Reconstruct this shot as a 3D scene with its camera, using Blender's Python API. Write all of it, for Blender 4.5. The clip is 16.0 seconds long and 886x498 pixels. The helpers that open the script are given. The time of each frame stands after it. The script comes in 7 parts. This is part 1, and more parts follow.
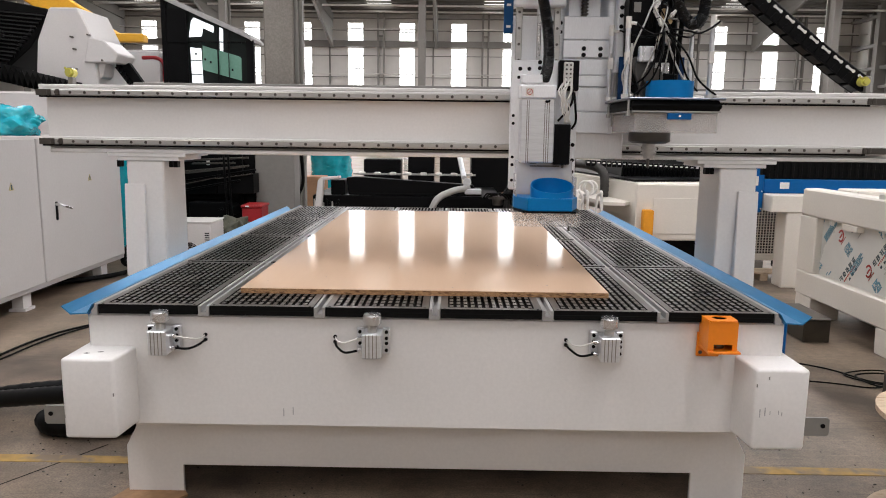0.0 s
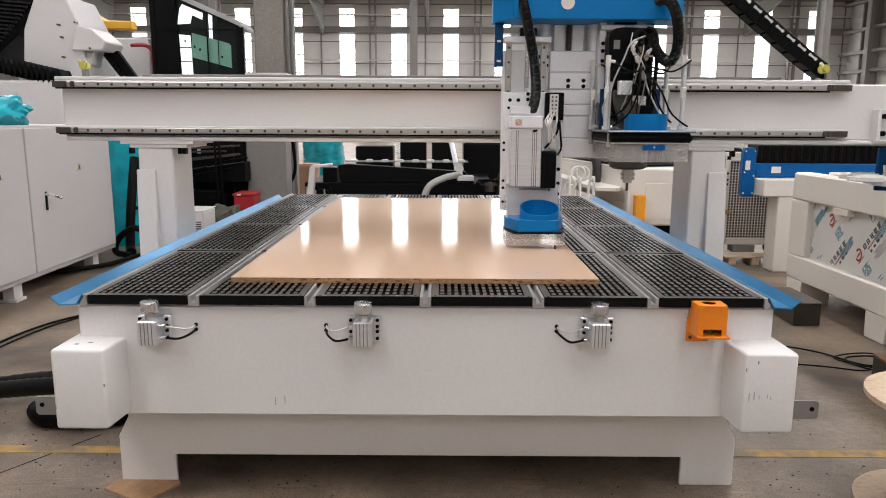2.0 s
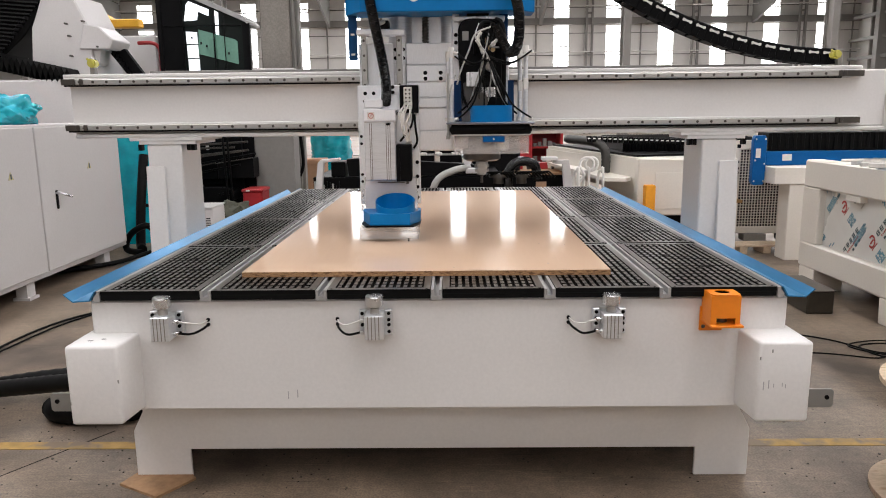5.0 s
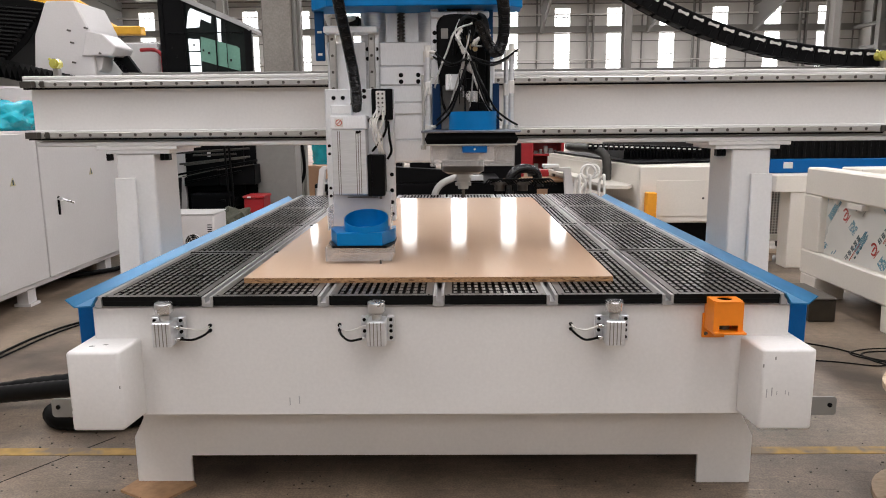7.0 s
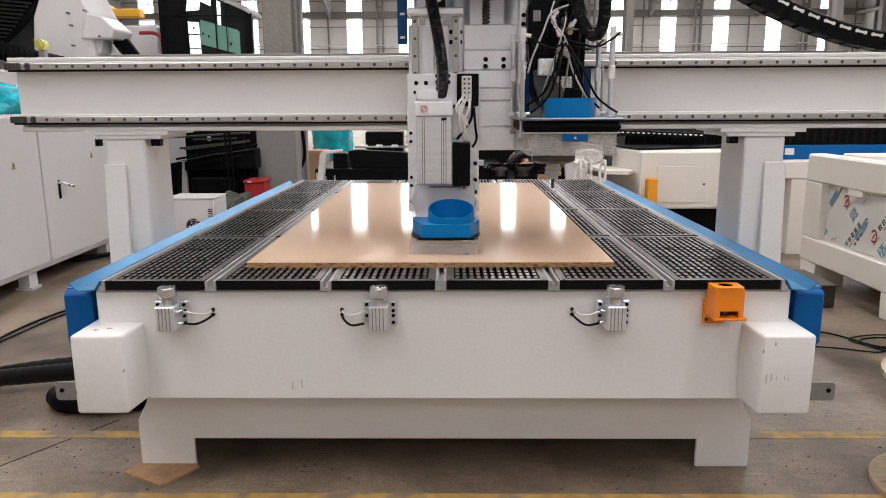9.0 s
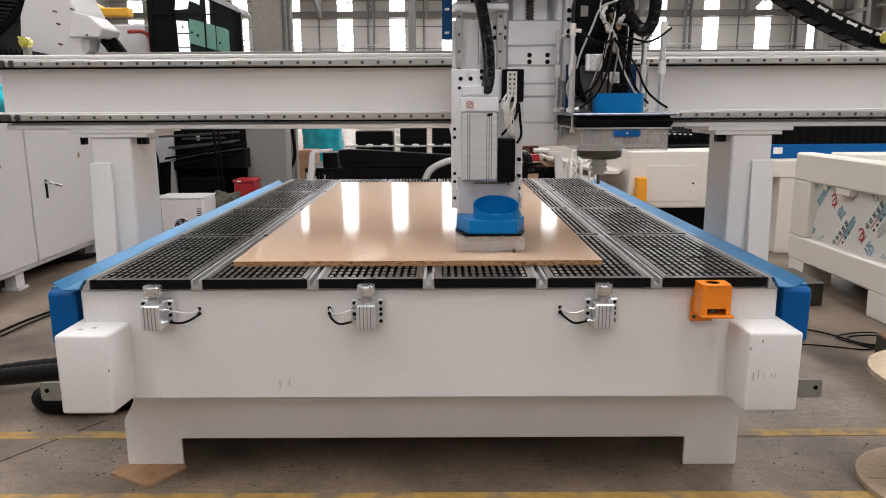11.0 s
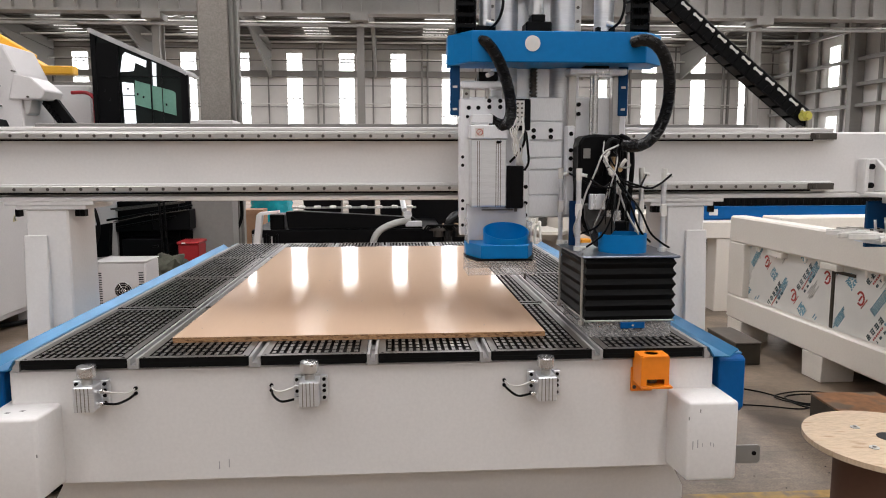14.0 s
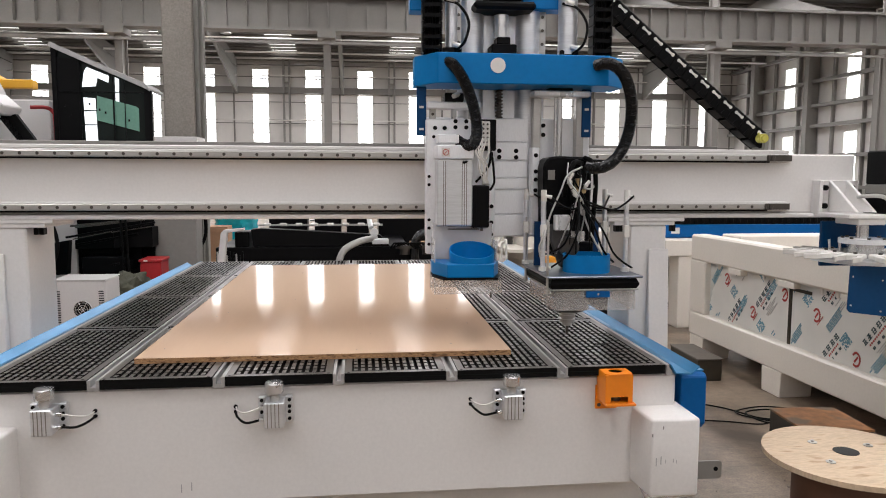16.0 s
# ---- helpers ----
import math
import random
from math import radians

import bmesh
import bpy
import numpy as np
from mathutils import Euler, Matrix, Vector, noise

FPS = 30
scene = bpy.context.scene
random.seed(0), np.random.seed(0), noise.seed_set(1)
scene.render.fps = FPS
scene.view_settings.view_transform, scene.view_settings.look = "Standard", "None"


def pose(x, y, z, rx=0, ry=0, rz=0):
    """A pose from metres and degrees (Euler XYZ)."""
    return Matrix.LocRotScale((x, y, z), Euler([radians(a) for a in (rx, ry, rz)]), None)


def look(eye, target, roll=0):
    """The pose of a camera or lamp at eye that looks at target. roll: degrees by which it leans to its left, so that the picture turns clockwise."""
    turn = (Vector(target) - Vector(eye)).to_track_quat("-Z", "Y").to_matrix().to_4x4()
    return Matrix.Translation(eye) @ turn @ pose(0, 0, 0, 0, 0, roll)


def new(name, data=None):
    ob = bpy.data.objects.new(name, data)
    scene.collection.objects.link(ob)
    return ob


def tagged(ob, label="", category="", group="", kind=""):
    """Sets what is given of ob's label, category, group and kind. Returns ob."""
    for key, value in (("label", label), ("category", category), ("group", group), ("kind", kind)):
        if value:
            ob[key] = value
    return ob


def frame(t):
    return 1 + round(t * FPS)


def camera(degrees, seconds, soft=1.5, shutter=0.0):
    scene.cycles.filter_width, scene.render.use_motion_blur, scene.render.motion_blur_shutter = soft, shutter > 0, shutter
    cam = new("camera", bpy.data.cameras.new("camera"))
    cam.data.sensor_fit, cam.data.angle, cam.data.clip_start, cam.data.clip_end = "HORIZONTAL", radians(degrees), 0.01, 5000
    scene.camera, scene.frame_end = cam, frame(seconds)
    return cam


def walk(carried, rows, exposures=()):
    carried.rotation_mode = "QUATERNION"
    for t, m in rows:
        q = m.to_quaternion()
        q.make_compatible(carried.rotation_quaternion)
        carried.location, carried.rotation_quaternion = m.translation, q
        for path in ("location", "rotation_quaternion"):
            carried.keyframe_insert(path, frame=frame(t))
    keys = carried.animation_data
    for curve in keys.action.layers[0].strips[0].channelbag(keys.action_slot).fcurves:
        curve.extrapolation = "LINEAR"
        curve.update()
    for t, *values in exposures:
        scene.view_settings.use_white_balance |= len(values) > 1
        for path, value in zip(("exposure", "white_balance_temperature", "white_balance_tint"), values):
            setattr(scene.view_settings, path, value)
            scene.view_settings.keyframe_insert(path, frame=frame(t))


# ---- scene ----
cam = camera(63.6, 16.0, soft=1.0)
PATH = [
    (0, (0.045, -2.141, 1.284), (0.025, -0.167, 0.964), 0.7),
    (0.5, (0.05, -2.135, 1.292), (0.021, -0.168, 0.932), 0.7),
    (1, (0.056, -2.138, 1.286), (0.032, -0.17, 0.929), 0.6),
    (1.5, (0.058, -2.139, 1.288), (0.049, -0.171, 0.93), 0.5),
    (2, (0.057, -2.138, 1.287), (0.054, -0.17, 0.93), 0.3),
    (2.5, (0.056, -2.136, 1.287), (0.055, -0.17, 0.925), 0.1),
    (3, (0.057, -2.138, 1.283), (0.055, -0.172, 0.917), -0.1),
    (3.5, (0.059, -2.139, 1.283), (0.049, -0.173, 0.917), -0.2),
    (4, (0.058, -2.132, 1.282), (0.042, -0.168, 0.904), -0.4),
    (6.5, (0.045, -2.136, 1.283), (0.008, -0.169, 0.923), -0.7),
    (7, (0.046, -2.133, 1.279), (0.017, -0.165, 0.924), -0.5),
    (7.5, (0.046, -2.133, 1.272), (0.021, -0.166, 0.911), -0.4),
    (8, (0.048, -2.13, 1.275), (0.017, -0.167, 0.891), -0.4),
    (8.5, (0.047, -2.137, 1.276), (0.014, -0.176, 0.883), -0.4),
    (9, (0.038, -2.139, 1.281), (0.01, -0.179, 0.885), -0.3),
    (11.5, (0.052, -2.133, 1.273), (0.049, -0.173, 0.877), -0.3),
    (12, (0.055, -2.138, 1.279), (0.045, -0.177, 0.885), -0.4),
    (12.5, (0.066, -2.144, 1.288), (0.061, -0.179, 0.919), -0.3),
    (13, (0.072, -2.143, 1.317), (0.123, -0.173, 0.975), -0.2),
    (13.5, (0.073, -2.144, 1.346), (0.168, -0.17, 1.042), -0.3),
    (14, (0.071, -2.143, 1.336), (0.206, -0.163, 1.091), -0.1),
    (14.5, (0.045, -2.142, 1.333), (0.239, -0.166, 1.098), 0.2),
    (15, (0.071, -2.144, 1.345), (0.271, -0.168, 1.11), 0.1),
    (15.5, (0.069, -2.152, 1.354), (0.287, -0.176, 1.137), 0.2),
    (16, (0.071, -2.153, 1.345), (0.299, -0.176, 1.147), 0.2),
]
walk(cam, [(t, look(eye, target, roll)) for t, eye, target, roll in PATH],
     exposures=((0, -0.09), (1.5, -0.07), (3, -0.02), (6.5, -0.02), (8, 0.04), (9, 0.01), (11.5, -0.07), (13, -0.07), (14.5, -0.08), (16, -0.10)))

# ---- daylight ----
world = bpy.data.worlds.new("world")
scene.world = world
world.use_nodes = True
wn = world.node_tree.nodes
sky = wn.new("ShaderNodeTexSky")
sky.sky_type, sky.sun_disc = "NISHITA", False
sky.sun_elevation, sky.sun_rotation = radians(50), radians(200)
world.node_tree.links.new(sky.outputs[0], wn["Background"].inputs[0])
wn["Background"].inputs[1].default_value = 0.08


def area_lamp(name, m, sx, sy, watts, colour=(1, 1, 1)):
    lamp = bpy.data.lights.new(name, "AREA")
    lamp.shape, lamp.size, lamp.size_y, lamp.energy, lamp.color = "RECTANGLE", sx, sy, watts, colour
    ob = new(name, lamp)
    ob.matrix_world = m
    return ob


# lamps under the skylight strips, plus an added rear fill where no window stands
for sx in (-10.4, -4.0, 2.4, 8.8, 15.2):
    area_lamp("skylight_lamp", pose(sx, -1.0, 8.9), 1.3, 13.0, 470 if sx > -8 else 260, (0.99, 0.966, 1.0))
    area_lamp("skylight_lamp", pose(sx, 17.5, 8.9), 1.3, 15.0, 620, (0.99, 0.966, 1.0))
    area_lamp("skylight_lamp", pose(sx, 28.9, 8.55), 1.3, 6.0, 480, (0.99, 0.966, 1.0))
area_lamp("window_lamp", pose(0, -11.8, 7.2, 82, 0, 0), 24.0, 2.4, 400, (0.99, 0.966, 1.0))


# ---- materials ----
def mat(name, colour, rough=0.5, metal=0.0, vary=0.12, grain=40.0, bump=0.0, stain=None, stain_at=0.62, stain_scale=2.5,
        stretch=(1, 1, 1), coat=0.0, rvary=0.1, spec=0.5):
    m = bpy.data.materials.new(name)
    m.use_nodes = True
    n, l = m.node_tree.nodes, m.node_tree.links
    p = n["Principled BSDF"]
    p.inputs["Metallic"].default_value = metal
    p.inputs["Specular IOR Level"].default_value = spec
    p.inputs["Coat Weight"].default_value, p.inputs["Coat Roughness"].default_value = coat, 0.22
    co = n.new("ShaderNodeTexCoord")
    mp = n.new("ShaderNodeMapping")
    mp.inputs["Scale"].default_value = stretch
    l.new(co.outputs["Object"], mp.inputs["Vector"])
    fine = n.new("ShaderNodeTexNoise")
    fine.inputs["Scale"].default_value, fine.inputs["Detail"].default_value = grain, 5
    wide = n.new("ShaderNodeTexNoise")
    wide.inputs["Scale"].default_value, wide.inputs["Detail"].default_value = stain_scale, 6
    for t in (fine, wide):
        l.new(mp.outputs[0], t.inputs["Vector"])
    add = n.new("ShaderNodeMath")
    add.operation = "ADD"
    l.new(fine.outputs["Fac"], add.inputs[0])
    l.new(wide.outputs["Fac"], add.inputs[1])
    ramp = n.new("ShaderNodeMapRange")
    ramp.inputs["From Min"].default_value, ramp.inputs["From Max"].default_value = 0.6, 1.4
    ramp.inputs["To Min"].default_value, ramp.inputs["To Max"].default_value = 1 - vary, 1 + vary
    l.new(add.outputs[0], ramp.inputs["Value"])
    mul = n.new("ShaderNodeVectorMath")
    mul.operation = "SCALE"
    mul.inputs[0].default_value = colour[:3]
    l.new(ramp.outputs[0], mul.inputs["Scale"])
    out = mul.outputs[0]
    if stain:
        edge = n.new("ShaderNodeMapRange")
        edge.inputs["From Min"].default_value, edge.inputs["From Max"].default_value = stain_at, stain_at + 0.12
        l.new(wide.outputs["Fac"], edge.inputs["Value"])
        mix = n.new("ShaderNodeMix")
        mix.data_type = "RGBA"
        mix.inputs["B"].default_value = (*stain, 1)
        l.new(edge.outputs[0], mix.inputs["Factor"])
        l.new(out, mix.inputs["A"])
        out = mix.outputs["Result"]
    l.new(out, p.inputs["Base Color"])
    rr = n.new("ShaderNodeMapRange")
    rr.inputs["To Min"].default_value, rr.inputs["To Max"].default_value = max(0.02, rough - rvary), min(1, rough + rvary)
    l.new(wide.outputs["Fac"], rr.inputs["Value"])
    l.new(rr.outputs[0], p.inputs["Roughness"])
    if bump:
        b = n.new("ShaderNodeBump")
        b.inputs["Strength"].default_value, b.inputs["Distance"].default_value = bump, 0.002
        l.new(fine.outputs["Fac"], b.inputs["Height"])
        l.new(b.outputs[0], p.inputs["Normal"])
    return m


def clear(name, colour, rough=0.05, alpha=0.3, glass=False):
    m = mat(name, colour, rough, vary=0.05)
    p = m.node_tree.nodes["Principled BSDF"]
    if glass:
        p.inputs["Transmission Weight"].default_value, p.inputs["IOR"].default_value = 1.0, 1.45
    else:
        p.inputs["Alpha"].default_value = alpha
    return m


def glow(name, colour, strength):
    m = bpy.data.materials.new(name)
    m.use_nodes = True
    p = m.node_tree.nodes["Principled BSDF"]
    p.inputs["Base Color"].default_value = (*colour, 1)
    p.inputs["Emission Color"].default_value = (*colour, 1)
    p.inputs["Emission Strength"].default_value = strength
    return m


WHITE = mat("white_paint", (0.74, 0.72, 0.70), 0.42, vary=0.05, grain=90, bump=0.08, stain_scale=1.5)
WHITE2 = mat("cool_white_paint", (0.60, 0.578, 0.568), 0.4, vary=0.05, grain=60, bump=0.05)
IVORY = mat("ivory_paint", (0.74, 0.69, 0.62), 0.45, vary=0.05, grain=70, bump=0.06)
BLUE = mat("blue_paint", (0.0, 0.165, 0.44), 0.4, vary=0.08, grain=50, bump=0.05, spec=0.2)
DEEPBLUE = mat("deep_blue_paint", (0.0, 0.092, 0.30), 0.42, vary=0.1, grain=50, bump=0.05, spec=0.2)
# darkened copy of the blue: shade on the carousel guards put into the colour
NAVY = mat("shade_dark_blue", (0.002, 0.05, 0.15), 0.4, vary=0.1, grain=50, bump=0.05, spec=0.2)
FILM = mat("blue_film_on_steel", (0.035, 0.205, 0.40), 0.33, 0.35, vary=0.14, grain=14, stain=(0.05, 0.25, 0.47), stain_at=0.55, stain_scale=4, stretch=(4, 0.6, 4), rvary=0.015)
ORANGE = mat("orange_paint", (0.85, 0.24, 0.01), 0.4, vary=0.06, grain=60, bump=0.05)
YELLOW = mat("yellow_paint", (0.78, 0.42, 0.03), 0.5, vary=0.1)
ALU = mat("brushed_aluminium", (0.74, 0.75, 0.77), 0.34, 0.7, vary=0.12, grain=30, stretch=(1, 1, 14), stain_scale=5, bump=0.05)
ALUX = mat("milled_aluminium", (0.87, 0.88, 0.90), 0.30, 0.4, vary=0.07, grain=60, stretch=(5, 2, 1.2), stain_scale=1.6, bump=0.04, rvary=0.14)
ZINC = mat("dull_zinc", (0.30, 0.295, 0.28), 0.5, 0.6, vary=0.15, grain=20)
ALUR = mat("dull_aluminium", (0.42, 0.415, 0.41), 0.5, 0.55, vary=0.12, grain=30, stretch=(3, 0.5, 3), stain_scale=5)
STEEL = mat("ground_steel", (0.50, 0.49, 0.47), 0.36, 0.8, vary=0.15, grain=50, stretch=(1, 8, 8))
CHROME = mat("bright_steel", (0.72, 0.72, 0.72), 0.27, 0.9, vary=0.06)
PLATESTEEL = mat("blued_plate_steel", (0.17, 0.19, 0.225), 0.33, 0.8, vary=0.12, grain=12)
DARKSTEEL = mat("dark_steel", (0.10, 0.09, 0.08), 0.35, 0.8, vary=0.2)
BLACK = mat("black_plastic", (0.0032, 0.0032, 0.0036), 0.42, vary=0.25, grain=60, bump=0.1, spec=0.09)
RUBBER = mat("black_rubber", (0.0032, 0.0032, 0.0032), 0.5, vary=0.3, grain=60, bump=0.15, spec=0.10)
GLOSSBLACK = mat("shiny_black_conduit", (0.006, 0.006, 0.0065), 0.26, vary=0.2, grain=60, spec=0.45)
PADMAT = mat("pad_bakelite", (0.072, 0.063, 0.055), 0.31, vary=0.3, grain=25, stain=(0.105, 0.092, 0.078), stain_scale=5, rvary=0.09, spec=0.5)
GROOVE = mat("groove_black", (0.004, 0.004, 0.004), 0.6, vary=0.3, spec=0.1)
FITTING = mat("white_fitting_plastic", (0.72, 0.70, 0.66), 0.4, vary=0.08)
BRUSH = clear("frosted_bristle_strip", (0.66, 0.64, 0.62), 0.4, 0.30)
ACRYL = clear("clear_acrylic", (0.80, 0.79, 0.79), 0.08, 0.42)
REDPLY = mat("reddish_board", (0.36, 0.21, 0.11), 0.75, vary=0.3, grain=40, stain=(0.25, 0.13, 0.07), stain_scale=9)
RED = mat("red_paint", (0.36, 0.014, 0.018), 0.45, vary=0.15)
TEAL = mat("teal_wrapping_film", (0.004, 0.36, 0.44), 0.22, vary=0.3, grain=9, stain_scale=5, bump=0.6, coat=0.3)
CARD = mat("cardboard", (0.42, 0.25, 0.15), 0.8, vary=0.12)
CHIP = mat("particle_board_edge", (0.42, 0.235, 0.11), 0.85, vary=0.6, grain=260, bump=0.6, stain=(0.16, 0.08, 0.035), stain_at=0.5, stain_scale=75, stretch=(0.5, 1, 1.6))
PLY = mat("plywood", (0.56, 0.43, 0.30), 0.75, vary=0.2, grain=36, stretch=(1.2, 4, 1), stain=(0.38, 0.26, 0.16), stain_at=0.57, stain_scale=9)
RUST = mat("rusty_plate", (0.27, 0.12, 0.045), 0.6, vary=0.5, grain=22, stain=(0.13, 0.09, 0.06), stain_at=0.46, stain_scale=7, bump=0.3)
OILY = mat("oily_dark_metal", (0.028, 0.022, 0.014), 0.45, vary=0.5, grain=12, stain=(0.09, 0.07, 0.035), stain_at=0.6)
CLOTH = mat("olive_cloth", (0.07, 0.07, 0.05), 0.9, vary=0.4, grain=30, bump=0.4)
CONCRETE = mat("grey_painted_concrete", (0.285, 0.258, 0.23), 0.75, vary=0.3, grain=45, bump=0.2, stain=(0.22, 0.205, 0.19), stain_scale=1.5)
GREYSTEEL = mat("grey_painted_steel", (0.215, 0.203, 0.188), 0.55, vary=0.08, grain=30)
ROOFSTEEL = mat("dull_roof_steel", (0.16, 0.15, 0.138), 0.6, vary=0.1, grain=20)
CLAD = mat("white_wall_cladding", (0.66, 0.64, 0.61), 0.6, vary=0.06, grain=3, stain_scale=0.5)
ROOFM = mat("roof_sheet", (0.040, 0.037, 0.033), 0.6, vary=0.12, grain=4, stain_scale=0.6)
GLASSDARK = mat("tinted_glass", (0.012, 0.016, 0.015), 0.2, vary=0.2, grain=3, spec=0.15)
WINDOW = glow("window_daylight", (1.0, 1.0, 1.0), 6.0)
SKYLIGHT = glow("skylight_daylight", (1.0, 0.98, 0.95), 3.0)
GREEN = mat("green_sticker_glass", (0.16, 0.33, 0.26), 0.15, vary=0.1)
LAMPYEL = mat("yellow_lamp_cap", (0.52, 0.48, 0.09), 0.2, vary=0.1, coat=0.5)
INK = mat("dark_print", (0.03, 0.06, 0.07), 0.5)
INKBLUE = mat("blue_print", (0.14, 0.30, 0.38), 0.5)
INKRED = mat("red_print", (0.42, 0.05, 0.04), 0.5)
STEELFILM = mat("film_covered_steel", (0.72, 0.71, 0.67), 0.3, 0.1, vary=0.06, grain=6, stain_scale=2)
PALEHOSE = mat("pale_grey_hose", (0.46, 0.45, 0.43), 0.4, vary=0.12)
HOSEGREY = mat("grey_hose", (0.38, 0.37, 0.35), 0.5, vary=0.1)


def floor_material():
    """Worn concrete: wide oil patches, mid-size blotches, fine sand speckle and thin drag scratches."""
    m = mat("worn_concrete_floor", (0.190, 0.143, 0.103), 0.48, vary=0.30, grain=30, bump=0.25, stain=(0.098, 0.073, 0.054), stain_at=0.55, stain_scale=1.1, rvary=0.2)
    n, l = m.node_tree.nodes, m.node_tree.links
    p = n["Principled BSDF"]
    base = p.inputs["Base Color"].links[0].from_socket
    co = n.new("ShaderNodeTexCoord")

    def layer(src, scale, lo, hi, a, b, stretch=(1, 1, 1), turn=0.0, detail=4):
        mp = n.new("ShaderNodeMapping")
        mp.inputs["Scale"].default_value = stretch
        mp.inputs["Rotation"].default_value = (0, 0, turn)
        l.new(co.outputs["Object"], mp.inputs["Vector"])
        t = n.new("ShaderNodeTexNoise")
        t.inputs["Scale"].default_value, t.inputs["Detail"].default_value = scale, detail
        l.new(mp.outputs[0], t.inputs["Vector"])
        k = n.new("ShaderNodeMapRange")
        for name, v in (("From Min", lo), ("From Max", hi), ("To Min", a), ("To Max", b)):
            k.inputs[name].default_value = v
        l.new(t.outputs["Fac"], k.inputs["Value"])
        q = n.new("ShaderNodeVectorMath")
        q.operation = "SCALE"
        l.new(src, q.inputs[0])
        l.new(k.outputs[0], q.inputs["Scale"])
        return q.outputs[0]

    out = layer(base, 3.2, 0.35, 0.65, 0.72, 1.28, detail=8)
    out = layer(out, 130.0, 0.38, 0.62, 0.80, 1.18, detail=2)
    out = layer(out, 60.0, 0.66, 0.74, 1.0, 0.45, detail=3)
    out = layer(out, 24.0, 0.63, 0.68, 1.0, 1.3, stretch=(0.12, 3, 1), turn=0.5, detail=3)
    out = layer(out, 24.0, 0.64, 0.69, 1.0, 0.65, stretch=(0.10, 3, 1), turn=-0.25, detail=3)
    l.new(out, p.inputs["Base Color"])
    return m


FLOOR = floor_material()


def sheet_material():
    """A laminated maple-coloured board face with a faint grain and a satin gloss."""
    m = mat("maple_laminate", (0.70, 0.49, 0.345), 0.075, vary=0.018, grain=9, stretch=(9, 0.7, 1), stain_scale=1.2, rvary=0.015)
    return m


LAMINATE = sheet_material()


# ---- mesh helpers ----
def box(bm, x0, x1, y0, y1, z0, z1, bevel=0.0, seg=1):
    m = Matrix.LocRotScale(((x0 + x1) / 2, (y0 + y1) / 2, (z0 + z1) / 2), None, (x1 - x0, y1 - y0, z1 - z0))
    made = bmesh.ops.create_cube(bm, size=1, matrix=m)["verts"]
    if bevel:
        edges = {e for v in made for e in v.link_edges}
        bmesh.ops.bevel(bm, geom=list(edges), offset=bevel, segments=seg, affect="EDGES", profile=0.5)
    return bm


def rod(bm, a, b, r, seg=14, r2=None):
    a, b = Vector(a), Vector(b)
    m = Matrix.Translation((a + b) / 2) @ (b - a).to_track_quat("Z", "Y").to_matrix().to_4x4()
    bmesh.ops.create_cone(bm, cap_ends=True, segments=seg, radius1=r, radius2=r if r2 is None else r2, depth=(b - a).length, matrix=m)
    return bm


def smooth_path(pts, per=6):
    """A Catmull-Rom line through the points."""
    p = [Vector(q) for q in pts]
    p = [2 * p[0] - p[1]] + p + [2 * p[-1] - p[-2]]
    out = []
    for i in range(1, len(p) - 2):
        for k in range(per):
            t = k / per
            a, b, c, d = p[i - 1], p[i], p[i + 1], p[i + 2]
            out.append(0.5 * ((2 * b) + (c - a) * t + (2 * a - 5 * b + 4 * c - d) * t * t + (3 * b - a - 3 * c + d) * t ** 3))
    return out + [p[-2]]


def tube(bm, pts, r, seg=10, per=6, rib=0.0):
    line = smooth_path(pts, per)
    rings, up = [], Vector((0.13, 0.21, 0.97)).normalized()
    for i, q in enumerate(line):
        d = (line[min(i + 1, len(line) - 1)] - line[max(i - 1, 0)]).normalized()
        s = d.cross(up).normalized()
        w = s.cross(d).normalized()
        up = w
        rad = r * (1 + rib * (i % 2))
        rings.append([bm.verts.new(q + rad * (math.cos(k * math.tau / seg) * s + math.sin(k * math.tau / seg) * w)) for k in range(seg)])
    for a, b in zip(rings, rings[1:]):
        for k in range(seg):
            f = bm.faces.new((a[k], a[(k + 1) % seg], b[(k + 1) % seg], b[k]))
            f.smooth = True
    bm.faces.new(rings[0][::-1])
    bm.faces.new(rings[-1])
    return bm


def prism(bm, outline, axis, lo, hi, bevel=0.0):
    """A flat outline of pairs pushed out along an axis ("x": pairs are y, z; "y": x, z; "z": x, y)."""
    def at(p, h):
        return {"x": (h, p[0], p[1]), "y": (p[0], h, p[1]), "z": (p[0], p[1], h)}[axis]
    a = [bm.verts.new(at(p, lo)) for p in outline]
    b = [bm.verts.new(at(p, hi)) for p in outline]
    n = len(outline)
    faces = [bm.faces.new(a[::-1]), bm.faces.new(b)]
    for i in range(n):
        faces.append(bm.faces.new((a[i], a[(i + 1) % n], b[(i + 1) % n], b[i])))
    bmesh.ops.recalc_face_normals(bm, faces=faces)
    if bevel:
        bmesh.ops.bevel(bm, geom=list({e for f in faces for e in f.edges}), offset=bevel, segments=1, affect="EDGES", profile=0.5)
    return bm


def ring(bm, c, r, h, wall=0.004, seg=36):
    """An upright open tube with a wall."""
    c = Vector(c)
    rows = []
    for rad, z in ((r, 0), (r, h), (r - wall, h), (r - wall, 0)):
        rows.append([bm.verts.new(c + Vector((rad * math.cos(k * math.tau / seg), rad * math.sin(k * math.tau / seg), z))) for k in range(seg)])
    for a, b in zip(rows, rows[1:] + rows[:1]):
        for k in range(seg):
            f = bm.faces.new((a[k], a[(k + 1) % seg], b[(k + 1) % seg], b[k]))
    return bm


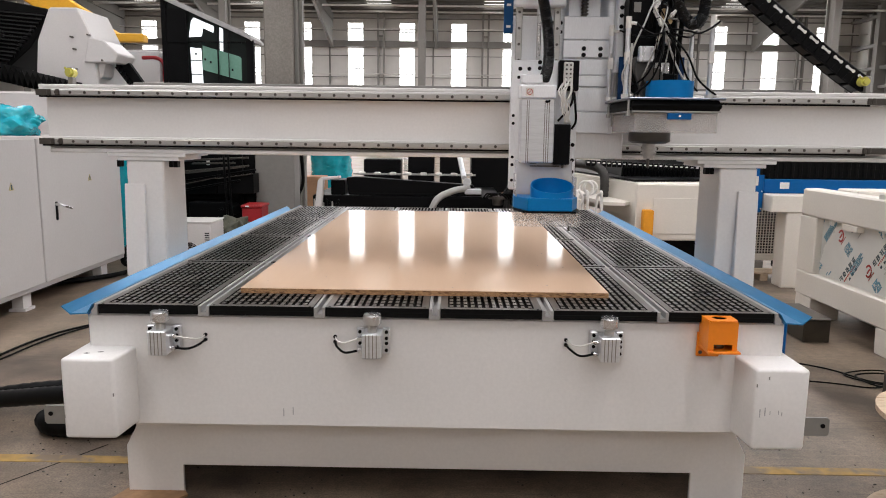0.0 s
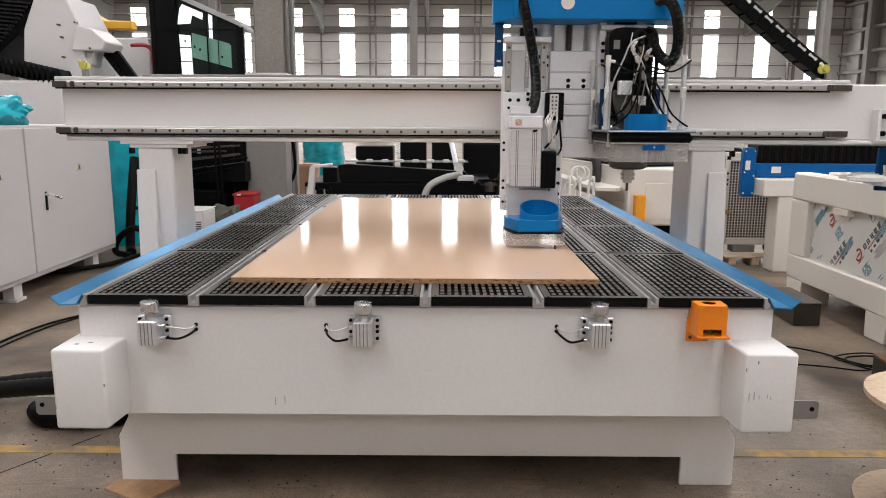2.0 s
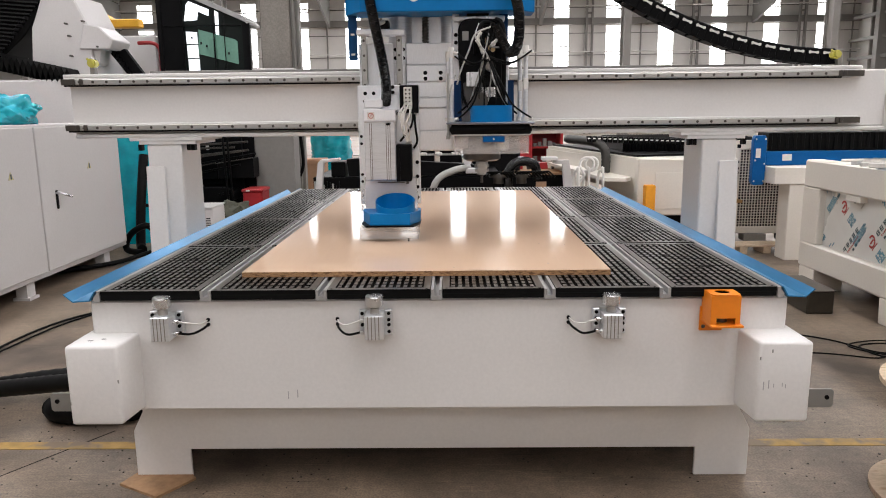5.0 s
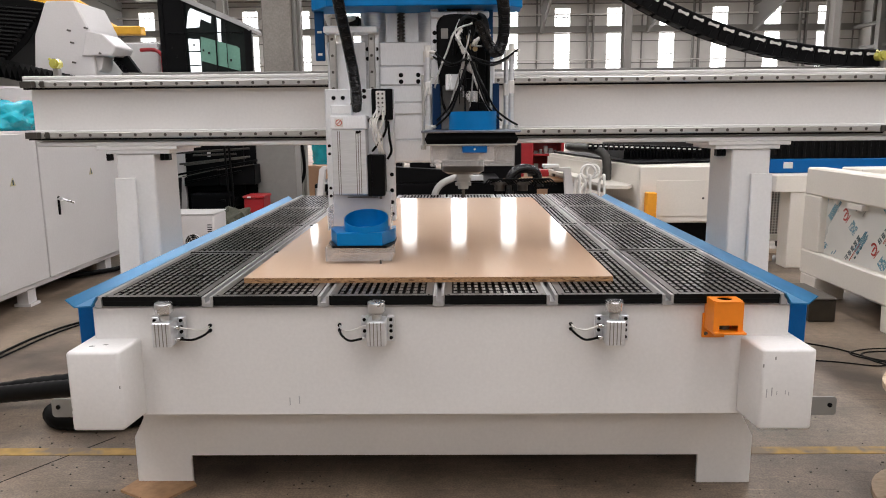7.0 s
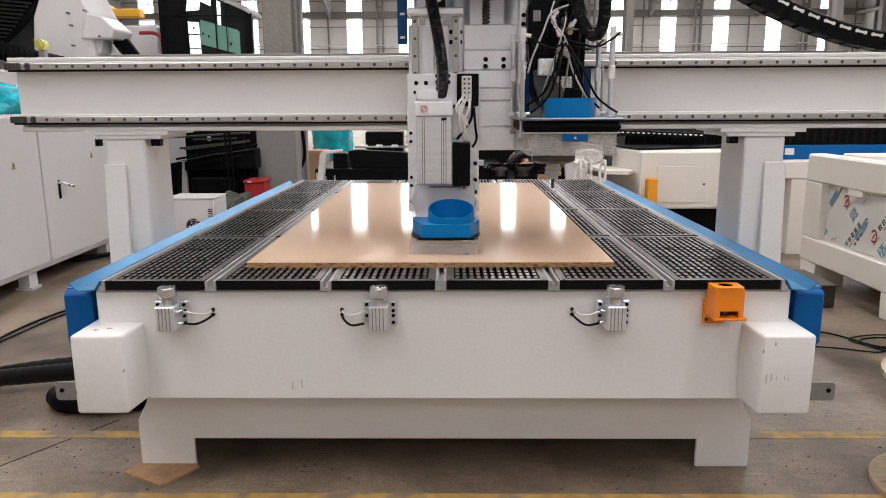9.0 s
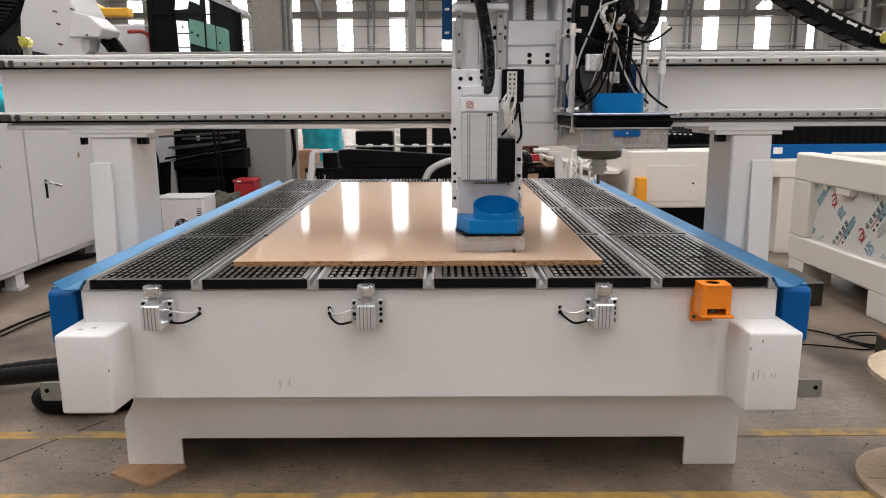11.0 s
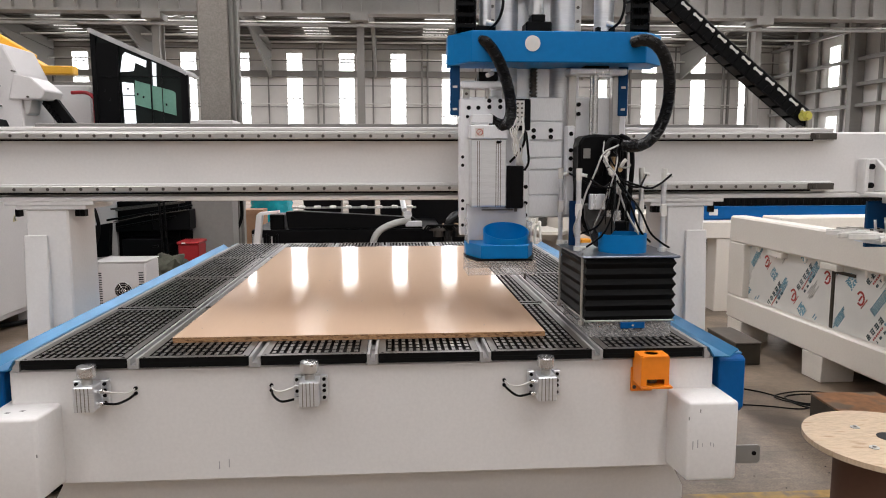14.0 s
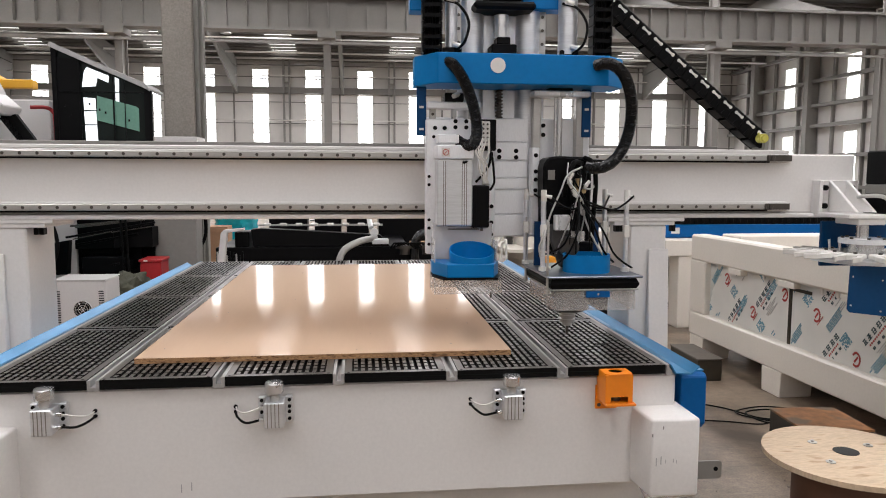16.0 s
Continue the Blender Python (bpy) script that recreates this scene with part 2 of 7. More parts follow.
def mesh_of(name, bm, material, smooth=False):
    me = bpy.data.meshes.new(name)
    bmesh.ops.recalc_face_normals(bm, faces=bm.faces)
    bm.to_mesh(me)
    bm.free()
    me.materials.append(material)
    if smooth:
        for f in me.polygons:
            f.use_smooth = True
        me.set_sharp_from_angle(angle=radians(35))
    return me


SPLIT = set("""leg_frame rail_bolt bolt_hole bolt screw valve_port profile_groove body_groove printed_bar slot drilled_hole panel_tab paint_chip motor_block connector_boss locking_pin shelf_bar roller vent_slot
pencil_mark mounting_flange grommet vertical_rail guide_rail guide_rod spindle_rail rail_clip rail_end rail_seat clip bracket_bolt rivet castor switch
chain_cable paper_label cover_rib cable_chain_link chain_slot way_rib flange window_bar rack_post see_through guide_pin shelf_content upper_guard rib
glazing_bar wall_post wall_girt cladding_seam side_window_pane roof_purlin roof_rafter side_frame_post skylight air_block end_stop blue_bracket air_fitting bolt_cap""".split())


def islands(bm):
    """The loose pieces of a mesh, each as a mesh of its own."""
    seen, out = set(), []
    for v in bm.verts:
        if v in seen:
            continue
        stack, piece = [v], []
        seen.add(v)
        while stack:
            q = stack.pop()
            piece.append(q)
            for e in q.link_edges:
                o = e.other_vert(q)
                if o not in seen:
                    seen.add(o)
                    stack.append(o)
        b = bmesh.new()
        copy = {q: b.verts.new(q.co) for q in piece}
        for f in {f for q in piece for f in q.link_faces}:
            b.faces.new([copy[q] for q in f.verts])
        out.append(b)
    bm.free()
    return out


def part(name, bm, material, parent=None, label="", smooth=False):
    if name in SPLIT:
        made = [one_part(name, b, material, parent, label, smooth) for b in islands(bm)]
        return made[0]
    return one_part(name, bm, material, parent, label, smooth)


def one_part(name, bm, material, parent=None, label="", smooth=False):
    ob = new(name, mesh_of(name, bm, material, smooth))
    ob.parent = parent
    if label:
        tagged(ob, label)
    return ob


def bmnew():
    return bmesh.new()


def quick(name, material, parent, x0, x1, y0, y1, z0, z1, bevel=0.003, label="", seg=1):
    return part(name, box(bmnew(), x0, x1, y0, y1, z0, z1, bevel, seg), material, parent, label)


def thing(name, label, category, group="", kind="", at=(0, 0, 0), rz=0):
    ob = new(name)
    ob.matrix_world = pose(*at, 0, 0, rz)
    return tagged(ob, label, category, group, kind)


def setting(name, bm, material, label, category):
    if name in SPLIT:
        return [tagged(one_part(name, b, material), label, category, kind="structure") for b in islands(bm)]
    return tagged(part(name, bm, material), label, category, kind="structure")


# ---- the hall ----
def hall():
    setting("floor", box(bmnew(), -28, 24, -12.4, 41, -0.2, 0), FLOOR, "worn grey-brown concrete workshop floor with stains", "floor")
    for name, y in (("near", 0.018), ("far", 0.485)):
        bm = bmnew()
        box(bm, -6, 7, y - 0.03, y + 0.03, 0.0005, 0.0025)
        setting("floor_line", bm, mat("worn_yellow_line_" + name, (0.44, 0.27, 0.07), 0.6, vary=0.35, grain=22, stain=(0.22, 0.165, 0.11), stain_at=0.5, stain_scale=7), "worn yellow marking line on the concrete floor", "floor marking")
    # a joint cut across the slab
    bm = bmnew()
    prism(bm, ((-1.358, 0.62), (-1.352, 0.62), (-2.352, -0.9), (-2.358, -0.9)), "z", 0.0002, 0.0012)
    setting("floor_joint", bm, GROOVE, "thin dark joint in the concrete slab", "floor joint")
    # far wall with its window strips
    far = 40.0
    wins = [-20.3 + 2.955 * i for i in range(16)]
    zs = ((0.9, 6.03), (6.44, 7.42))
    bm = bmnew()
    edges = [-28.0]
    for wx in wins:
        edges += [wx - 0.43, wx + 0.43]
    edges.append(24.0)
    for a, b in zip(edges[::2], edges[1::2]):
        box(bm, a, b, far, far + 0.25, 0, 9.2)
    for wx in wins:
        for z0, z1 in ((0, 0.9), (6.03, 6.44), (7.42, 9.2)):
            box(bm, wx - 0.43, wx + 0.43, far, far + 0.25, z0, z1)
    setting("wall_far", bm, CLAD, "pale clad workshop wall with tall window strips", "wall")
    for i, wx in enumerate(wins):
        w = thing("window_%d" % (i + 1), "tall narrow bright window strip in the far wall", "window", "far wall windows", "structure", at=(wx, far + 0.1, 0))
        for z0, z1 in zs:
            quick("pane", WINDOW, w, -0.42, 0.42, 0.0, 0.02, z0, z1, 0)
        bm = bmnew()
        for z in (1.9, 2.9, 3.9, 4.9, 6.93):
            box(bm, -0.43, 0.43, -0.06, -0.02, z - 0.025, z + 0.025)
        part("glazing_bar", bm, GREYSTEEL, w)
    bm = bmnew()
    box(bm, -28, 24, far - 0.3, far - 0.06, 6.08, 6.42)
    box(bm, -28, 24, far - 0.2, far - 0.1, 7.9, 7.96)
    box(bm, -28, 24, far - 0.2, far - 0.1, 7.62, 7.68)
    setting("wall_girt", bm, GREYSTEEL, "grey horizontal steel girts along the far wall", "beam")
    bm = bmnew()
    for i in range(15):
        x = -18.8 + 2.955 * i
        if i % 2:
            for d in (-0.16, 0.16):
                box(bm, x + d - 0.05, x + d + 0.05, far - 0.55, far - 0.35, 0, 7.95)
            for z in (1.5, 3.0, 4.5, 6.6):
                box(bm, x - 0.2, x + 0.2, far - 0.5, far - 0.4, z, z + 0.1)
        else:
            rod(bm, (x, far - 0.15, 0), (x, far - 0.15, 7.95), 0.045, 8)
    setting("wall_post", bm, GREYSTEEL, "slender grey steel wall posts and drain pipes", "post")
    # panel seams across the cladding
    bm = bmnew()
    for z in (2.0, 3.2, 4.4, 5.6, 7.0):
        box(bm, -28, 24, far - 0.03, far - 0.001, z, z + 0.03)
    setting("cladding_seam", bm, ROOFM, "thin grey seams between wall panels", "trim")
    # pipes and cable runs in front of the wall
    for z, y, r in ((7.9, 39.0, 0.05), (6.95, 38.9, 0.035), (7.3, 30.0, 0.03), (7.72, 36.0, 0.05), (4.55, 39.4, 0.03)):
        bm = bmnew()
        rod(bm, (-27.9, y, z), (22.9, y, z), r, 8)
        setting("service_pipe", bm, CLAD, "pale service pipe running along the hall", "pipe")
    # side and rear walls
    bm = bmnew()
    for a, b in ((-12.4, 4.0), (4.9, 9.0), (9.9, 14.0), (14.9, 19.0), (19.9, 24.0), (24.9, 29), (29.9, 34), (34.9, 40)):
        box(bm, 23, 23.3, a, b, 0, 9.2)
    for a in (4, 9, 14, 19, 24, 29, 34):
        for z0, z1 in ((0, 1.2), (3.6, 5.0), (7.2, 9.2)):
            box(bm, 23, 23.3, a, a + 0.9, z0, z1)
    setting("wall_right", bm, CLAD, "pale clad side wall with window openings", "wall")
    bm = bmnew()
    for a in (4, 9, 14, 19, 24, 29, 34):
        for z0, z1 in ((1.2, 3.6), (5.0, 7.2)):
            box(bm, 23.12, 23.16, a, a + 0.9, z0, z1)
    setting("side_window_pane", bm, WINDOW, "bright side wall window pane", "window")
    bm = bmnew()
    for y in range(2, 40, 5):
        box(bm, 22.3, 22.9, y - 0.18, y + 0.18, 0, 8.6)
    for z in (0.9, 2.4, 3.9, 4.9, 6.1, 7.6):
        box(bm, 22.5, 22.8, -12, 40, z, z + 0.16)
    for y in range(2, 38, 5):
        for d in (1.4, 3.6):
            box(bm, 22.82, 22.98, y + d, y + d + 0.10, 0, 8.6)
    setting("side_frame_post", bm, GREYSTEEL, "grey steel posts and rails of the side wall", "frame")
    setting("wall_left", box(bmnew(), -28.3, -28, -12.4, 40, 0, 9.2), CLAD, "pale clad side wall", "wall")
    setting("wall_rear", box(bmnew(), -28, 23, -12.7, -12.4, 0, 9.2), CLAD, "pale clad rear wall", "wall")
    # roof: sheets between skylight strips, purlins and rafters
    def eave(y):
        """The roof's underside where it falls towards the far wall."""
        return 9.0 - 0.073 * (y - 27.0)

    lights = (-16.8, -10.4, -4.0, 2.4, 8.8, 15.2)
    bm = bmnew()
    edges = [-28.0]
    for x in lights:
        edges += [x - 0.7, x + 0.7]
    edges.append(23.0)
    for a, b in zip(edges[::2], edges[1::2]):
        box(bm, a, b, -12.4, 27.0, 9.0, 9.12)
        prism(bm, ((27.0, 9.0), (40.2, eave(40.2)), (40.2, eave(40.2) + 0.12), (27.0, 9.12)), "x", a, b)
    for x in lights:
        for a, b in ((-12.4, -8), (6, 9.5), (25, 27)):
            box(bm, x - 0.7, x + 0.7, a, b, 9.0, 9.12)
        for a, b in ((27.0, 29.0), (39.0, 40.2)):
            prism(bm, ((a, eave(a)), (b, eave(b)), (b, eave(b) + 0.12), (a, eave(a) + 0.12)), "x", x - 0.7, x + 0.7)
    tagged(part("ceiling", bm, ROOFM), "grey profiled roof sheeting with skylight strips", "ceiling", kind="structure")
    bm = bmnew()
    for x in lights:
        for a, b in ((-8, 6), (9.5, 25)):
            box(bm, x - 0.7, x + 0.7, a, b, 9.14, 9.16)
    setting("skylight", bm, SKYLIGHT, "translucent bright skylight strip in the roof", "skylight")
    bm = bmnew()
    for x in lights:
        prism(bm, ((29, eave(29) + 0.13), (39, eave(39) + 0.13), (39, eave(39) + 0.15), (29, eave(29) + 0.15)), "x", x - 0.7, x + 0.7)
    # weaker glow than the other strips, to keep their reflection on the board faint
    setting("skylight", bm, glow("dimmed_skylight", (1.0, 0.98, 0.95), 1.5), "translucent skylight strip near the eave with its glow turned down", "skylight")
    for x, y in ((-9, 30), (-5.6, 30), (3.2, 31), (9.5, 30)):
        hl = thing("bay_lamp", "small grey hanging bay lamp under the roof", "lamp", "bay lamps", at=(x, y, 0))
        bm = bmnew()
        rod(bm, (0, 0, 7.7), (0, 0, eave(y) + 0.02), 0.02, 8)
        part("stem", bm, GREYSTEEL, hl)
        bm = bmnew()
        rod(bm, (0, 0, 7.45), (0, 0, 7.72), 0.24, 18, 0.10)
        part("shade", bm, GREYSTEEL, hl)
    bm = bmnew()
    for i in range(25):
        box(bm, -28, 23, -10 + 1.5 * i, -9.93 + 1.5 * i, 8.84, 8.99)
    for i in range(20):
        y = 27.6 + 0.62 * i
        box(bm, -28, 23, y, y + 0.06, eave(y) - 0.13, eave(y) - 0.01)
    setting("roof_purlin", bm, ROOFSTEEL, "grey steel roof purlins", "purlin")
    bm = bmnew()
    for x in (-18.6, -12.7, -6.8, -0.9, 5.05, 11.0, 16.9):
        prism(bm, ((19.6, 8.15), (27.0, 8.15), (39.6, 7.45), (39.6, 7.94), (27.0, 8.83), (19.6, 8.83)), "x", x - 0.09, x + 0.09)
        prism(bm, ((19.5, 6.3), (19.5, 5.6), (26.5, 8.2), (24.5, 8.2)), "x", x - 0.07, x + 0.07)
        prism(bm, ((39.6, 6.0), (39.6, 7.4), (35.0, 7.70), (33.5, 7.80)), "x", x - 0.07, x + 0.07)
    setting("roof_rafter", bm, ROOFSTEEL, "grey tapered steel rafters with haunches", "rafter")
    # crane runway girder with stiffeners on its row of columns
    bm = bmnew()
    prism(bm, ((18.6, 5.43), (19.1, 5.43), (19.1, 5.5), (18.87, 5.5), (18.87, 6.35), (19.1, 6.35), (19.1, 6.42), (18.6, 6.42), (18.6, 6.35), (18.82, 6.35), (18.82, 5.5), (18.6, 5.5)), "x", -28, 23)
    setting("conductor_rail", box(bmnew(), -28, 23, 18.5, 18.58, 5.05, 5.12), GREYSTEEL, "slim grey conductor rail under the crane girder", "rail")
    gd = setting("crane_girder", bm, GREYSTEEL, "grey crane runway girder with stiffeners", "girder")
    me = mesh_of("stiffener", box(bmnew(), -0.008, 0.008, 18.64, 18.82, 5.5, 6.35), GREYSTEEL)
    for i in range(92):
        st = new("stiffener", me)
        st.parent = gd
        st.matrix_basis = pose(-28 + 0.555 * i, 0, 0)
    for x in (-18.2, -12.3, -6.55, -0.85, 5.05, 10.9, 16.7):
        bm = bmnew()
        box(bm, x - 0.10, x + 0.10, 18.95, 19.0, 0, 5.43)
        box(bm, x - 0.10, x + 0.10, 19.4, 19.45, 0, 8.6)
        box(bm, x - 0.03, x + 0.03, 19.0, 19.4, 0, 8.6)
        box(bm, x - 0.25, x + 0.25, 18.6, 19.3, 5.25, 5.43)
        setting("hall_column", bm, GREYSTEEL, "slender grey steel hall column under the crane girder", "column")
    # the near column with its conduit channel
    col = thing("near_column", "broad grey painted column with a steel cable channel", "column", kind="structure")
    quick("shaft", CONCRETE, col, -2.69, -2.26, 8.5, 9.0, 0, 8.9, 0.02)
    bm = bmnew()
    box(bm, -2.255, -2.22, 8.55, 8.75, 0, 8.8)
    box(bm, -2.215, -2.195, 8.5, 8.8, 0, 8.8)
    box(bm, -2.19, -2.15, 8.6, 8.75, 0, 8.8)
    part("cable_channel", bm, GREYSTEEL, col)
    bm = bmnew()
    tube(bm, ((-2.2, 8.45, 1.75), (-2.21, 8.43, 1.4), (-2.17, 8.43, 1.0), (-2.15, 8.45, 0.55), (-2.25, 8.45, 0.3)), 0.025)
    part("hanging_cable", bm, RUBBER, col)


# ---- the router table ----
PADX = (-1.042, -0.715, -0.356, 0.0, 0.349, 0.702, 1.042)
ROWS = (0.0, 0.755, 1.51, 2.265, 3.02)


def pad_mesh(w, d):
    """A bakelite vacuum pad: a slab with a raised rim and rows of square studs between grooves."""
    bm = bmnew()
    rim = 0.022
    box(bm, -w / 2, w / 2, 0, d, -0.03, -0.014, 0.0015)
    for x0, x1, y0, y1 in ((-w / 2, w / 2, 0.0, rim), (-w / 2, w / 2, d - rim, d), (-w / 2, -w / 2 + rim, rim, d - rim), (w / 2 - rim, w / 2, rim, d - rim)):
        box(bm, x0, x1, y0, y1, -0.014, 0)
    nx, ny = 12, 17
    ux, uy = (w - 2 * rim) / nx, (d - 2 * rim) / ny
    gx, gap = 0.0088, 0.0062
    for i in range(nx):
        for j in range(ny):
            x0, x1 = -w / 2 + rim + i * ux + gx / 2, -w / 2 + rim + (i + 1) * ux - gx / 2
            y0, y1 = rim + j * uy + gap / 2, rim + (j + 1) * uy - gap / 2
            if (i, j) in ((0, 0), (nx - 1, 0), (0, ny - 1), (nx - 1, ny - 1)):
                y0, y1 = y0 + 0.004, y1 - 0.004
            base = [bm.verts.new(p) for p in ((x0, y0, -0.014), (x1, y0, -0.014), (x1, y1, -0.014), (x0, y1, -0.014))]
            top = [bm.verts.new(p) for p in ((x0 + .001, y0 + .001, -0.0003), (x1 - .001, y0 + .001, -0.0003), (x1 - .001, y1 - .001, -0.0003), (x0 + .001, y1 - .001, -0.0003))]
            bm.faces.new(top)
            for k in range(4):
                bm.faces.new((base[k], base[(k + 1) % 4], top[(k + 1) % 4], top[k]))
    for sx in (-1, 1):
        for y in (0.009, d - 0.009):
            rod(bm, (sx * (w / 2 - 0.012), y, -0.002), (sx * (w / 2 - 0.012), y, 0.0006), 0.004, 8)
    # two little dark seal plugs
    for sx, y in ((0.03, d * 0.36), (-0.02, d * 0.66)):
        prism(bm, ((sx - 0.035, y), (sx - 0.008, y), (sx + 0.004, y + 0.022), (sx + 0.035, y + 0.022), (sx + 0.035, y + 0.030), (sx, y + 0.030), (sx - 0.014, y + 0.009), (sx - 0.035, y + 0.009)), "z", -0.004, 0.0008)
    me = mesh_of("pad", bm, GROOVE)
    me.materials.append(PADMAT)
    # only tops get bakelite; recess shade is painted near-black on groove walls and floors
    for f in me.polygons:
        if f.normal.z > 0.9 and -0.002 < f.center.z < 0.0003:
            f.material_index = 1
    return me


def router_table():
    top = 0.75
    t = thing("router_table", "white-painted steel router table with black vacuum pads and blue side flaps", "machine table")
    bm = bmnew()
    box(bm, -1.087, 1.087, 0.02, 3.06, 0.350, 0.714, 0.006)
    part("bed_frame", bm, WHITE, t, "white-painted welded bed frame")
    bm = bmnew()
    for y in (0.237, 2.4):
        prism(bm, ((-1.06, 0.349), (-1.055, 0.25), (-1.093, 0.177), (-1.093, 0.0), (-0.895, 0.0), (-0.895, 0.107), (0.905, 0.107), (0.905, 0.0), (1.093, 0.0), (1.093, 0.177), (1.055, 0.25), (1.06, 0.349)), "y", y, y + 0.014, 0.002)
    part("leg_frame", bm, WHITE, t)
    for y in (0.237, 2.4):
        for s in (-1, 1):
            quick("leg_return", WHITE, t, min(s * 1.078, s * 1.092), max(s * 1.078, s * 1.092), y + 0.0145, y + 0.19, 0.0, 0.176, 0.002)
            quick("leg_web", WHITE, t, min(s * 1.04, s * 1.054), max(s * 1.04, s * 1.054), y + 0.0145, y + 0.19, 0.177, 0.349, 0.002)
    for s in (-1, 1):
        bm = bmnew()
        prism(bm, ((s * 1.110, -0.115), (s * 0.953, -0.115), (s * 0.940, 0.03), (s * 0.940, 0.6), (s * 1.110, 0.6)), "z", 0.360, 0.610)
        bmesh.ops.bevel(bm, geom=list(bm.edges), offset=0.010, segments=3, affect="EDGES", profile=0.5)
        part("rail_end_box", bm, WHITE, t, smooth=True)
        # unseen beam, added to keep side light from under the table
        quick("light_block_beam", WHITE, t, min(s * 0.99, s * 1.06), max(s * 0.99, s * 1.06), 0.46, 2.4, 0.01, 0.349, 0.004)
        quick("side_beam", WHITE, t, min(s * 1.0, s * 1.11), max(s * 1.0, s * 1.11), 0.6, 3.0, 0.37, 0.60, 0.006)
        bm = bmnew()
        box(bm, min(s * 1.10, s * 1.132), max(s * 1.10, s * 1.140), 0.0, 0.05, 0.545, 0.57, 0.004)
        box(bm, min(s * 1.10, s * 1.135), max(s * 1.10, s * 1.142), 0.1, 0.18, 0.545, 0.575, 0.004)
        part("end_stop", bm, DARKSTEEL, t)
        quick("side_plate", WHITE, t, min(s * 1.1105, s * 1.123), max(s * 1.1105, s * 1.123), -0.06, 0.55, 0.372, 0.54, 0.004)
        bm = bmnew()
        prism(bm, ((s * 1.10, 0.272), (s * 1.345, 0.272), (s * 1.353, 0.280), (s * 1.353, 0.330), (s * 1.345, 0.338), (s * 1.10, 0.338)), "y", 0.195, 0.203)
        br = part("chain_bracket", bm, ZINC, t, "bare metal bracket with one hole")
        bm = bmnew()
        rod(bm, (s * 1.33, 0.192, 0.309), (s * 1.33, 0.206, 0.309), 0.008)
        part("hole", bm, BLACK, br)
        # blue film-covered flap
        bm = bmnew()
        prism(bm, ((s * 1.055, 0.752), (s * 1.058, 0.752), (s * 1.076, 0.723), (s * 1.127, 0.720), (s * 1.154, 0.743), (s * 1.156, 0.741), (s * 1.128, 0.716), (s * 1.0735, 0.7195)), "y", -0.005, 3.06)
        part("side_flap", bm, FILM, t, "blue film-covered sheet metal flap")
        bm = bmnew()
        prism(bm, ((s * 1.044, 0.716), (s * 1.064, 0.716), (s * 1.064, 0.730), (s * 1.0535, 0.742), (s * 1.0535, 0.751), (s * 1.044, 0.749)), "y", -0.002, 3.05)
        part("edge_rail", bm, ALUR, t, "dull aluminium edge profile")
    # slotted rails between the pads
    for x in PADX[1:-1]:
        bm = bmnew()
        prism(bm, ((x - .017, .716), (x + .017, .716), (x + .017, .748), (x + .008, .748), (x + .008, .728), (x - .008, .728), (x - .008, .748), (x - .017, .748)), "y", 0.0, 3.03)
        part("slotted_rail", bm, ALUR, t, "aluminium T-slot rail")
    for y in ROWS[1:-1]:
        bm = bmnew()
        box(bm, -1.04, 1.04, y - 0.006, y + 0.006, 0.716, 0.7465)
        part("cross_strip", bm, ALUR, t)
    for i in range(6):
        w = PADX[i + 1] - PADX[i] - (0.0195 if i in (0, 5) else 0.037)
        cx = (PADX[i] + PADX[i + 1]) / 2 + (-0.009 if i == 0 else 0.009 if i == 5 else 0)
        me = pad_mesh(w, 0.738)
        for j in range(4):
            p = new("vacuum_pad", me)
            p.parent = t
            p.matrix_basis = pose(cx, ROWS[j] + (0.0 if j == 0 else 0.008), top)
    # pop-up locating cylinders on the front
    for x, side in ((-0.840, 1), (-0.189, -1), (0.532, -1)):
        c = quick("locating_cylinder", ALU, t, x - 0.029, x + 0.029, -0.062, 0.012, 0.606, 0.682, 0.003, "extruded aluminium air cylinder")
        bm = bmnew()
        for k in (-0.018, -0.007, 0.004, 0.015):
            box(bm, x + k - 0.0012, x + k + 0.0012, -0.0632, -0.061, 0.608, 0.680)
        part("body_groove", bm, GREYSTEEL, c)
        bm = bmnew()
        rod(bm, (x, -0.028, 0.68), (x, -0.028, 0.700), 0.015)
        rod(bm, (x, -0.028, 0.700), (x, -0.028, 0.706), 0.011)
        part("rod_collar", bm, STEEL, c, smooth=True)
        bm = bmnew()
        rod(bm, (x, -0.028, 0.706), (x, -0.028, 0.710), 0.026, 32, 0.0275)
        rod(bm, (x, -0.028, 0.710), (x, -0.028, 0.734), 0.0275, 32)
        rod(bm, (x, -0.028, 0.734), (x, -0.028, 0.738), 0.0275, 32, 0.026)
        part("stop_cap", bm, CHROME, c, "turned steel stop cap", smooth=True)
        bm = bmnew()
        for s in (-1, 1):
            box(bm, x + s * 0.040 - 0.011, x + s * 0.040 + 0.011, -0.006, 0.014, 0.606, 0.686, 0.002)
        part("mounting_flange", bm, ALU, c)
        bm = bmnew()
        for s in (-1, 1):
            for z in (0.618, 0.640, 0.656, 0.676):
                rod(bm, (x + s * 0.041, -0.011, z), (x + s * 0.041, 0.0, z), 0.0055, 8)
        part("bolt", bm, BLACK, c)
        bm = bmnew()
        for z in (0.66, 0.622):
            rod(bm, (x + side * 0.02, -0.03, z), (x + side * 0.046, -0.03, z), 0.006, 10)
            box(bm, x + side * 0.04 - 0.006, x + side * 0.04 + 0.006, -0.037, -0.023, z - 0.006, z + 0.006, 0.002)
        part("air_fitting", bm, CHROME, c)
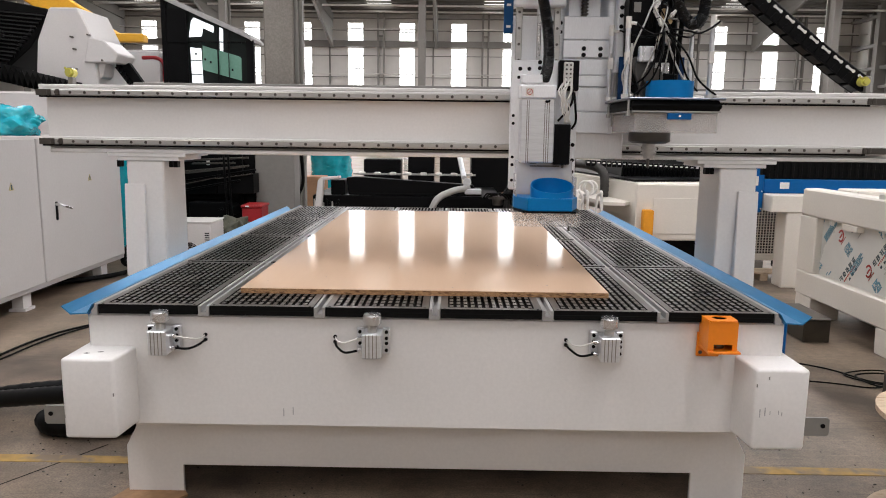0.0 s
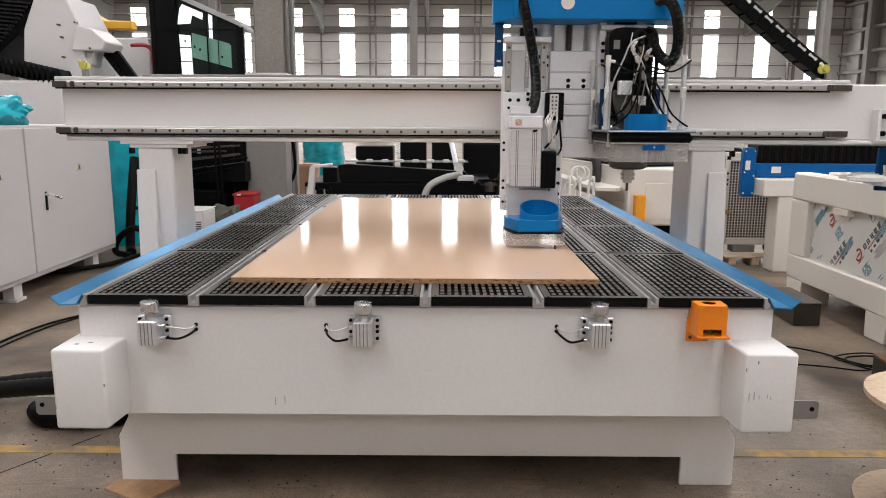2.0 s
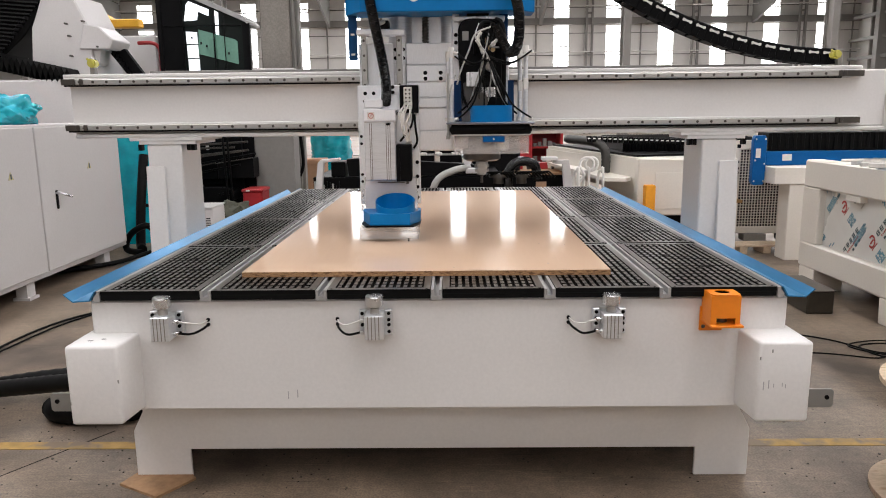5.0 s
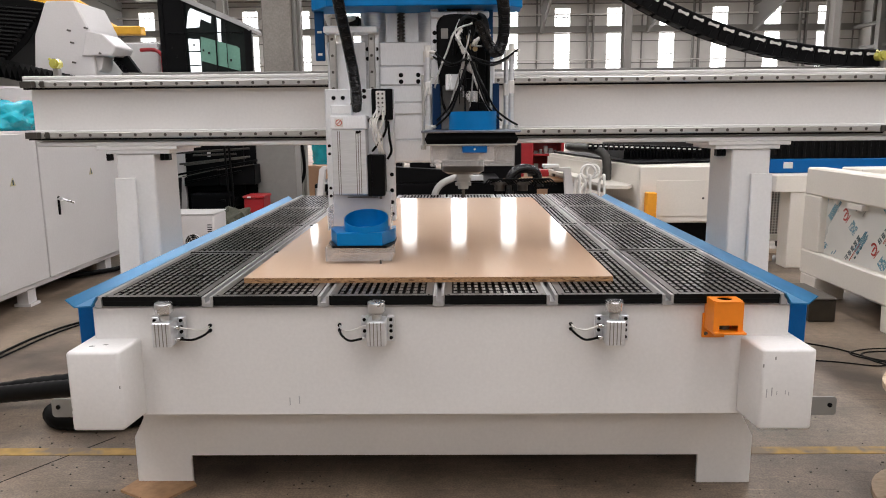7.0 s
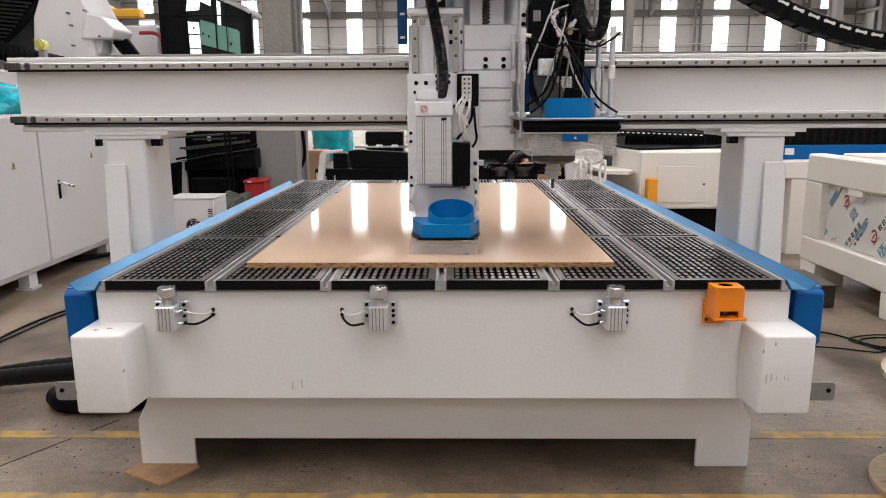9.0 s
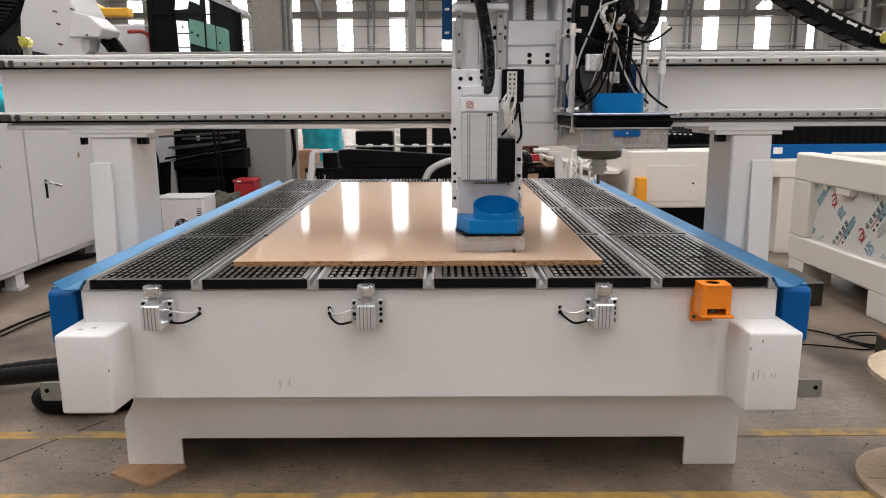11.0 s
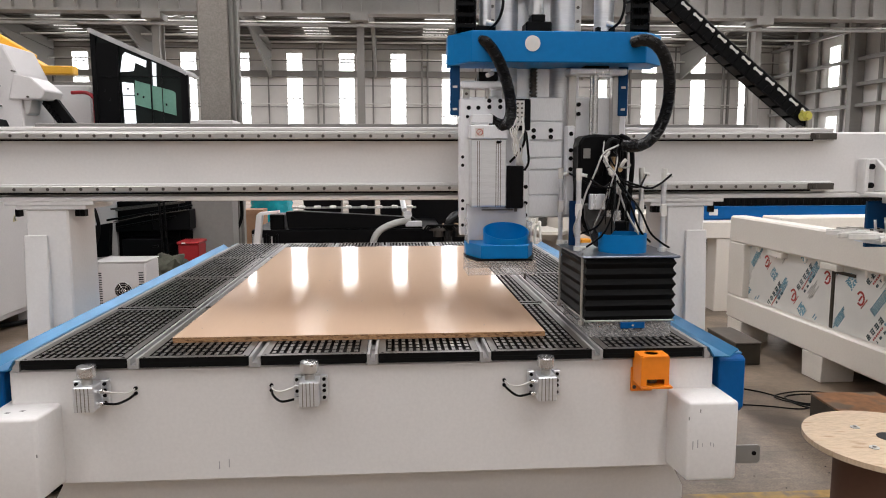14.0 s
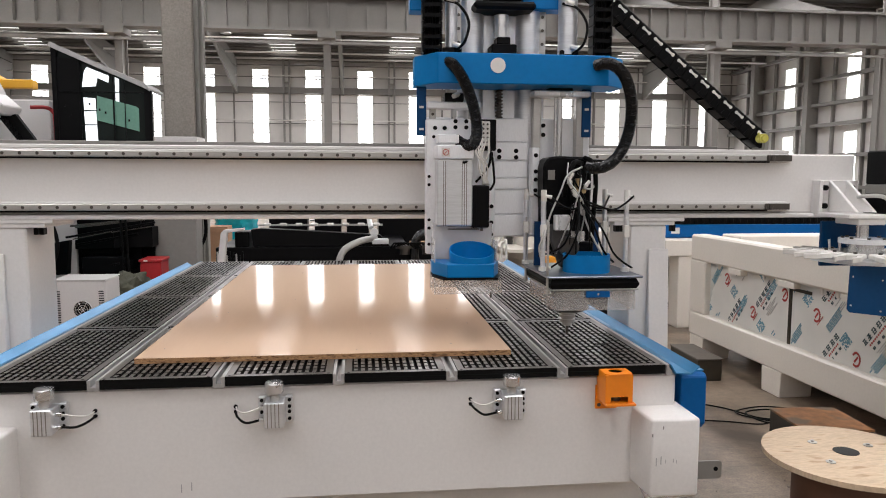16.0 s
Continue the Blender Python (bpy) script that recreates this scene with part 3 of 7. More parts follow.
        e = x + side * 0.122
        bm = bmnew()
        tube(bm, ((x + side * 0.045, -0.03, 0.622), (x + side * 0.085, -0.034, 0.622 if side > 0 else 0.617), (e - side * 0.01, -0.015, 0.630), (e, 0.022, 0.636)), 0.0037, 8)
        part("black_air_hose", bm, RUBBER, c)
        bm = bmnew()
        tube(bm, ((x + side * 0.045, -0.03, 0.66), (x + side * 0.085, -0.034, 0.655 if side > 0 else 0.648), (e - side * 0.01, -0.012, 0.648), (e, 0.022, 0.652)), 0.0023, 8)
        part("clear_air_hose", bm, FITTING, c)
        bm = bmnew()
        for z in (0.652, 0.636):
            rod(bm, (e, 0.021, z), (e, 0.014, z), 0.006, 8)
        part("grommet", bm, BLACK, c)
    # orange tool-setter guard
    o = quick("setter_bracket", ORANGE, t, 0.815, 0.885, 0.010, 0.0185, 0.608, 0.686, 0.002, "orange bent sheet bracket")
    bm = bmnew()
    x0, x1, y0, y1 = 0.820, 0.908, -0.066, 0.016
    for a, b, c2, d in ((x0, x0 + .004, y0 + .0042, y1 - .0042), (x1 - .004, x1, y0 + .0042, y1 - .0042), (x0, x1, y1 - .004, y1)):
        box(bm, a, b, c2, d, 0.65, 0.738)
    box(bm, x0, x1, y0, y0 + .004, 0.669, 0.738)
    box(bm, x0, x0 + .018, y0, y0 + .004, 0.65, 0.669)
    box(bm, x1 - .014, x1, y0, y0 + .004, 0.65, 0.669)
    for k in range(20):
        a0, a1 = k * math.tau / 20, (k + 1) * math.tau / 20
        cx, cy = (x0 + x1) / 2, (y0 + y1) / 2
        def edge(a):
            s = 0.044 / max(abs(math.cos(a)), abs(math.sin(a)))
            return cx + s * math.cos(a), cy + s * math.sin(a)
        prism(bm, ((cx + .022 * math.cos(a0), cy + .022 * math.sin(a0)), edge(a0), edge(a1), (cx + .022 * math.cos(a1), cy + .022 * math.sin(a1))), "z", 0.7385, 0.742)
    box(bm, x0, x1 + 0.008, y0 - 0.012, y1, 0.642, 0.649, 0.001)
    part("guard_box", bm, ORANGE, o, "orange sheet metal guard with a round hole")
    bm = bmnew()
    rod(bm, ((x0 + x1) / 2, (y0 + y1) / 2, 0.65), ((x0 + x1) / 2, (y0 + y1) / 2, 0.721), 0.02, 16)
    part("tool_setter", bm, DARKSTEEL, o)
    bm = bmnew()
    for x in (0.826, 0.878):
        rod(bm, (x, 0.008, 0.622), (x, 0.012, 0.622), 0.006, 10)
    part("screw", bm, DARKSTEEL, o)
    # pencil ticks on the paint
    bm = bmnew()
    for x, z in ((-0.478, 0.40), (-0.448, 0.405), (0.97, 0.475), (0.985, 0.48)):
        y = 0.0185 if abs(x) < 0.9 else -0.1155
        box(bm, x - .0015, x + .0015, y - .0006, y, z - .013, z + .013)
    for x, z in ((1.0, .476), (1.025, .478), (1.035, .474)):
        box(bm, x - .001, x + .001, -.1162, -.1154, z - .006, z + .006)
    part("pencil_mark", bm, ALUR, t)
    bm = bmnew()
    for x, y in ((-1.065, -0.06), (-1.03, -0.045)):
        prism(bm, ((x, y), (x + 0.012, y - 0.004), (x + 0.017, y + 0.004), (x + 0.005, y + 0.008)), "z", 0.6101, 0.6108)
    for x, z in ((-0.955, 0.50), (0.956, 0.56), (0.99, 0.583), (-1.106, 0.43)):
        box(bm, x - 0.002, x + 0.002, -0.1156, -0.1149, z - 0.005, z + 0.005)
    part("paint_chip", bm, ZINC, t)
    # board under the foot, loose on the floor
    bm = bmnew()
    prism(bm, ((-1.13, 0.175), (-0.965, 0.085), (-0.875, 0.215), (-0.95, 0.31), (-1.08, 0.31)), "z", 0.0, 0.009)
    ob = part("floor_board", bm, REDPLY)
    tagged(ob, "small thin reddish plywood offcut on the floor beside the table foot", "board")


def work_sheet():
    s = thing("laminated_board", "maple laminated particle board lying on the vacuum pads", "board")
    bm = bmnew()
    box(bm, -0.650, 0.572, 0.176, 2.62, 0.7505, 0.767)
    part("core", bm, CHIP, s, "raw particle board core")
    bm = bmnew()
    box(bm, -0.650, 0.572, 0.176, 2.62, 0.7672, 0.7684)
    part("laminate_face", bm, LAMINATE, s, "glossy maple laminate face")
    bm = bmnew()
    rng = random.Random(5)
    for _ in range(34):
        x, y = rng.uniform(-0.6, 0.54), rng.uniform(0.2, 2.4)
        rod(bm, (x, y, 0.7684), (x, y, 0.7687), rng.uniform(0.002, 0.0035), 8)
    part("drilled_hole", bm, DARKSTEEL, s)


# ---- the gantry, built with its rails' front at y = 0 ----
def gantry():
    g = thing("router_gantry", "white steel router gantry beam on two legs with linear rails", "gantry", at=(0, 0.84, 0))
    bm = bmnew()
    box(bm, -1.64, 2.14, 0.022, 0.30, 1.205, 1.448, 0.006)
    part("beam", bm, WHITE, g, "white-painted box beam")
    bm = bmnew()
    box(bm, -1.655, 1.83, -0.002, 0.16, 1.449, 1.464, 0.003)
    box(bm, -1.655, 1.83, -0.002, 0.021, 1.413, 1.4488, 0.002)
    box(bm, -1.655, 1.83, -0.002, 0.021, 1.214, 1.252, 0.003)
    part("rail_seat", bm, WHITE, g)
    bm = bmnew()
    box(bm, -1.60, 1.70, 0.165, 0.30, 1.449, 1.462, 0.002)
    box(bm, -1.35, 1.62, 0.20, 0.30, 1.463, 1.487, 0.002)
    part("top_cover", bm, GREYSTEEL, g, "grey cable tray along the beam")
    bm = bmnew()
    box(bm, -1.625, 2.12, -0.002, 0.28, 1.186, 1.204, 0.004)
    part("bottom_flange", bm, WHITE, g)
    for z in (1.430, 1.232):
        rail = part("linear_rail", box(bmnew(), -1.60, 1.735, -0.020, -0.003, z - .0115, z + .0115, 0.0025), STEEL, g, "ground steel linear rail")
        bm = bmnew()
        for i in range(56):
            rod(bm, (-1.575 + i * 0.06, -0.0208, z), (-1.575 + i * 0.06, -0.015, z), 0.0062, 10)
        part("rail_bolt", bm, DARKSTEEL, rail)
        bm = bmnew()
        box(bm, -1.656, -1.602, -0.021, -0.003, z - .0125, z + .0125)
        box(bm, 1.737, 1.832, -0.016, -0.003, z - .0125, z + .0125)
        part("rail_end", bm, DARKSTEEL, g)
        # black strip painting the gap's shadow below the rail
        bm = bmnew()
        box(bm, -1.65, 1.74, -0.008, -0.0025, z - 0.019, z - 0.0125)
        part("gap_shadow_strip", bm, BLACK, g)
    bm = bmnew()
    for x in (-1.566, -1.60, 1.728, 1.745):
        for z in (1.430, 1.232):
            box(bm, x - 0.008, x + 0.008, -0.027, -0.018, z - .012, z + .013, 0.002)
    part("rail_clip", bm, DARKSTEEL, g)
    for s in (-1, 1):
        def bx(bm, a, b, *rest):
            return box(bm, min(s * a, s * b), max(s * a, s * b), *rest)
        bm = bmnew()
        bx(bm, 1.06, 1.385, -0.004, 0.28, 1.172, 1.187, 0.002)
        bx(bm, 1.09, 1.345, 0.0, 0.27, 1.156, 1.172, 0.002)
        part("leg_top_plate", bm, WHITE, g)
        bm = bmnew()
        bx(bm, 1.158, 1.312, 0.004, 0.25, 0.45, 1.156, 0.006)
        leg = part("leg", bm, WHITE, g, "white-painted box-section gantry leg")
        bm = bmnew()
        x0, x1 = sorted((s * 1.235, s * 1.32))
        prism(bm, ((0.003, 1.06), (-0.006, 1.06), (-0.035, 0.60), (0.003, 0.60)), "x", x0, x1, 0.003)
        part("leg_gusset", bm, WHITE, leg)
        bm = bmnew()
        for x in (1.115, 1.135, 1.355):
            bx(bm, x - 0.008, x + 0.008, 0.03, 0.06, 1.128, 1.156)
        part("clip", bm, BLACK, g)
        bm = bmnew()
        xs = [s * 1.122, s * 1.212]
        prism(bm, ((-0.58, 0.53), (-0.56, 0.51), (0.45, 0.51), (0.45, 0.70), (-0.565, 0.70), (-0.58, 0.69)), "x", min(xs), max(xs), 0.004)
        part("carriage_foot", bm, DEEPBLUE, g, "blue sheet metal foot cover")
        bm = bmnew()
        bx(bm, 1.165, 1.214, -0.55, 0.42, 0.7005, 0.706, 0.001)
        rod(bm, (s * 1.19, -0.50, 0.706), (s * 1.19, -0.50, 0.708), 0.008, 10)
        part("foot_top_plate", bm, FILM, g)
    # lamps on the beam ends
    for x in (-1.565, 1.728):
        bm = bmnew()
        box(bm, x + 0.012, x + 0.034, 0.04, 0.07, 1.452, 1.535, 0.003)
        box(bm, x - 0.02, x + 0.05, 0.03, 0.10, 1.449, 1.455)
        lp = part("lamp_post", bm, GREYSTEEL, g)
        bm = bmnew()
        cx = x + 0.036 if x < 0 else x - 0.006
        rod(bm, (cx, 0.012, 1.512), (cx, 0.045, 1.512), 0.019, 18)
        rod(bm, (cx, 0.0, 1.512), (cx, 0.012, 1.512), 0.013, 18)
        rod(bm, (cx - 0.022, 0.02, 1.532), (cx, 0.02, 1.512), 0.005, 8)
        part("lamp_cap", bm, LAMPYEL, lp, "translucent yellow indicator cap", smooth=True)
    # tool carousel bracket on the right end
    bm = bmnew()
    box(bm, 1.950, 1.968, -0.03, 0.021, 1.20, 1.342, 0.003)
    box(bm, 1.968, 2.14, -0.008, 0.021, 1.20, 1.342, 0.003)
    for x in (2.006, 2.082):
        prism(bm, ((0.0, 1.338), (-0.012, 1.338), (-0.185, 1.215), (0.0, 1.21)), "x", x, x + 0.014, 0.002)
    box(bm, 1.952, 2.20, -0.215, 0.0, 1.192, 1.208, 0.003)
    part("carousel_bracket", bm, WHITE, g, "white welded bracket with ribs")
    bm = bmnew()
    for z in (1.235, 1.31):
        rod(bm, (1.986, -0.022, z), (1.986, -0.006, z), 0.0115, 12)
        rod(bm, (2.108, -0.02, z), (2.108, -0.006, z), 0.010, 12)
    part("bracket_bolt", bm, BLACK, g)
    return g


def tool_carousel():
    c = thing("tool_carousel", "round tool magazine with white grippers and a blue guard", "tool magazine", at=(0, 0.84, 0))
    cx, cy = 2.065, -0.165
    bm = bmnew()
    rod(bm, (cx, cy, 1.022), (cx, cy, 1.036), 0.20, 56)
    part("disc", bm, ALU, c, "flat metal tool disc", smooth=True)
    bm = bmnew()
    rod(bm, (cx, cy, 1.036), (cx, cy, 1.092), 0.066, 36)
    hub = part("hub", bm, CHROME, c, "turned bright hub", smooth=True)
    bm = bmnew()
    rod(bm, (cx, cy, 1.092), (cx, cy, 1.112), 0.096, 36)
    part("hub_flange", bm, ALUX, hub, smooth=True)
    bm = bmnew()
    rod(bm, (cx - 0.015, cy, 1.112), (cx - 0.015, cy, 1.165), 0.023, 24)
    part("shaft", bm, CHROME, hub, smooth=True)
    bm = bmnew()
    for k in range(8):
        a = k * math.tau / 8 + 0.3
        rod(bm, (cx + 0.08 * math.cos(a), cy + 0.08 * math.sin(a), 1.112), (cx + 0.08 * math.cos(a), cy + 0.08 * math.sin(a), 1.118), 0.007, 8)
    part("bolt", bm, DARKSTEEL, hub)
    for k in range(10):
        a = radians(184 + 36 * k)
        m = Matrix.Translation((cx, cy, 0)) @ Matrix.Rotation(a, 4, "Z")
        bm = bmnew()
        for s in (-1, 1):
            prism(bm, ((0.17, s * 0.016), (0.20, s * 0.022), (0.245, s * 0.034), (0.285, s * 0.024), (0.295, s * 0.030), (0.25, s * 0.046), (0.19, s * 0.040), (0.17, s * 0.034)), "z", 1.0385, 1.058, 0.002)
        box(bm, 0.115, 0.185, -0.036, 0.036, 1.0385, 1.060, 0.004)
        bmesh.ops.transform(bm, matrix=m, verts=bm.verts)
        grip = part("gripper", bm, FITTING, c, "white plastic tool gripper")
        bm = bmnew()
        rod(bm, (0.135, 0.0, 1.060), (0.135, 0.0, 1.066), 0.007, 10)
        bmesh.ops.transform(bm, matrix=m, verts=bm.verts)
        part("screw", bm, DARKSTEEL, grip)
    # two sensor sticks that stand up behind the grippers
    for x in (1.985, 2.03):
        bm = bmnew()
        rod(bm, (x, -0.07, 1.04), (x - 0.008, -0.07, 1.10), 0.005, 8)
        part("sensor_stick", bm, FITTING, c)
    bm = bmnew()
    prism(bm, ((1.912, 1.018), (1.908, 0.852), (1.920, 0.840), (2.25, 0.800), (2.25, 1.018)), "y", -0.298, -0.292, 0.001)
    guard = part("guard", bm, NAVY, c, "dark blue sheet metal guard")
    bm = bmnew()
    for x, z in ((1.922, 0.978), (1.920, 0.868), (2.045, 0.962), (2.045, 0.842)):
        rod(bm, (x, -0.301, z), (x, -0.298, z), 0.0035, 8)
    part("rivet", bm, CHROME, guard)
    bm = bmnew()
    box(bm, 1.98, 2.30, -0.018, 0.0, 0.984, 1.172, 0.003)
    part("back_guard", bm, NAVY, c, "blue back sheet, its shade put into the colour")
    bm = bmnew()
    box(bm, 2.005, 2.135, -0.20, -0.06, 1.166, 1.191, 0.003)
    part("bearing_plate", bm, WHITE, c)
    bm = bmnew()
    box(bm, 2.118, 2.26, -0.20, -0.02, 1.165, 1.19, 0.003)
    mm = part("motor_mount", bm, BLUE, c, "blue motor mount")
    bm = bmnew()
    box(bm, 2.122, 2.25, -0.18, -0.06, 1.209, 1.285, 0.004)
    part("gearbox", bm, BLACK, mm)
    bm = bmnew()
    box(bm, 2.128, 2.25, -0.18, -0.06, 1.2855, 1.325, 0.004)
    part("motor_flange", bm, GREYSTEEL, mm)
    bm = bmnew()
    box(bm, 2.128, 2.25, -0.18, -0.06, 1.3255, 1.46, 0.006)
    part("motor", bm, BLACK, c, "black motor")
    bm = bmnew()
    tube(bm, ((2.07, -0.10, 1.275), (2.10, -0.19, 1.28), (2.15, -0.21, 1.25), (2.2, -0.2, 1.24)), 0.008, 8)
    part("motor_cable", bm, PALEHOSE, c)
    return c


# ---- the cross carriage: its x = 0 lies on the plate's hole pattern ----
HEAD = (0.575, 0.84, 0.0)


def carriage(zp):
    """The cross carriage; zp is the slide plate, which also carries the head bar and what stands on it."""
    c = thing("cross_carriage", "aluminium cross carriage with vertical rails and a ball screw", "machine carriage", at=HEAD)
    bm = bmnew()
    prism(bm, ((-0.345, -0.13), (-0.27, -0.245), (0.35, -0.245), (0.43, -0.17), (0.43, -0.06), (-0.345, -0.06)), "z", 1.678, 1.785, 0.003)
    bar = part("head_bar", bm, BLUE, zp, "blue painted box bar")
    bm = bmnew()
    rod(bm, (-0.056, -0.2475, 1.742), (-0.056, -0.244, 1.742), 0.027, 32)
    part("round_badge", bm, FITTING, bar, "plain white round badge")
    for s, x in ((-1, -0.318), (1, 0.308)):
        bm = bmnew()
        box(bm, x - 0.018, x + 0.018, -0.13, -0.12, 1.50, 1.69, 0.003)
        br = part("side_bracket", bm, NAVY, bar)
        bm = bmnew()
        for z in (1.52, 1.60):
            box(bm, x - 0.008, x + 0.008, -0.133, -0.13, z, z + 0.008)
        part("slot", bm, FITTING, br)
    # fixed back plate that rides on the beam rails
    bm = bmnew()
    box(bm, -0.15, 0.16, -0.055, -0.03, 1.19, 2.25, 0.003)
    part("back_plate", bm, ALUX, c)
    for x in (-0.12, 0.10):
        bm = bmnew()
        rod(bm, (x - 0.005, -0.045, 1.4), (x - 0.005, -0.045, 2.25), 0.05, 28)
        part("cast_column", bm, ALU, c, smooth=True)
    bm = bmnew()
    for s in (-0.175, 0.145):
        box(bm, s - 0.014, s + 0.014, -0.075, -0.03, 1.78, 2.25, 0.002)
    vr = part("vertical_rail", bm, STEEL, c)
    bm = bmnew()
    for s in (-0.175, 0.145):
        for i in range(8):
            rod(bm, (s, -0.079, 1.80 + i * 0.05), (s, -0.074, 1.80 + i * 0.05), 0.006, 8)
    part("rail_bolt", bm, DARKSTEEL, vr)
    bm = bmnew()
    line = []
    for i in range(40 * 8):
        a = i / 8 * math.tau
        line.append((-0.018 + 0.0115 * math.cos(a), -0.074 + 0.0115 * math.sin(a), 1.50 + i / 8 * 0.0125))
    tube(bm, line, 0.0042, 5, 1)
    rod(bm, (-0.018, -0.074, 1.45), (-0.018, -0.074, 2.0), 0.0095, 12)
    part("ball_screw", bm, DARKSTEEL, c, "dark helical ball screw")
    bm = bmnew()
    box(bm, -0.062, 0.032, -0.15, -0.06, 1.787, 1.835, 0.004)
    box(bm, -0.04, 0.01, -0.14, -0.07, 1.835, 1.862, 0.003)
    part("screw_bearing", bm, BLACK, zp)
    bm = bmnew()
    rod(bm, (-0.018, -0.105, 1.862), (-0.018, -0.105, 1.945), 0.027, 24)
    for z in (1.885, 1.905, 1.925):
        rod(bm, (-0.018, -0.105, z), (-0.018, -0.105, z + 0.006), 0.0285, 24)
    part("coupling", bm, CHROME, zp, "slotted steel shaft coupling", smooth=True)
    bm = bmnew()
    box(bm, -0.13, 0.10, -0.17, -0.03, 1.955, 1.985, 0.01)
    box(bm, -0.08, 0.05, -0.16, -0.04, 1.985, 2.25, 0.01)
    part("screw_motor", bm, BLACK, zp, "black servo motor")
    bm = bmnew()
    box(bm, -0.36, -0.28, -0.13, -0.05, 1.95, 2.3, 0.004)
    box(bm, 0.06, 0.26, -0.12, -0.04, 1.97, 2.3, 0.004)
    part("upper_guard", bm, BLUE, zp)
    # upright cable chains
    for x in (-0.285, 0.34):
        for i in range(14):
            bm = bmnew()
            z = 1.79 + i * 0.037
            box(bm, x - 0.036, x - 0.028, -0.20, -0.14, z, z + 0.035, 0.002)
            box(bm, x + 0.028, x + 0.036, -0.20, -0.14, z, z + 0.035, 0.002)
            box(bm, x - 0.03, x + 0.03, -0.199, -0.193, z + 0.012, z + 0.026, 0.001)
            box(bm, x - 0.03, x + 0.03, -0.147, -0.141, z, z + 0.036, 0.001)
            part("chain_link", bm, BLACK, zp)
        bm = bmnew()
        for k in (-0.018, -0.006, 0.008, 0.019):
            rod(bm, (x + k, -0.165, 1.785), (x + k, -0.165, 2.3), 0.005, 6)
        part("chain_cable", bm, RUBBER, zp)
    # lift cylinders and guide rods seen above the bar
    for x in (-0.21, 0.225):
        bm = bmnew()
        rod(bm, (x, -0.14, 1.80), (x, -0.14, 2.2), 0.022 if x < 0 else 0.036, 18)
        part("lift_cylinder", bm, ALU, zp, smooth=True)
        bm = bmnew()
        box(bm, x - 0.035, x + 0.035, -0.17, -0.11, 1.785, 1.815, 0.003)
        part("cylinder_foot", bm, BLACK, zp)
        bm = bmnew()
        tube(bm, ((x + 0.01, -0.175, 1.80), (x + 0.04, -0.21, 1.83), (x + 0.055, -0.20, 1.90), (x + 0.02, -0.19, 1.96), (x - 0.03, -0.17, 1.98)), 0.005, 8)
        part("air_hose", bm, RUBBER, zp)
        bm = bmnew()
        rod(bm, (x, -0.18, 1.825), (x + 0.03, -0.19, 1.815), 0.009, 10)
        rod(bm, (x - 0.02, -0.175, 1.985), (x + 0.01, -0.185, 1.975), 0.010, 10)
        part("air_fitting", bm, FITTING, zp)
    return c


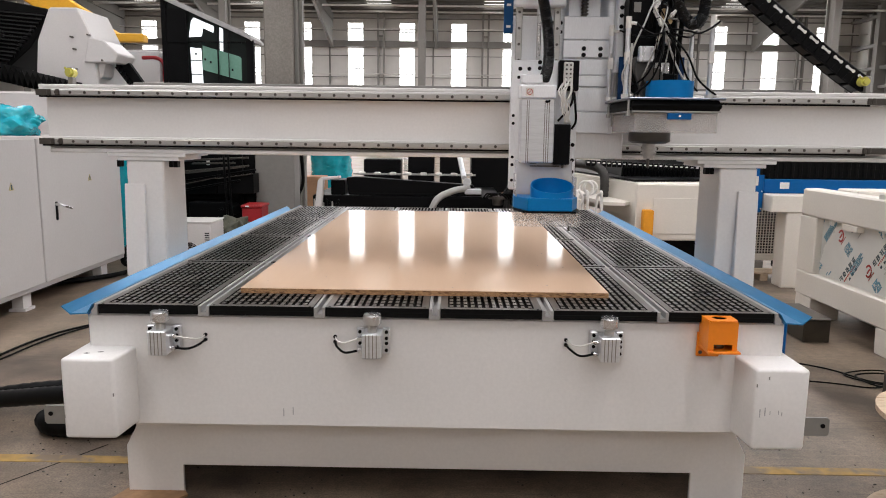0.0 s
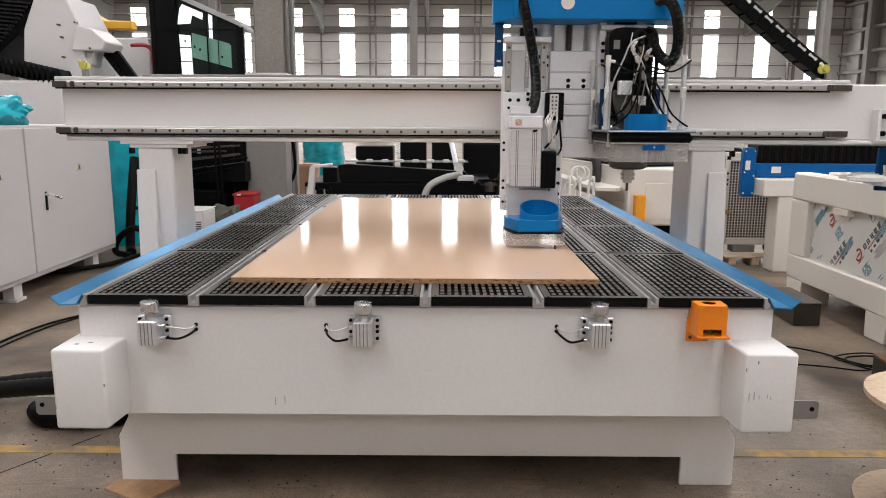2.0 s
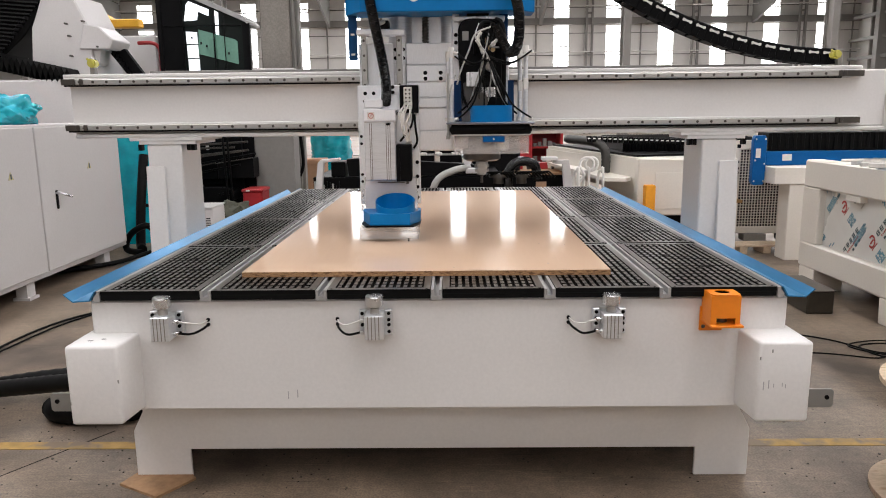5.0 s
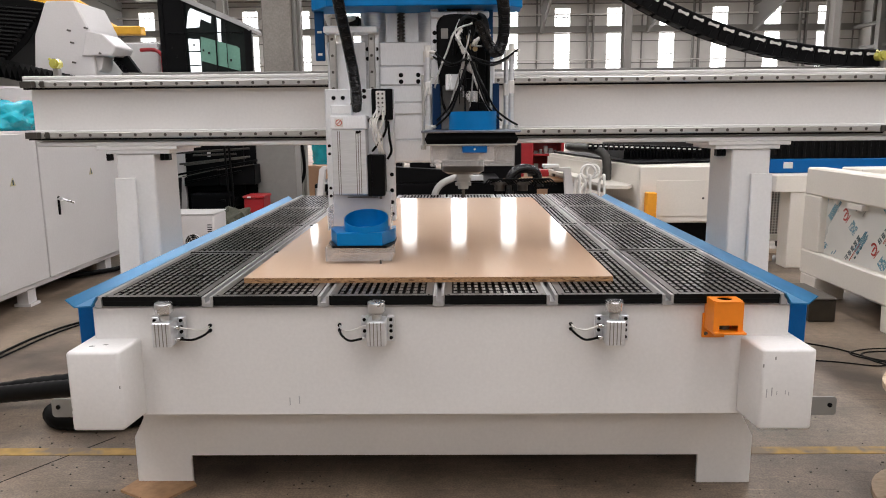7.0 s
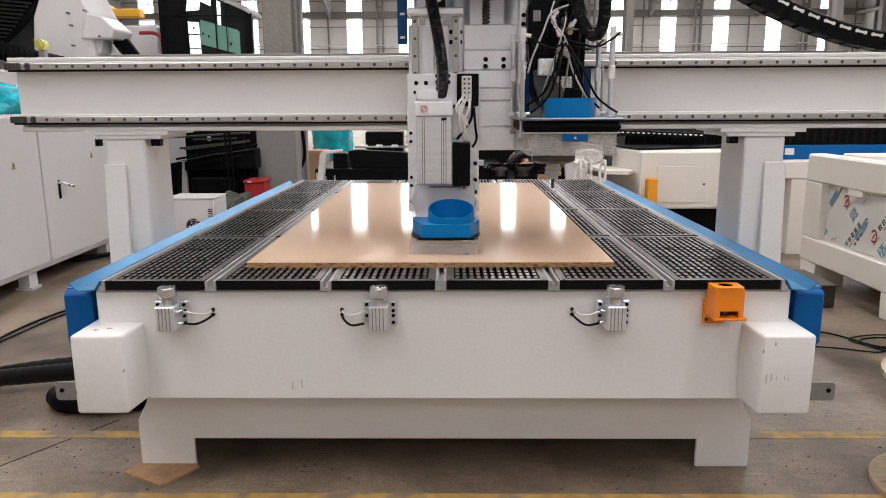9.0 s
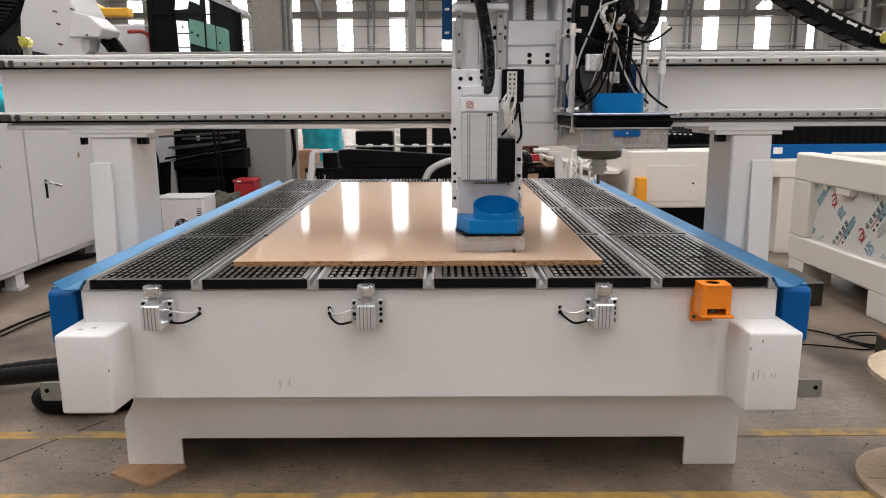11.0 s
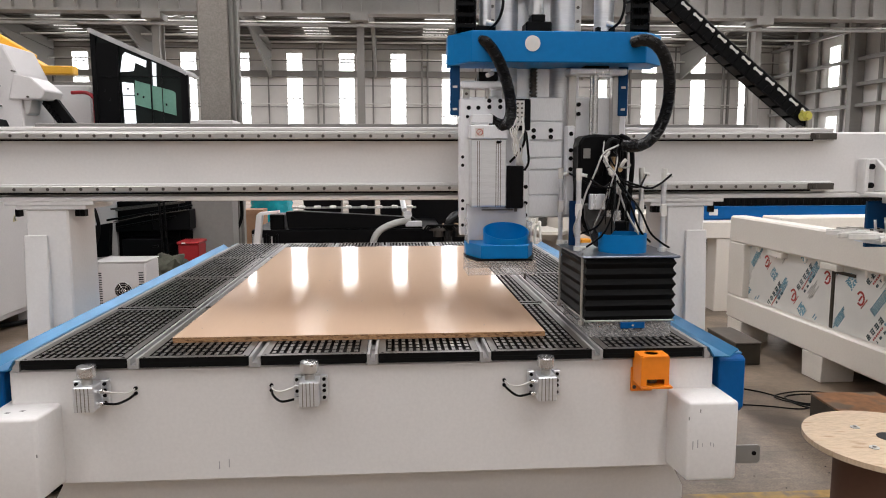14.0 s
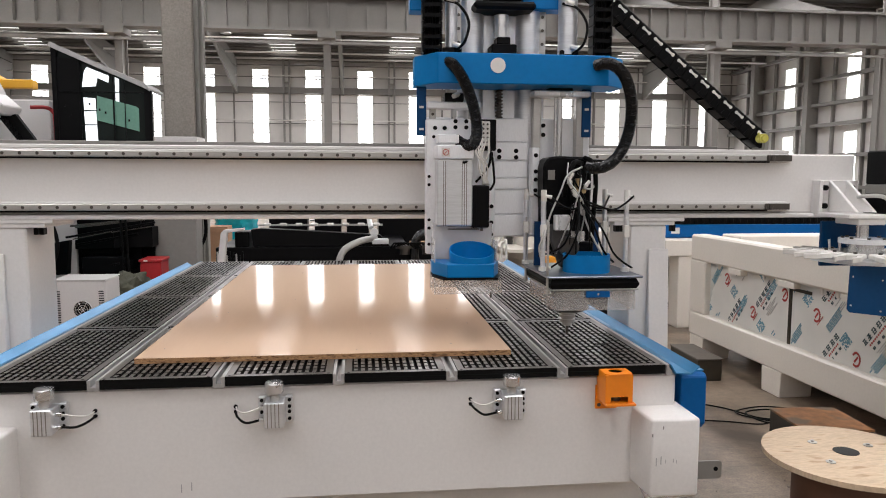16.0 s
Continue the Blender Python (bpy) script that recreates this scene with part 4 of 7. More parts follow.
def z_plate():
    """The milled slide plate that both heads hang on."""
    z = thing("slide_plate", "ribbed milled aluminium slide plate under a blue head bar", "machine plate", at=HEAD)
    bm = bmnew()
    box(bm, -0.30, 0.335, -0.085, -0.06, 1.12, 1.572, 0.004)
    pl = part("plate", bm, ALUX, z, "milled aluminium plate")
    bm = bmnew()
    for k, (z0, z1) in enumerate(((1.123, 1.205), (1.208, 1.30), (1.303, 1.345), (1.348, 1.41), (1.413, 1.48), (1.483, 1.57))):
        box(bm, -0.10, 0.092, -0.100 + 0.004 * (k % 2), -0.084, z0, z1, 0.003)
    part("rib", bm, ALUX, pl)
    bm = bmnew()
    for x in (-0.02, 0.045):
        for h in (1.424, 1.448):
            rod(bm, (x, -0.103, h), (x, -0.095, h), 0.0085, 12)
    for x, h in ((0.118, 1.545), (0.152, 1.545), (0.118, 1.51), (0.152, 1.51), (-0.145, 1.545), (-0.112, 1.545), (-0.145, 1.51), (-0.112, 1.51), (0.11, 1.37), (0.11, 1.34), (0.11, 1.31)):
        rod(bm, (x, -0.093, h), (x, -0.08, h), 0.008, 12)
    part("bolt_hole", bm, BLACK, pl)
    # left head's guide rails, rod and top clamp
    bm = bmnew()
    for x in (-0.275, -0.128):
        box(bm, x - 0.012, x + 0.012, -0.115, -0.084, 1.20, 1.60, 0.002)
    part("guide_rail", bm, STEEL, z)
    bm = bmnew()
    for x in (-0.275, -0.128):
        for i in range(7):
            rod(bm, (x, -0.118, 1.22 + 0.06 * i), (x, -0.113, 1.22 + 0.06 * i), 0.0055, 8)
    part("rail_bolt", bm, DARKSTEEL, z)
    bm = bmnew()
    rod(bm, (-0.20, -0.13, 1.25), (-0.20, -0.13, 1.62), 0.009, 12)
    rod(bm, (0.20, -0.14, 1.20), (0.20, -0.14, 1.66), 0.012, 12)
    rod(bm, (0.185, -0.14, 1.20), (0.185, -0.14, 1.66), 0.006, 12)
    part("guide_rod", bm, CHROME, z, smooth=True)
    bm = bmnew()
    box(bm, -0.30, -0.10, -0.16, -0.08, 1.598, 1.622, 0.004)
    part("top_clamp", bm, ALUX, z)
    bm = bmnew()
    box(bm, -0.235, -0.165, -0.16, -0.10, 1.622, 1.655, 0.003)
    part("air_block", bm, BLACK, z)
    bm = bmnew()
    rod(bm, (-0.205, -0.18, 1.64), (-0.185, -0.155, 1.65), 0.009, 10)
    part("air_fitting", bm, FITTING, z)
    # right head's guide frame
    bm = bmnew()
    for x in (0.118, 0.285):
        box(bm, x - 0.015, x + 0.015, -0.125, -0.084, 1.15, 1.645, 0.002)
    part("spindle_rail", bm, STEEL, z)
    bm = bmnew()
    box(bm, 0.095, 0.31, -0.17, -0.08, 1.646, 1.668, 0.004)
    part("spindle_clamp", bm, ALUX, z, "scuffed aluminium clamp plate")
    bm = bmnew()
    box(bm, 0.155, 0.245, -0.16, -0.10, 1.668, 1.70, 0.003)
    part("spindle_air_block", bm, BLACK, z)
    return z


def drill_head():
    """The left head, in its raised place."""
    h = thing("drill_head", "aluminium drilling head with a blue dust hood and clear front", "machine head", at=HEAD)
    bm = bmnew()
    box(bm, -0.304, -0.045, -0.155, -0.125, 1.063, 1.560, 0.004)
    pl = part("mount_plate", bm, ALUX, h, "aluminium mounting plate")
    bm = bmnew()
    for x, z in ((-0.27, 1.527), (-0.235, 1.527), (-0.195, 1.552), (-0.155, 1.552), (-0.195, 1.53), (-0.155, 1.53), (-0.275, 1.495), (-0.058, 1.09), (-0.058, 1.135), (-0.058, 1.18), (-0.058, 1.24), (-0.292, 1.10), (-0.292, 1.16), (-0.292, 1.19), (-0.292, 1.32), (-0.292, 1.35)):
        rod(bm, (x, -0.1585, z), (x, -0.15, z), 0.0078 if z > 1.5 or x > -0.2 else 0.006, 10)
    part("bolt_hole", bm, BLACK, pl)
    bm = bmnew()
    box(bm, -0.270, -0.142, -0.235, -0.155, 1.172, 1.412, 0.004)
    cyl = part("air_cylinder", bm, ALU, h, "extruded aluminium slide cylinder")
    bm = bmnew()
    for x in (-0.247, -0.240, -0.180, -0.172, -0.164):
        box(bm, x - 0.0013, x + 0.0013, -0.2362, -0.234, 1.172, 1.405)
    part("profile_groove", bm, GREYSTEEL, cyl)
    bm = bmnew()
    box(bm, -0.273, -0.139, -0.240, -0.15, 1.412, 1.462, 0.004)
    part("end_cap", bm, ALUX, cyl)
    bm = bmnew()
    box(bm, -0.255, -0.225, -0.2425, -0.2395, 1.421, 1.451)
    part("warning_sticker", bm, FITTING, cyl, "white warning sticker with a red ring")
    bm = bmnew()
    ring(bm, (0, 0, 0), 0.0115, 0.0012, 0.0025, 20)
    box(bm, -0.008, 0.008, -0.0012, 0.0012, 0, 0.0012)
    bmesh.ops.transform(bm, matrix=Matrix.Translation((-0.240, -0.2425, 1.436)) @ Matrix.Rotation(radians(90), 4, "X") @ Matrix.Rotation(radians(45), 4, "Z"), verts=bm.verts)
    part("sticker_print", bm, INKRED, cyl)
    bm = bmnew()
    box(bm, -0.268, -0.192, -0.235, -0.16, 1.468, 1.500, 0.003)
    box(bm, -0.255, -0.205, -0.225, -0.17, 1.460, 1.470)
    part("top_block", bm, ALUX, h)
    bm = bmnew()
    box(bm, -0.137, -0.078, -0.225, -0.156, 1.165, 1.318, 0.004)
    box(bm, -0.141, -0.126, -0.23, -0.156, 1.165, 1.318, 0.002)
    part("drill_motor", bm, BLACK, h, "black spindle motor")
    bm = bmnew()
    box(bm, -0.125, -0.048, -0.185, -0.156, 1.445, 1.558, 0.003)
    vb = part("valve_block", bm, BLACK, h, "black valve manifold")
    bm = bmnew()
    box(bm, -0.108, -0.073, -0.198, -0.185, 1.462, 1.55, 0.002)
    part("valve_face", bm, FITTING, vb)
    bm = bmnew()
    for i in range(5):
        for x in (-0.098, -0.083):
            rod(bm, (x, -0.2005, 1.475 + 0.016 * i), (x, -0.197, 1.475 + 0.016 * i), 0.004, 8)
    part("valve_port", bm, DARKSTEEL, vb)
    rng = random.Random(3)
    for i in range(7):
        bm = bmnew()
        x = -0.112 + 0.006 * i
        tube(bm, ((x, -0.20, 1.47 + 0.01 * (i % 3)), (x - 0.012 + rng.uniform(-.01, .01), -0.225, 1.435), (-0.10 + rng.uniform(-.02, .02), -0.22, 1.385), (-0.10 + 0.004 * i, -0.20, 1.32)), 0.0028, 6)
        part("white_air_tube", bm, FITTING, h)
    for pts in (((-0.07, -0.19, 1.45), (-0.075, -0.205, 1.40), (-0.10, -0.21, 1.36), (-0.125, -0.20, 1.33)), ((-0.065, -0.19, 1.44), (-0.06, -0.20, 1.38), (-0.055, -0.19, 1.33), (-0.07, -0.19, 1.30)), ((-0.13, -0.19, 1.45), (-0.16, -0.20, 1.42), (-0.175, -0.24, 1.40), (-0.15, -0.22, 1.41))):
        bm = bmnew()
        tube(bm, pts, 0.0045, 8)
        part("black_cable", bm, RUBBER, h)
    # hood
    bm = bmnew()
    box(bm, -0.281, -0.060, -0.182, -0.177, 1.046, 1.180, 0.0015)
    box(bm, -0.286, -0.2815, -0.29, -0.177, 1.046, 1.13, 0.001)
    box(bm, -0.0595, -0.055, -0.27, -0.177, 1.046, 1.12, 0.001)
    part("clear_front", bm, ACRYL, h, "clear acrylic hood front")
    bm = bmnew()
    box(bm, -0.225, -0.11, -0.1835, -0.1825, 1.155, 1.160)
    box(bm, -0.225, -0.20, -0.1835, -0.1825, 1.166, 1.169)
    box(bm, -0.104, -0.094, -0.1835, -0.1825, 1.150, 1.165)
    part("printed_bar", bm, DARKSTEEL, h)
    bm = bmnew()
    prism(bm, ((-0.286, -0.22), (-0.245, -0.345), (-0.082, -0.345), (-0.045, -0.235), (-0.045, -0.16), (-0.286, -0.16)), "z", 0.998, 1.045, 0.002)
    hood = part("dust_hood", bm, BLUE, h, "blue sheet metal dust hood")
    bm = bmnew()
    ring(bm, (-0.147, -0.262, 1.043), 0.081, 0.046, 0.003, 44)
    for v in bm.verts:
        if v.co.z > 1.06:
            v.co.z += 0.30 * (v.co.y + 0.262)
    part("hose_collar", bm, BLUE, hood, "open blue hose collar", smooth=True)
    bm = bmnew()
    prism(bm, ((-0.289, -0.255), (-0.262, -0.349), (-0.066, -0.349), (-0.043, -0.265), (-0.043, -0.16), (-0.289, -0.16)), "z", 0.991, 0.998)
    part("hood_edge", bm, BLACK, hood)
    bm = bmnew()
    box(bm, -0.29, -0.050, -0.338, -0.334, 0.940, 0.992)
    box(bm, -0.29, -0.050, -0.17, -0.166, 0.940, 0.992)
    box(bm, -0.29, -0.286, -0.334, -0.17, 0.940, 0.992)
    box(bm, -0.054, -0.050, -0.334, -0.17, 0.940, 0.992)
    part("bristle_skirt", bm, BRUSH, hood, "frosted bristle skirt")
    bm = bmnew()
    rod(bm, (-0.09, -0.335, 0.925), (-0.09, -0.335, 0.945), 0.004, 8)
    part("drill_tip", bm, DARKSTEEL, h)
    return h


N_FOLD = 6


def spindle_head():
    """The right head, in its lowered place, its bellows folded up."""
    h = thing("spindle_head", "black milling spindle with steel plate, air rods and bellows hood", "machine head", at=HEAD)
    bm = bmnew()
    prism(bm, ((0.137, 1.10), (0.119, 1.28), (0.118, 1.392), (0.136, 1.420), (0.175, 1.426), (0.28, 1.422), (0.30, 1.40), (0.297, 1.05), (0.175, 1.05)), "y", -0.235, -0.115, 0.008)
    sp = part("spindle_body", bm, BLACK, h, "black spindle housing")
    bm = bmnew()
    prism(bm, ((0.137, 1.178), (0.141, 1.125), (0.178, 1.022), (0.215, 1.022), (0.215, 1.178)), "y", -0.262, -0.236, 0.006)
    part("cast_cover", bm, mat("dark_casting", (0.075, 0.073, 0.070), 0.5, 0.3, vary=0.25, grain=40, bump=0.1), sp, "dark grey casting")
    quick("alloy_plate", ALUX, sp, 0.150, 0.206, -0.285, -0.262, 1.158, 1.214, 0.003, "bright milled plate")
    bm = bmnew()
    rod(bm, (0.238, -0.255, 1.118), (0.238, -0.255, 1.155), 0.034, 24)
    part("silver_collar", bm, CHROME, sp, smooth=True)
    bm = bmnew()
    box(bm, 0.208, 0.296, -0.285, -0.236, 1.024, 1.116, 0.004)
    box(bm, 0.218, 0.262, -0.27, -0.236, 1.20, 1.38, 0.004)
    part("motor_block", bm, BLACK, sp)
    bm = bmnew()
    box(bm, 0.224, 0.241, -0.292, -0.236, 1.296, 1.345, 0.003)
    rod(bm, (0.255, -0.285, 1.30), (0.255, -0.25, 1.30), 0.009, 12)
    part("brass_manifold", bm, mat("brass", (0.55, 0.40, 0.22), 0.35, 0.9), sp)
    bm = bmnew()
    box(bm, 0.095, 0.124, -0.15, -0.10, 1.13, 1.46, 0.003)
    mp = part("mount_block", bm, ALUX, h)
    bm = bmnew()
    for z in (1.30, 1.34, 1.37, 1.43):
        rod(bm, (0.110, -0.153, z), (0.110, -0.148, z), 0.008, 10)
    part("bolt_hole", bm, BLACK, mp)
    bm = bmnew()
    prism(bm, ((0.100, 1.0205), (0.100, 1.185), (0.130, 1.185), (0.132, 1.0205)), "y", -0.19, -0.18, 0.001)
    prism(bm, ((0.322, 1.0205), (0.322, 1.185), (0.346, 1.185), (0.348, 1.0205)), "y", -0.19, -0.18, 0.001)
    part("blue_bracket", bm, mat("dark_navy_paint", (0.002, 0.028, 0.095), 0.45, vary=0.12, spec=0.2), h, "blue slotted bracket")
    bm = bmnew()
    box(bm, 0.070, 0.400, -0.500, -0.105, 1.012, 1.020, 0.003)
    part("hood_plate", bm, PLATESTEEL, h, "thin blued steel hood plate")
    bm = bmnew()
    ring(bm, (0.244, -0.365, 1.02), 0.082, 0.062, 0.003, 44)
    part("hose_collar", bm, BLUE, h, "open blue hose collar", smooth=True)
    # four air rods
    for x, y in ((0.09, -0.355), (0.077, -0.145), (0.372, -0.178), (0.374, -0.395)):
        bm = bmnew()
        rod(bm, (x, y, 1.02), (x, y, 1.27), 0.0088, 14)
        r = part("air_rod", bm, ALU, h, "slim aluminium air cylinder", smooth=True)
        bm = bmnew()
        rod(bm, (x, y, 1.265), (x, y, 1.305), 0.0105, 12)
        rod(bm, (x, y, 1.285), (x + 0.026, y - 0.01, 1.28), 0.006, 8)
        rod(bm, (x, y, 1.022), (x, y, 1.036), 0.015, 12)
        rod(bm, (x, y, 1.03), (x + 0.026, y - 0.01, 1.032), 0.006, 8)
        part("air_fitting", bm, FITTING, r)
        bm = bmnew()
        box(bm, x - 0.0098, x + 0.0098, y - 0.0098, y + 0.0098, 1.14, 1.185, 0.003)
        part("rod_label", bm, FITTING, r)
    # cable bundle from the housing to the rods
    hub = (0.232, -0.30, 1.275)
    ends = ((0.115, -0.365, 1.28), (0.105, -0.155, 1.285), (0.385, -0.188, 1.28), (0.395, -0.405, 1.285), (0.118, -0.365, 1.035), (0.396, -0.405, 1.035), (0.345, -0.36, 1.05), (0.11, -0.17, 1.05))
    for i, e in enumerate(ends):
        bm = bmnew()
        mx, my = (hub[0] + e[0]) / 2, min(hub[1], e[1]) - 0.03
        mz = min(hub[2], e[2]) - (0.035 if e[2] > 1.2 else -0.06)
        tube(bm, (hub, ((hub[0] + mx) / 2, my, (hub[2] + mz) / 2 - 0.01), (mx, my, mz), ((mx + e[0]) / 2, (my + e[1]) / 2, (mz + e[2]) / 2 - 0.006), e), 0.0036, 8)
        part("black_air_hose", bm, RUBBER, h)
    for i, pts in enumerate((((0.245, -0.29, 1.385), (0.186, -0.315, 1.357), (0.158, -0.315, 1.292), (0.128, -0.31, 1.22), (0.112, -0.315, 1.165)), ((0.235, -0.31, 1.26), (0.26, -0.33, 1.17), (0.31, -0.33, 1.08), (0.345, -0.30, 1.055)), ((0.31, -0.25, 1.35), (0.285, -0.29, 1.31), (0.24, -0.30, 1.31)), ((0.105, -0.345, 1.20), (0.085, -0.37, 1.14), (0.075, -0.36, 1.10), (0.09, -0.345, 1.05)))):
        bm = bmnew()
        tube(bm, pts, 0.0035, 8)
        part("grey_hose", bm, PALEHOSE, h)
    bm = bmnew()
    for a, b in (((0.207, -0.305, 1.365), (0.192, -0.31, 1.34)), ((0.190, -0.31, 1.345), (0.203, -0.31, 1.31)), ((0.205, -0.312, 1.306), (0.232, -0.318, 1.262)), ((0.216, -0.308, 1.255), (0.208, -0.31, 1.23)), ((0.238, -0.312, 1.25), (0.234, -0.312, 1.222)), ((0.212, -0.308, 1.225), (0.206, -0.31, 1.200)), ((0.225, -0.305, 1.236), (0.247, -0.31, 1.218)), ((0.247, -0.305, 1.312), (0.27, -0.30, 1.335))):
        rod(bm, a, b, 0.0066, 10)
        rod(bm, Vector(a).lerp(Vector(b), 0.25), Vector(a).lerp(Vector(b), 0.5), 0.0098, 6)
    part("white_plug", bm, FITTING, h, "white cable connectors")
    for pts in (((0.27, -0.235, 1.42), (0.29, -0.27, 1.40), (0.30, -0.28, 1.33), (0.30, -0.26, 1.2), (0.30, -0.24, 1.08)), ((0.26, -0.235, 1.40), (0.215, -0.29, 1.40), (0.19, -0.295, 1.34), (0.185, -0.28, 1.28))):
        bm = bmnew()
        tube(bm, pts, 0.009, 8)
        part("thick_cable", bm, RUBBER, h)
    for k in range(6):
        r3 = random.Random(40 + k)
        a = (0.20 + 0.012 * k, -0.27, 1.40 - 0.012 * (k % 4))
        e = (r3.uniform(0.15, 0.33), r3.uniform(-0.34, -0.26), r3.uniform(1.06, 1.16))
        bm = bmnew()
        tube(bm, (a, (a[0] + r3.uniform(-.03, .03), -0.32, 1.34), ((a[0] + e[0]) / 2 + r3.uniform(-.03, .03), -0.33, 1.24), e), r3.uniform(0.002, 0.003), 7)
        part("signal_cable", bm, RUBBER if k % 3 else PALEHOSE, h)
    bm = bmnew()
    box(bm, 0.135, 0.16, -0.238, -0.2345, 1.34, 1.375)
    part("housing_print", bm, GREYSTEEL, sp)
    bm = bmnew()
    rod(bm, (0.20, -0.262, 1.10), (0.20, -0.31, 1.10), 0.035, 20)
    rod(bm, (0.245, -0.262, 1.235), (0.245, -0.30, 1.235), 0.02, 16)
    part("connector_boss", bm, DARKSTEEL, sp, smooth=True)
    # nose and tool
    bm = bmnew()
    rod(bm, (0.212, -0.255, 0.912), (0.212, -0.255, 1.012), 0.058, 30)
    rod(bm, (0.212, -0.255, 0.870), (0.212, -0.255, 0.912), 0.076, 36)
    rod(bm, (0.212, -0.255, 0.862), (0.212, -0.255, 0.870), 0.060, 36, 0.074)
    part("spindle_nose", bm, DARKSTEEL, h, "dark ground steel spindle nose", smooth=True)
    bm = bmnew()
    rod(bm, (0.212, -0.255, 0.846), (0.212, -0.255, 0.862), 0.024, 24)
    rod(bm, (0.212, -0.255, 0.836), (0.212, -0.255, 0.846), 0.029, 24)
    rod(bm, (0.212, -0.255, 0.830), (0.212, -0.255, 0.836), 0.023, 24)
    rod(bm, (0.212, -0.255, 0.818), (0.212, -0.255, 0.830), 0.029, 24)
    rod(bm, (0.212, -0.255, 0.806), (0.212, -0.255, 0.818), 0.019, 24)
    part("collet_nut", bm, STEEL, h, smooth=True)
    bm = bmnew()
    rod(bm, (0.212, -0.255, 0.772), (0.212, -0.255, 0.806), 0.0055, 10)
    part("milling_bit", bm, DARKSTEEL, h)
    # folding bellows and the lower hood
    folds = []
    for i in range(N_FOLD):
        bm = bmnew()
        rows = []
        x0, x1, y0, y1 = 0.084, 0.388, -0.488, -0.118
        for inset, z in ((0.007, 0.0), (0.003, -0.0085), (-0.002, -0.0172), (-0.002, -0.0188), (0.003, -0.0275), (0.007, -0.036)):
            rows.append([bm.verts.new((x0 + inset, y0 + inset, z)), bm.verts.new((x1 - inset, y0 + inset, z)), bm.verts.new((x1 - inset, y1 - inset, z)), bm.verts.new((x0 + inset, y1 - inset, z))])
        for a, b in zip(rows, rows[1:]):
            for k in range(4):
                bm.faces.new((a[k], a[(k + 1) % 4], b[(k + 1) % 4], b[k]))
        inner = [[bm.verts.new(v.co + Vector((0.004 if v.co.x < 0.24 else -0.004, 0.004 if v.co.y < -0.27 else -0.004, 0))) for v in r] for r in rows]
        for a, b in zip(inner, inner[1:]):
            for k in range(4):
                bm.faces.new((b[k], b[(k + 1) % 4], a[(k + 1) % 4], a[k]))
        for a, b in ((rows[0], inner[0]), (rows[-1], inner[-1])):
            for k in range(4):
                bm.faces.new((a[k], a[(k + 1) % 4], b[(k + 1) % 4], b[k]))
        f = part("bellows_fold", bm, RUBBER, h, "black rubber bellows fold")
        f.matrix_basis = pose(0, 0, 1.0118 - 0.001 * i)
        folds.append(f)
    bm = bmnew()
    box(bm, 0.084, 0.388, -0.490, -0.118, 0.9705, 0.9755, 0.001)
    lower = part("lower_hood", bm, STEEL, h, "thin steel frame of the lower hood")
    bm = bmnew()
    x0, x1, y0, y1 = 0.100, 0.380, -0.482, -0.125
    for a, b, c2, d in ((x0, x1, y0, y0 + .004), (x0, x1, y1 - .004, y1), (x0, x0 + .004, y0 + .004, y1 - .004), (x1 - .004, x1, y0 + .004, y1 - .004)):
        box(bm, a, b, c2, d, 0.902, 0.970)
    part("bristle_skirt", bm, BRUSH, lower, "frosted plastic skirt")
    bm = bmnew()
    box(bm, 0.206, 0.288, -0.4905, -0.4825, 0.947, 0.968, 0.001)
    part("blue_tag", bm, DEEPBLUE, lower)
    bm = bmnew()
    rod(bm, (0.247, -0.493, 0.958), (0.247, -0.490, 0.958), 0.004, 8)
    part("tag_screw", bm, CHROME, lower)
    bm = bmnew()
    for x, y in ((0.077, -0.47), (0.077, -0.15), (0.395, -0.15)):
        rod(bm, (x, y, 0.965), (x, y, 1.20), 0.0045, 8)
        rod(bm, (x, y, 0.958), (x, y, 0.972), 0.009, 8)
    part("guide_pin", bm, STEEL, lower)
    return h, folds, lower


# ---- the neighbours to the left ----
def wrapped(radius, height, at, seed):
    """An upright roll in tight film: slanting creases round it and soft bulges."""
    bm = bmnew()
    turns, rows = 56, 44
    rings = []
    for j in range(rows + 1):
        z = height * j / rows
        ring_now = []
        for i in range(turns):
            a = math.tau * i / turns
            q = Vector((math.cos(a) * 2.2, math.sin(a) * 2.2 + seed, z * 3.0))
            crease = abs(noise.noise(Vector((q.x * 1.6, q.y * 1.6, (z + 0.10 * math.sin(a)) * 16))))
            rad = radius * (0.96 + 0.10 * noise.noise(q) + 0.09 * crease)
            ring_now.append(bm.verts.new((at[0] + rad * math.cos(a), at[1] + rad * math.sin(a), z)))
        rings.append(ring_now)
    for a, b in zip(rings, rings[1:]):
        for i in range(turns):
            bm.faces.new((a[i], a[(i + 1) % turns], b[(i + 1) % turns], b[i]))
    bm.faces.new(rings[0][::-1])
    bm.faces.new(rings[-1])
    return bm


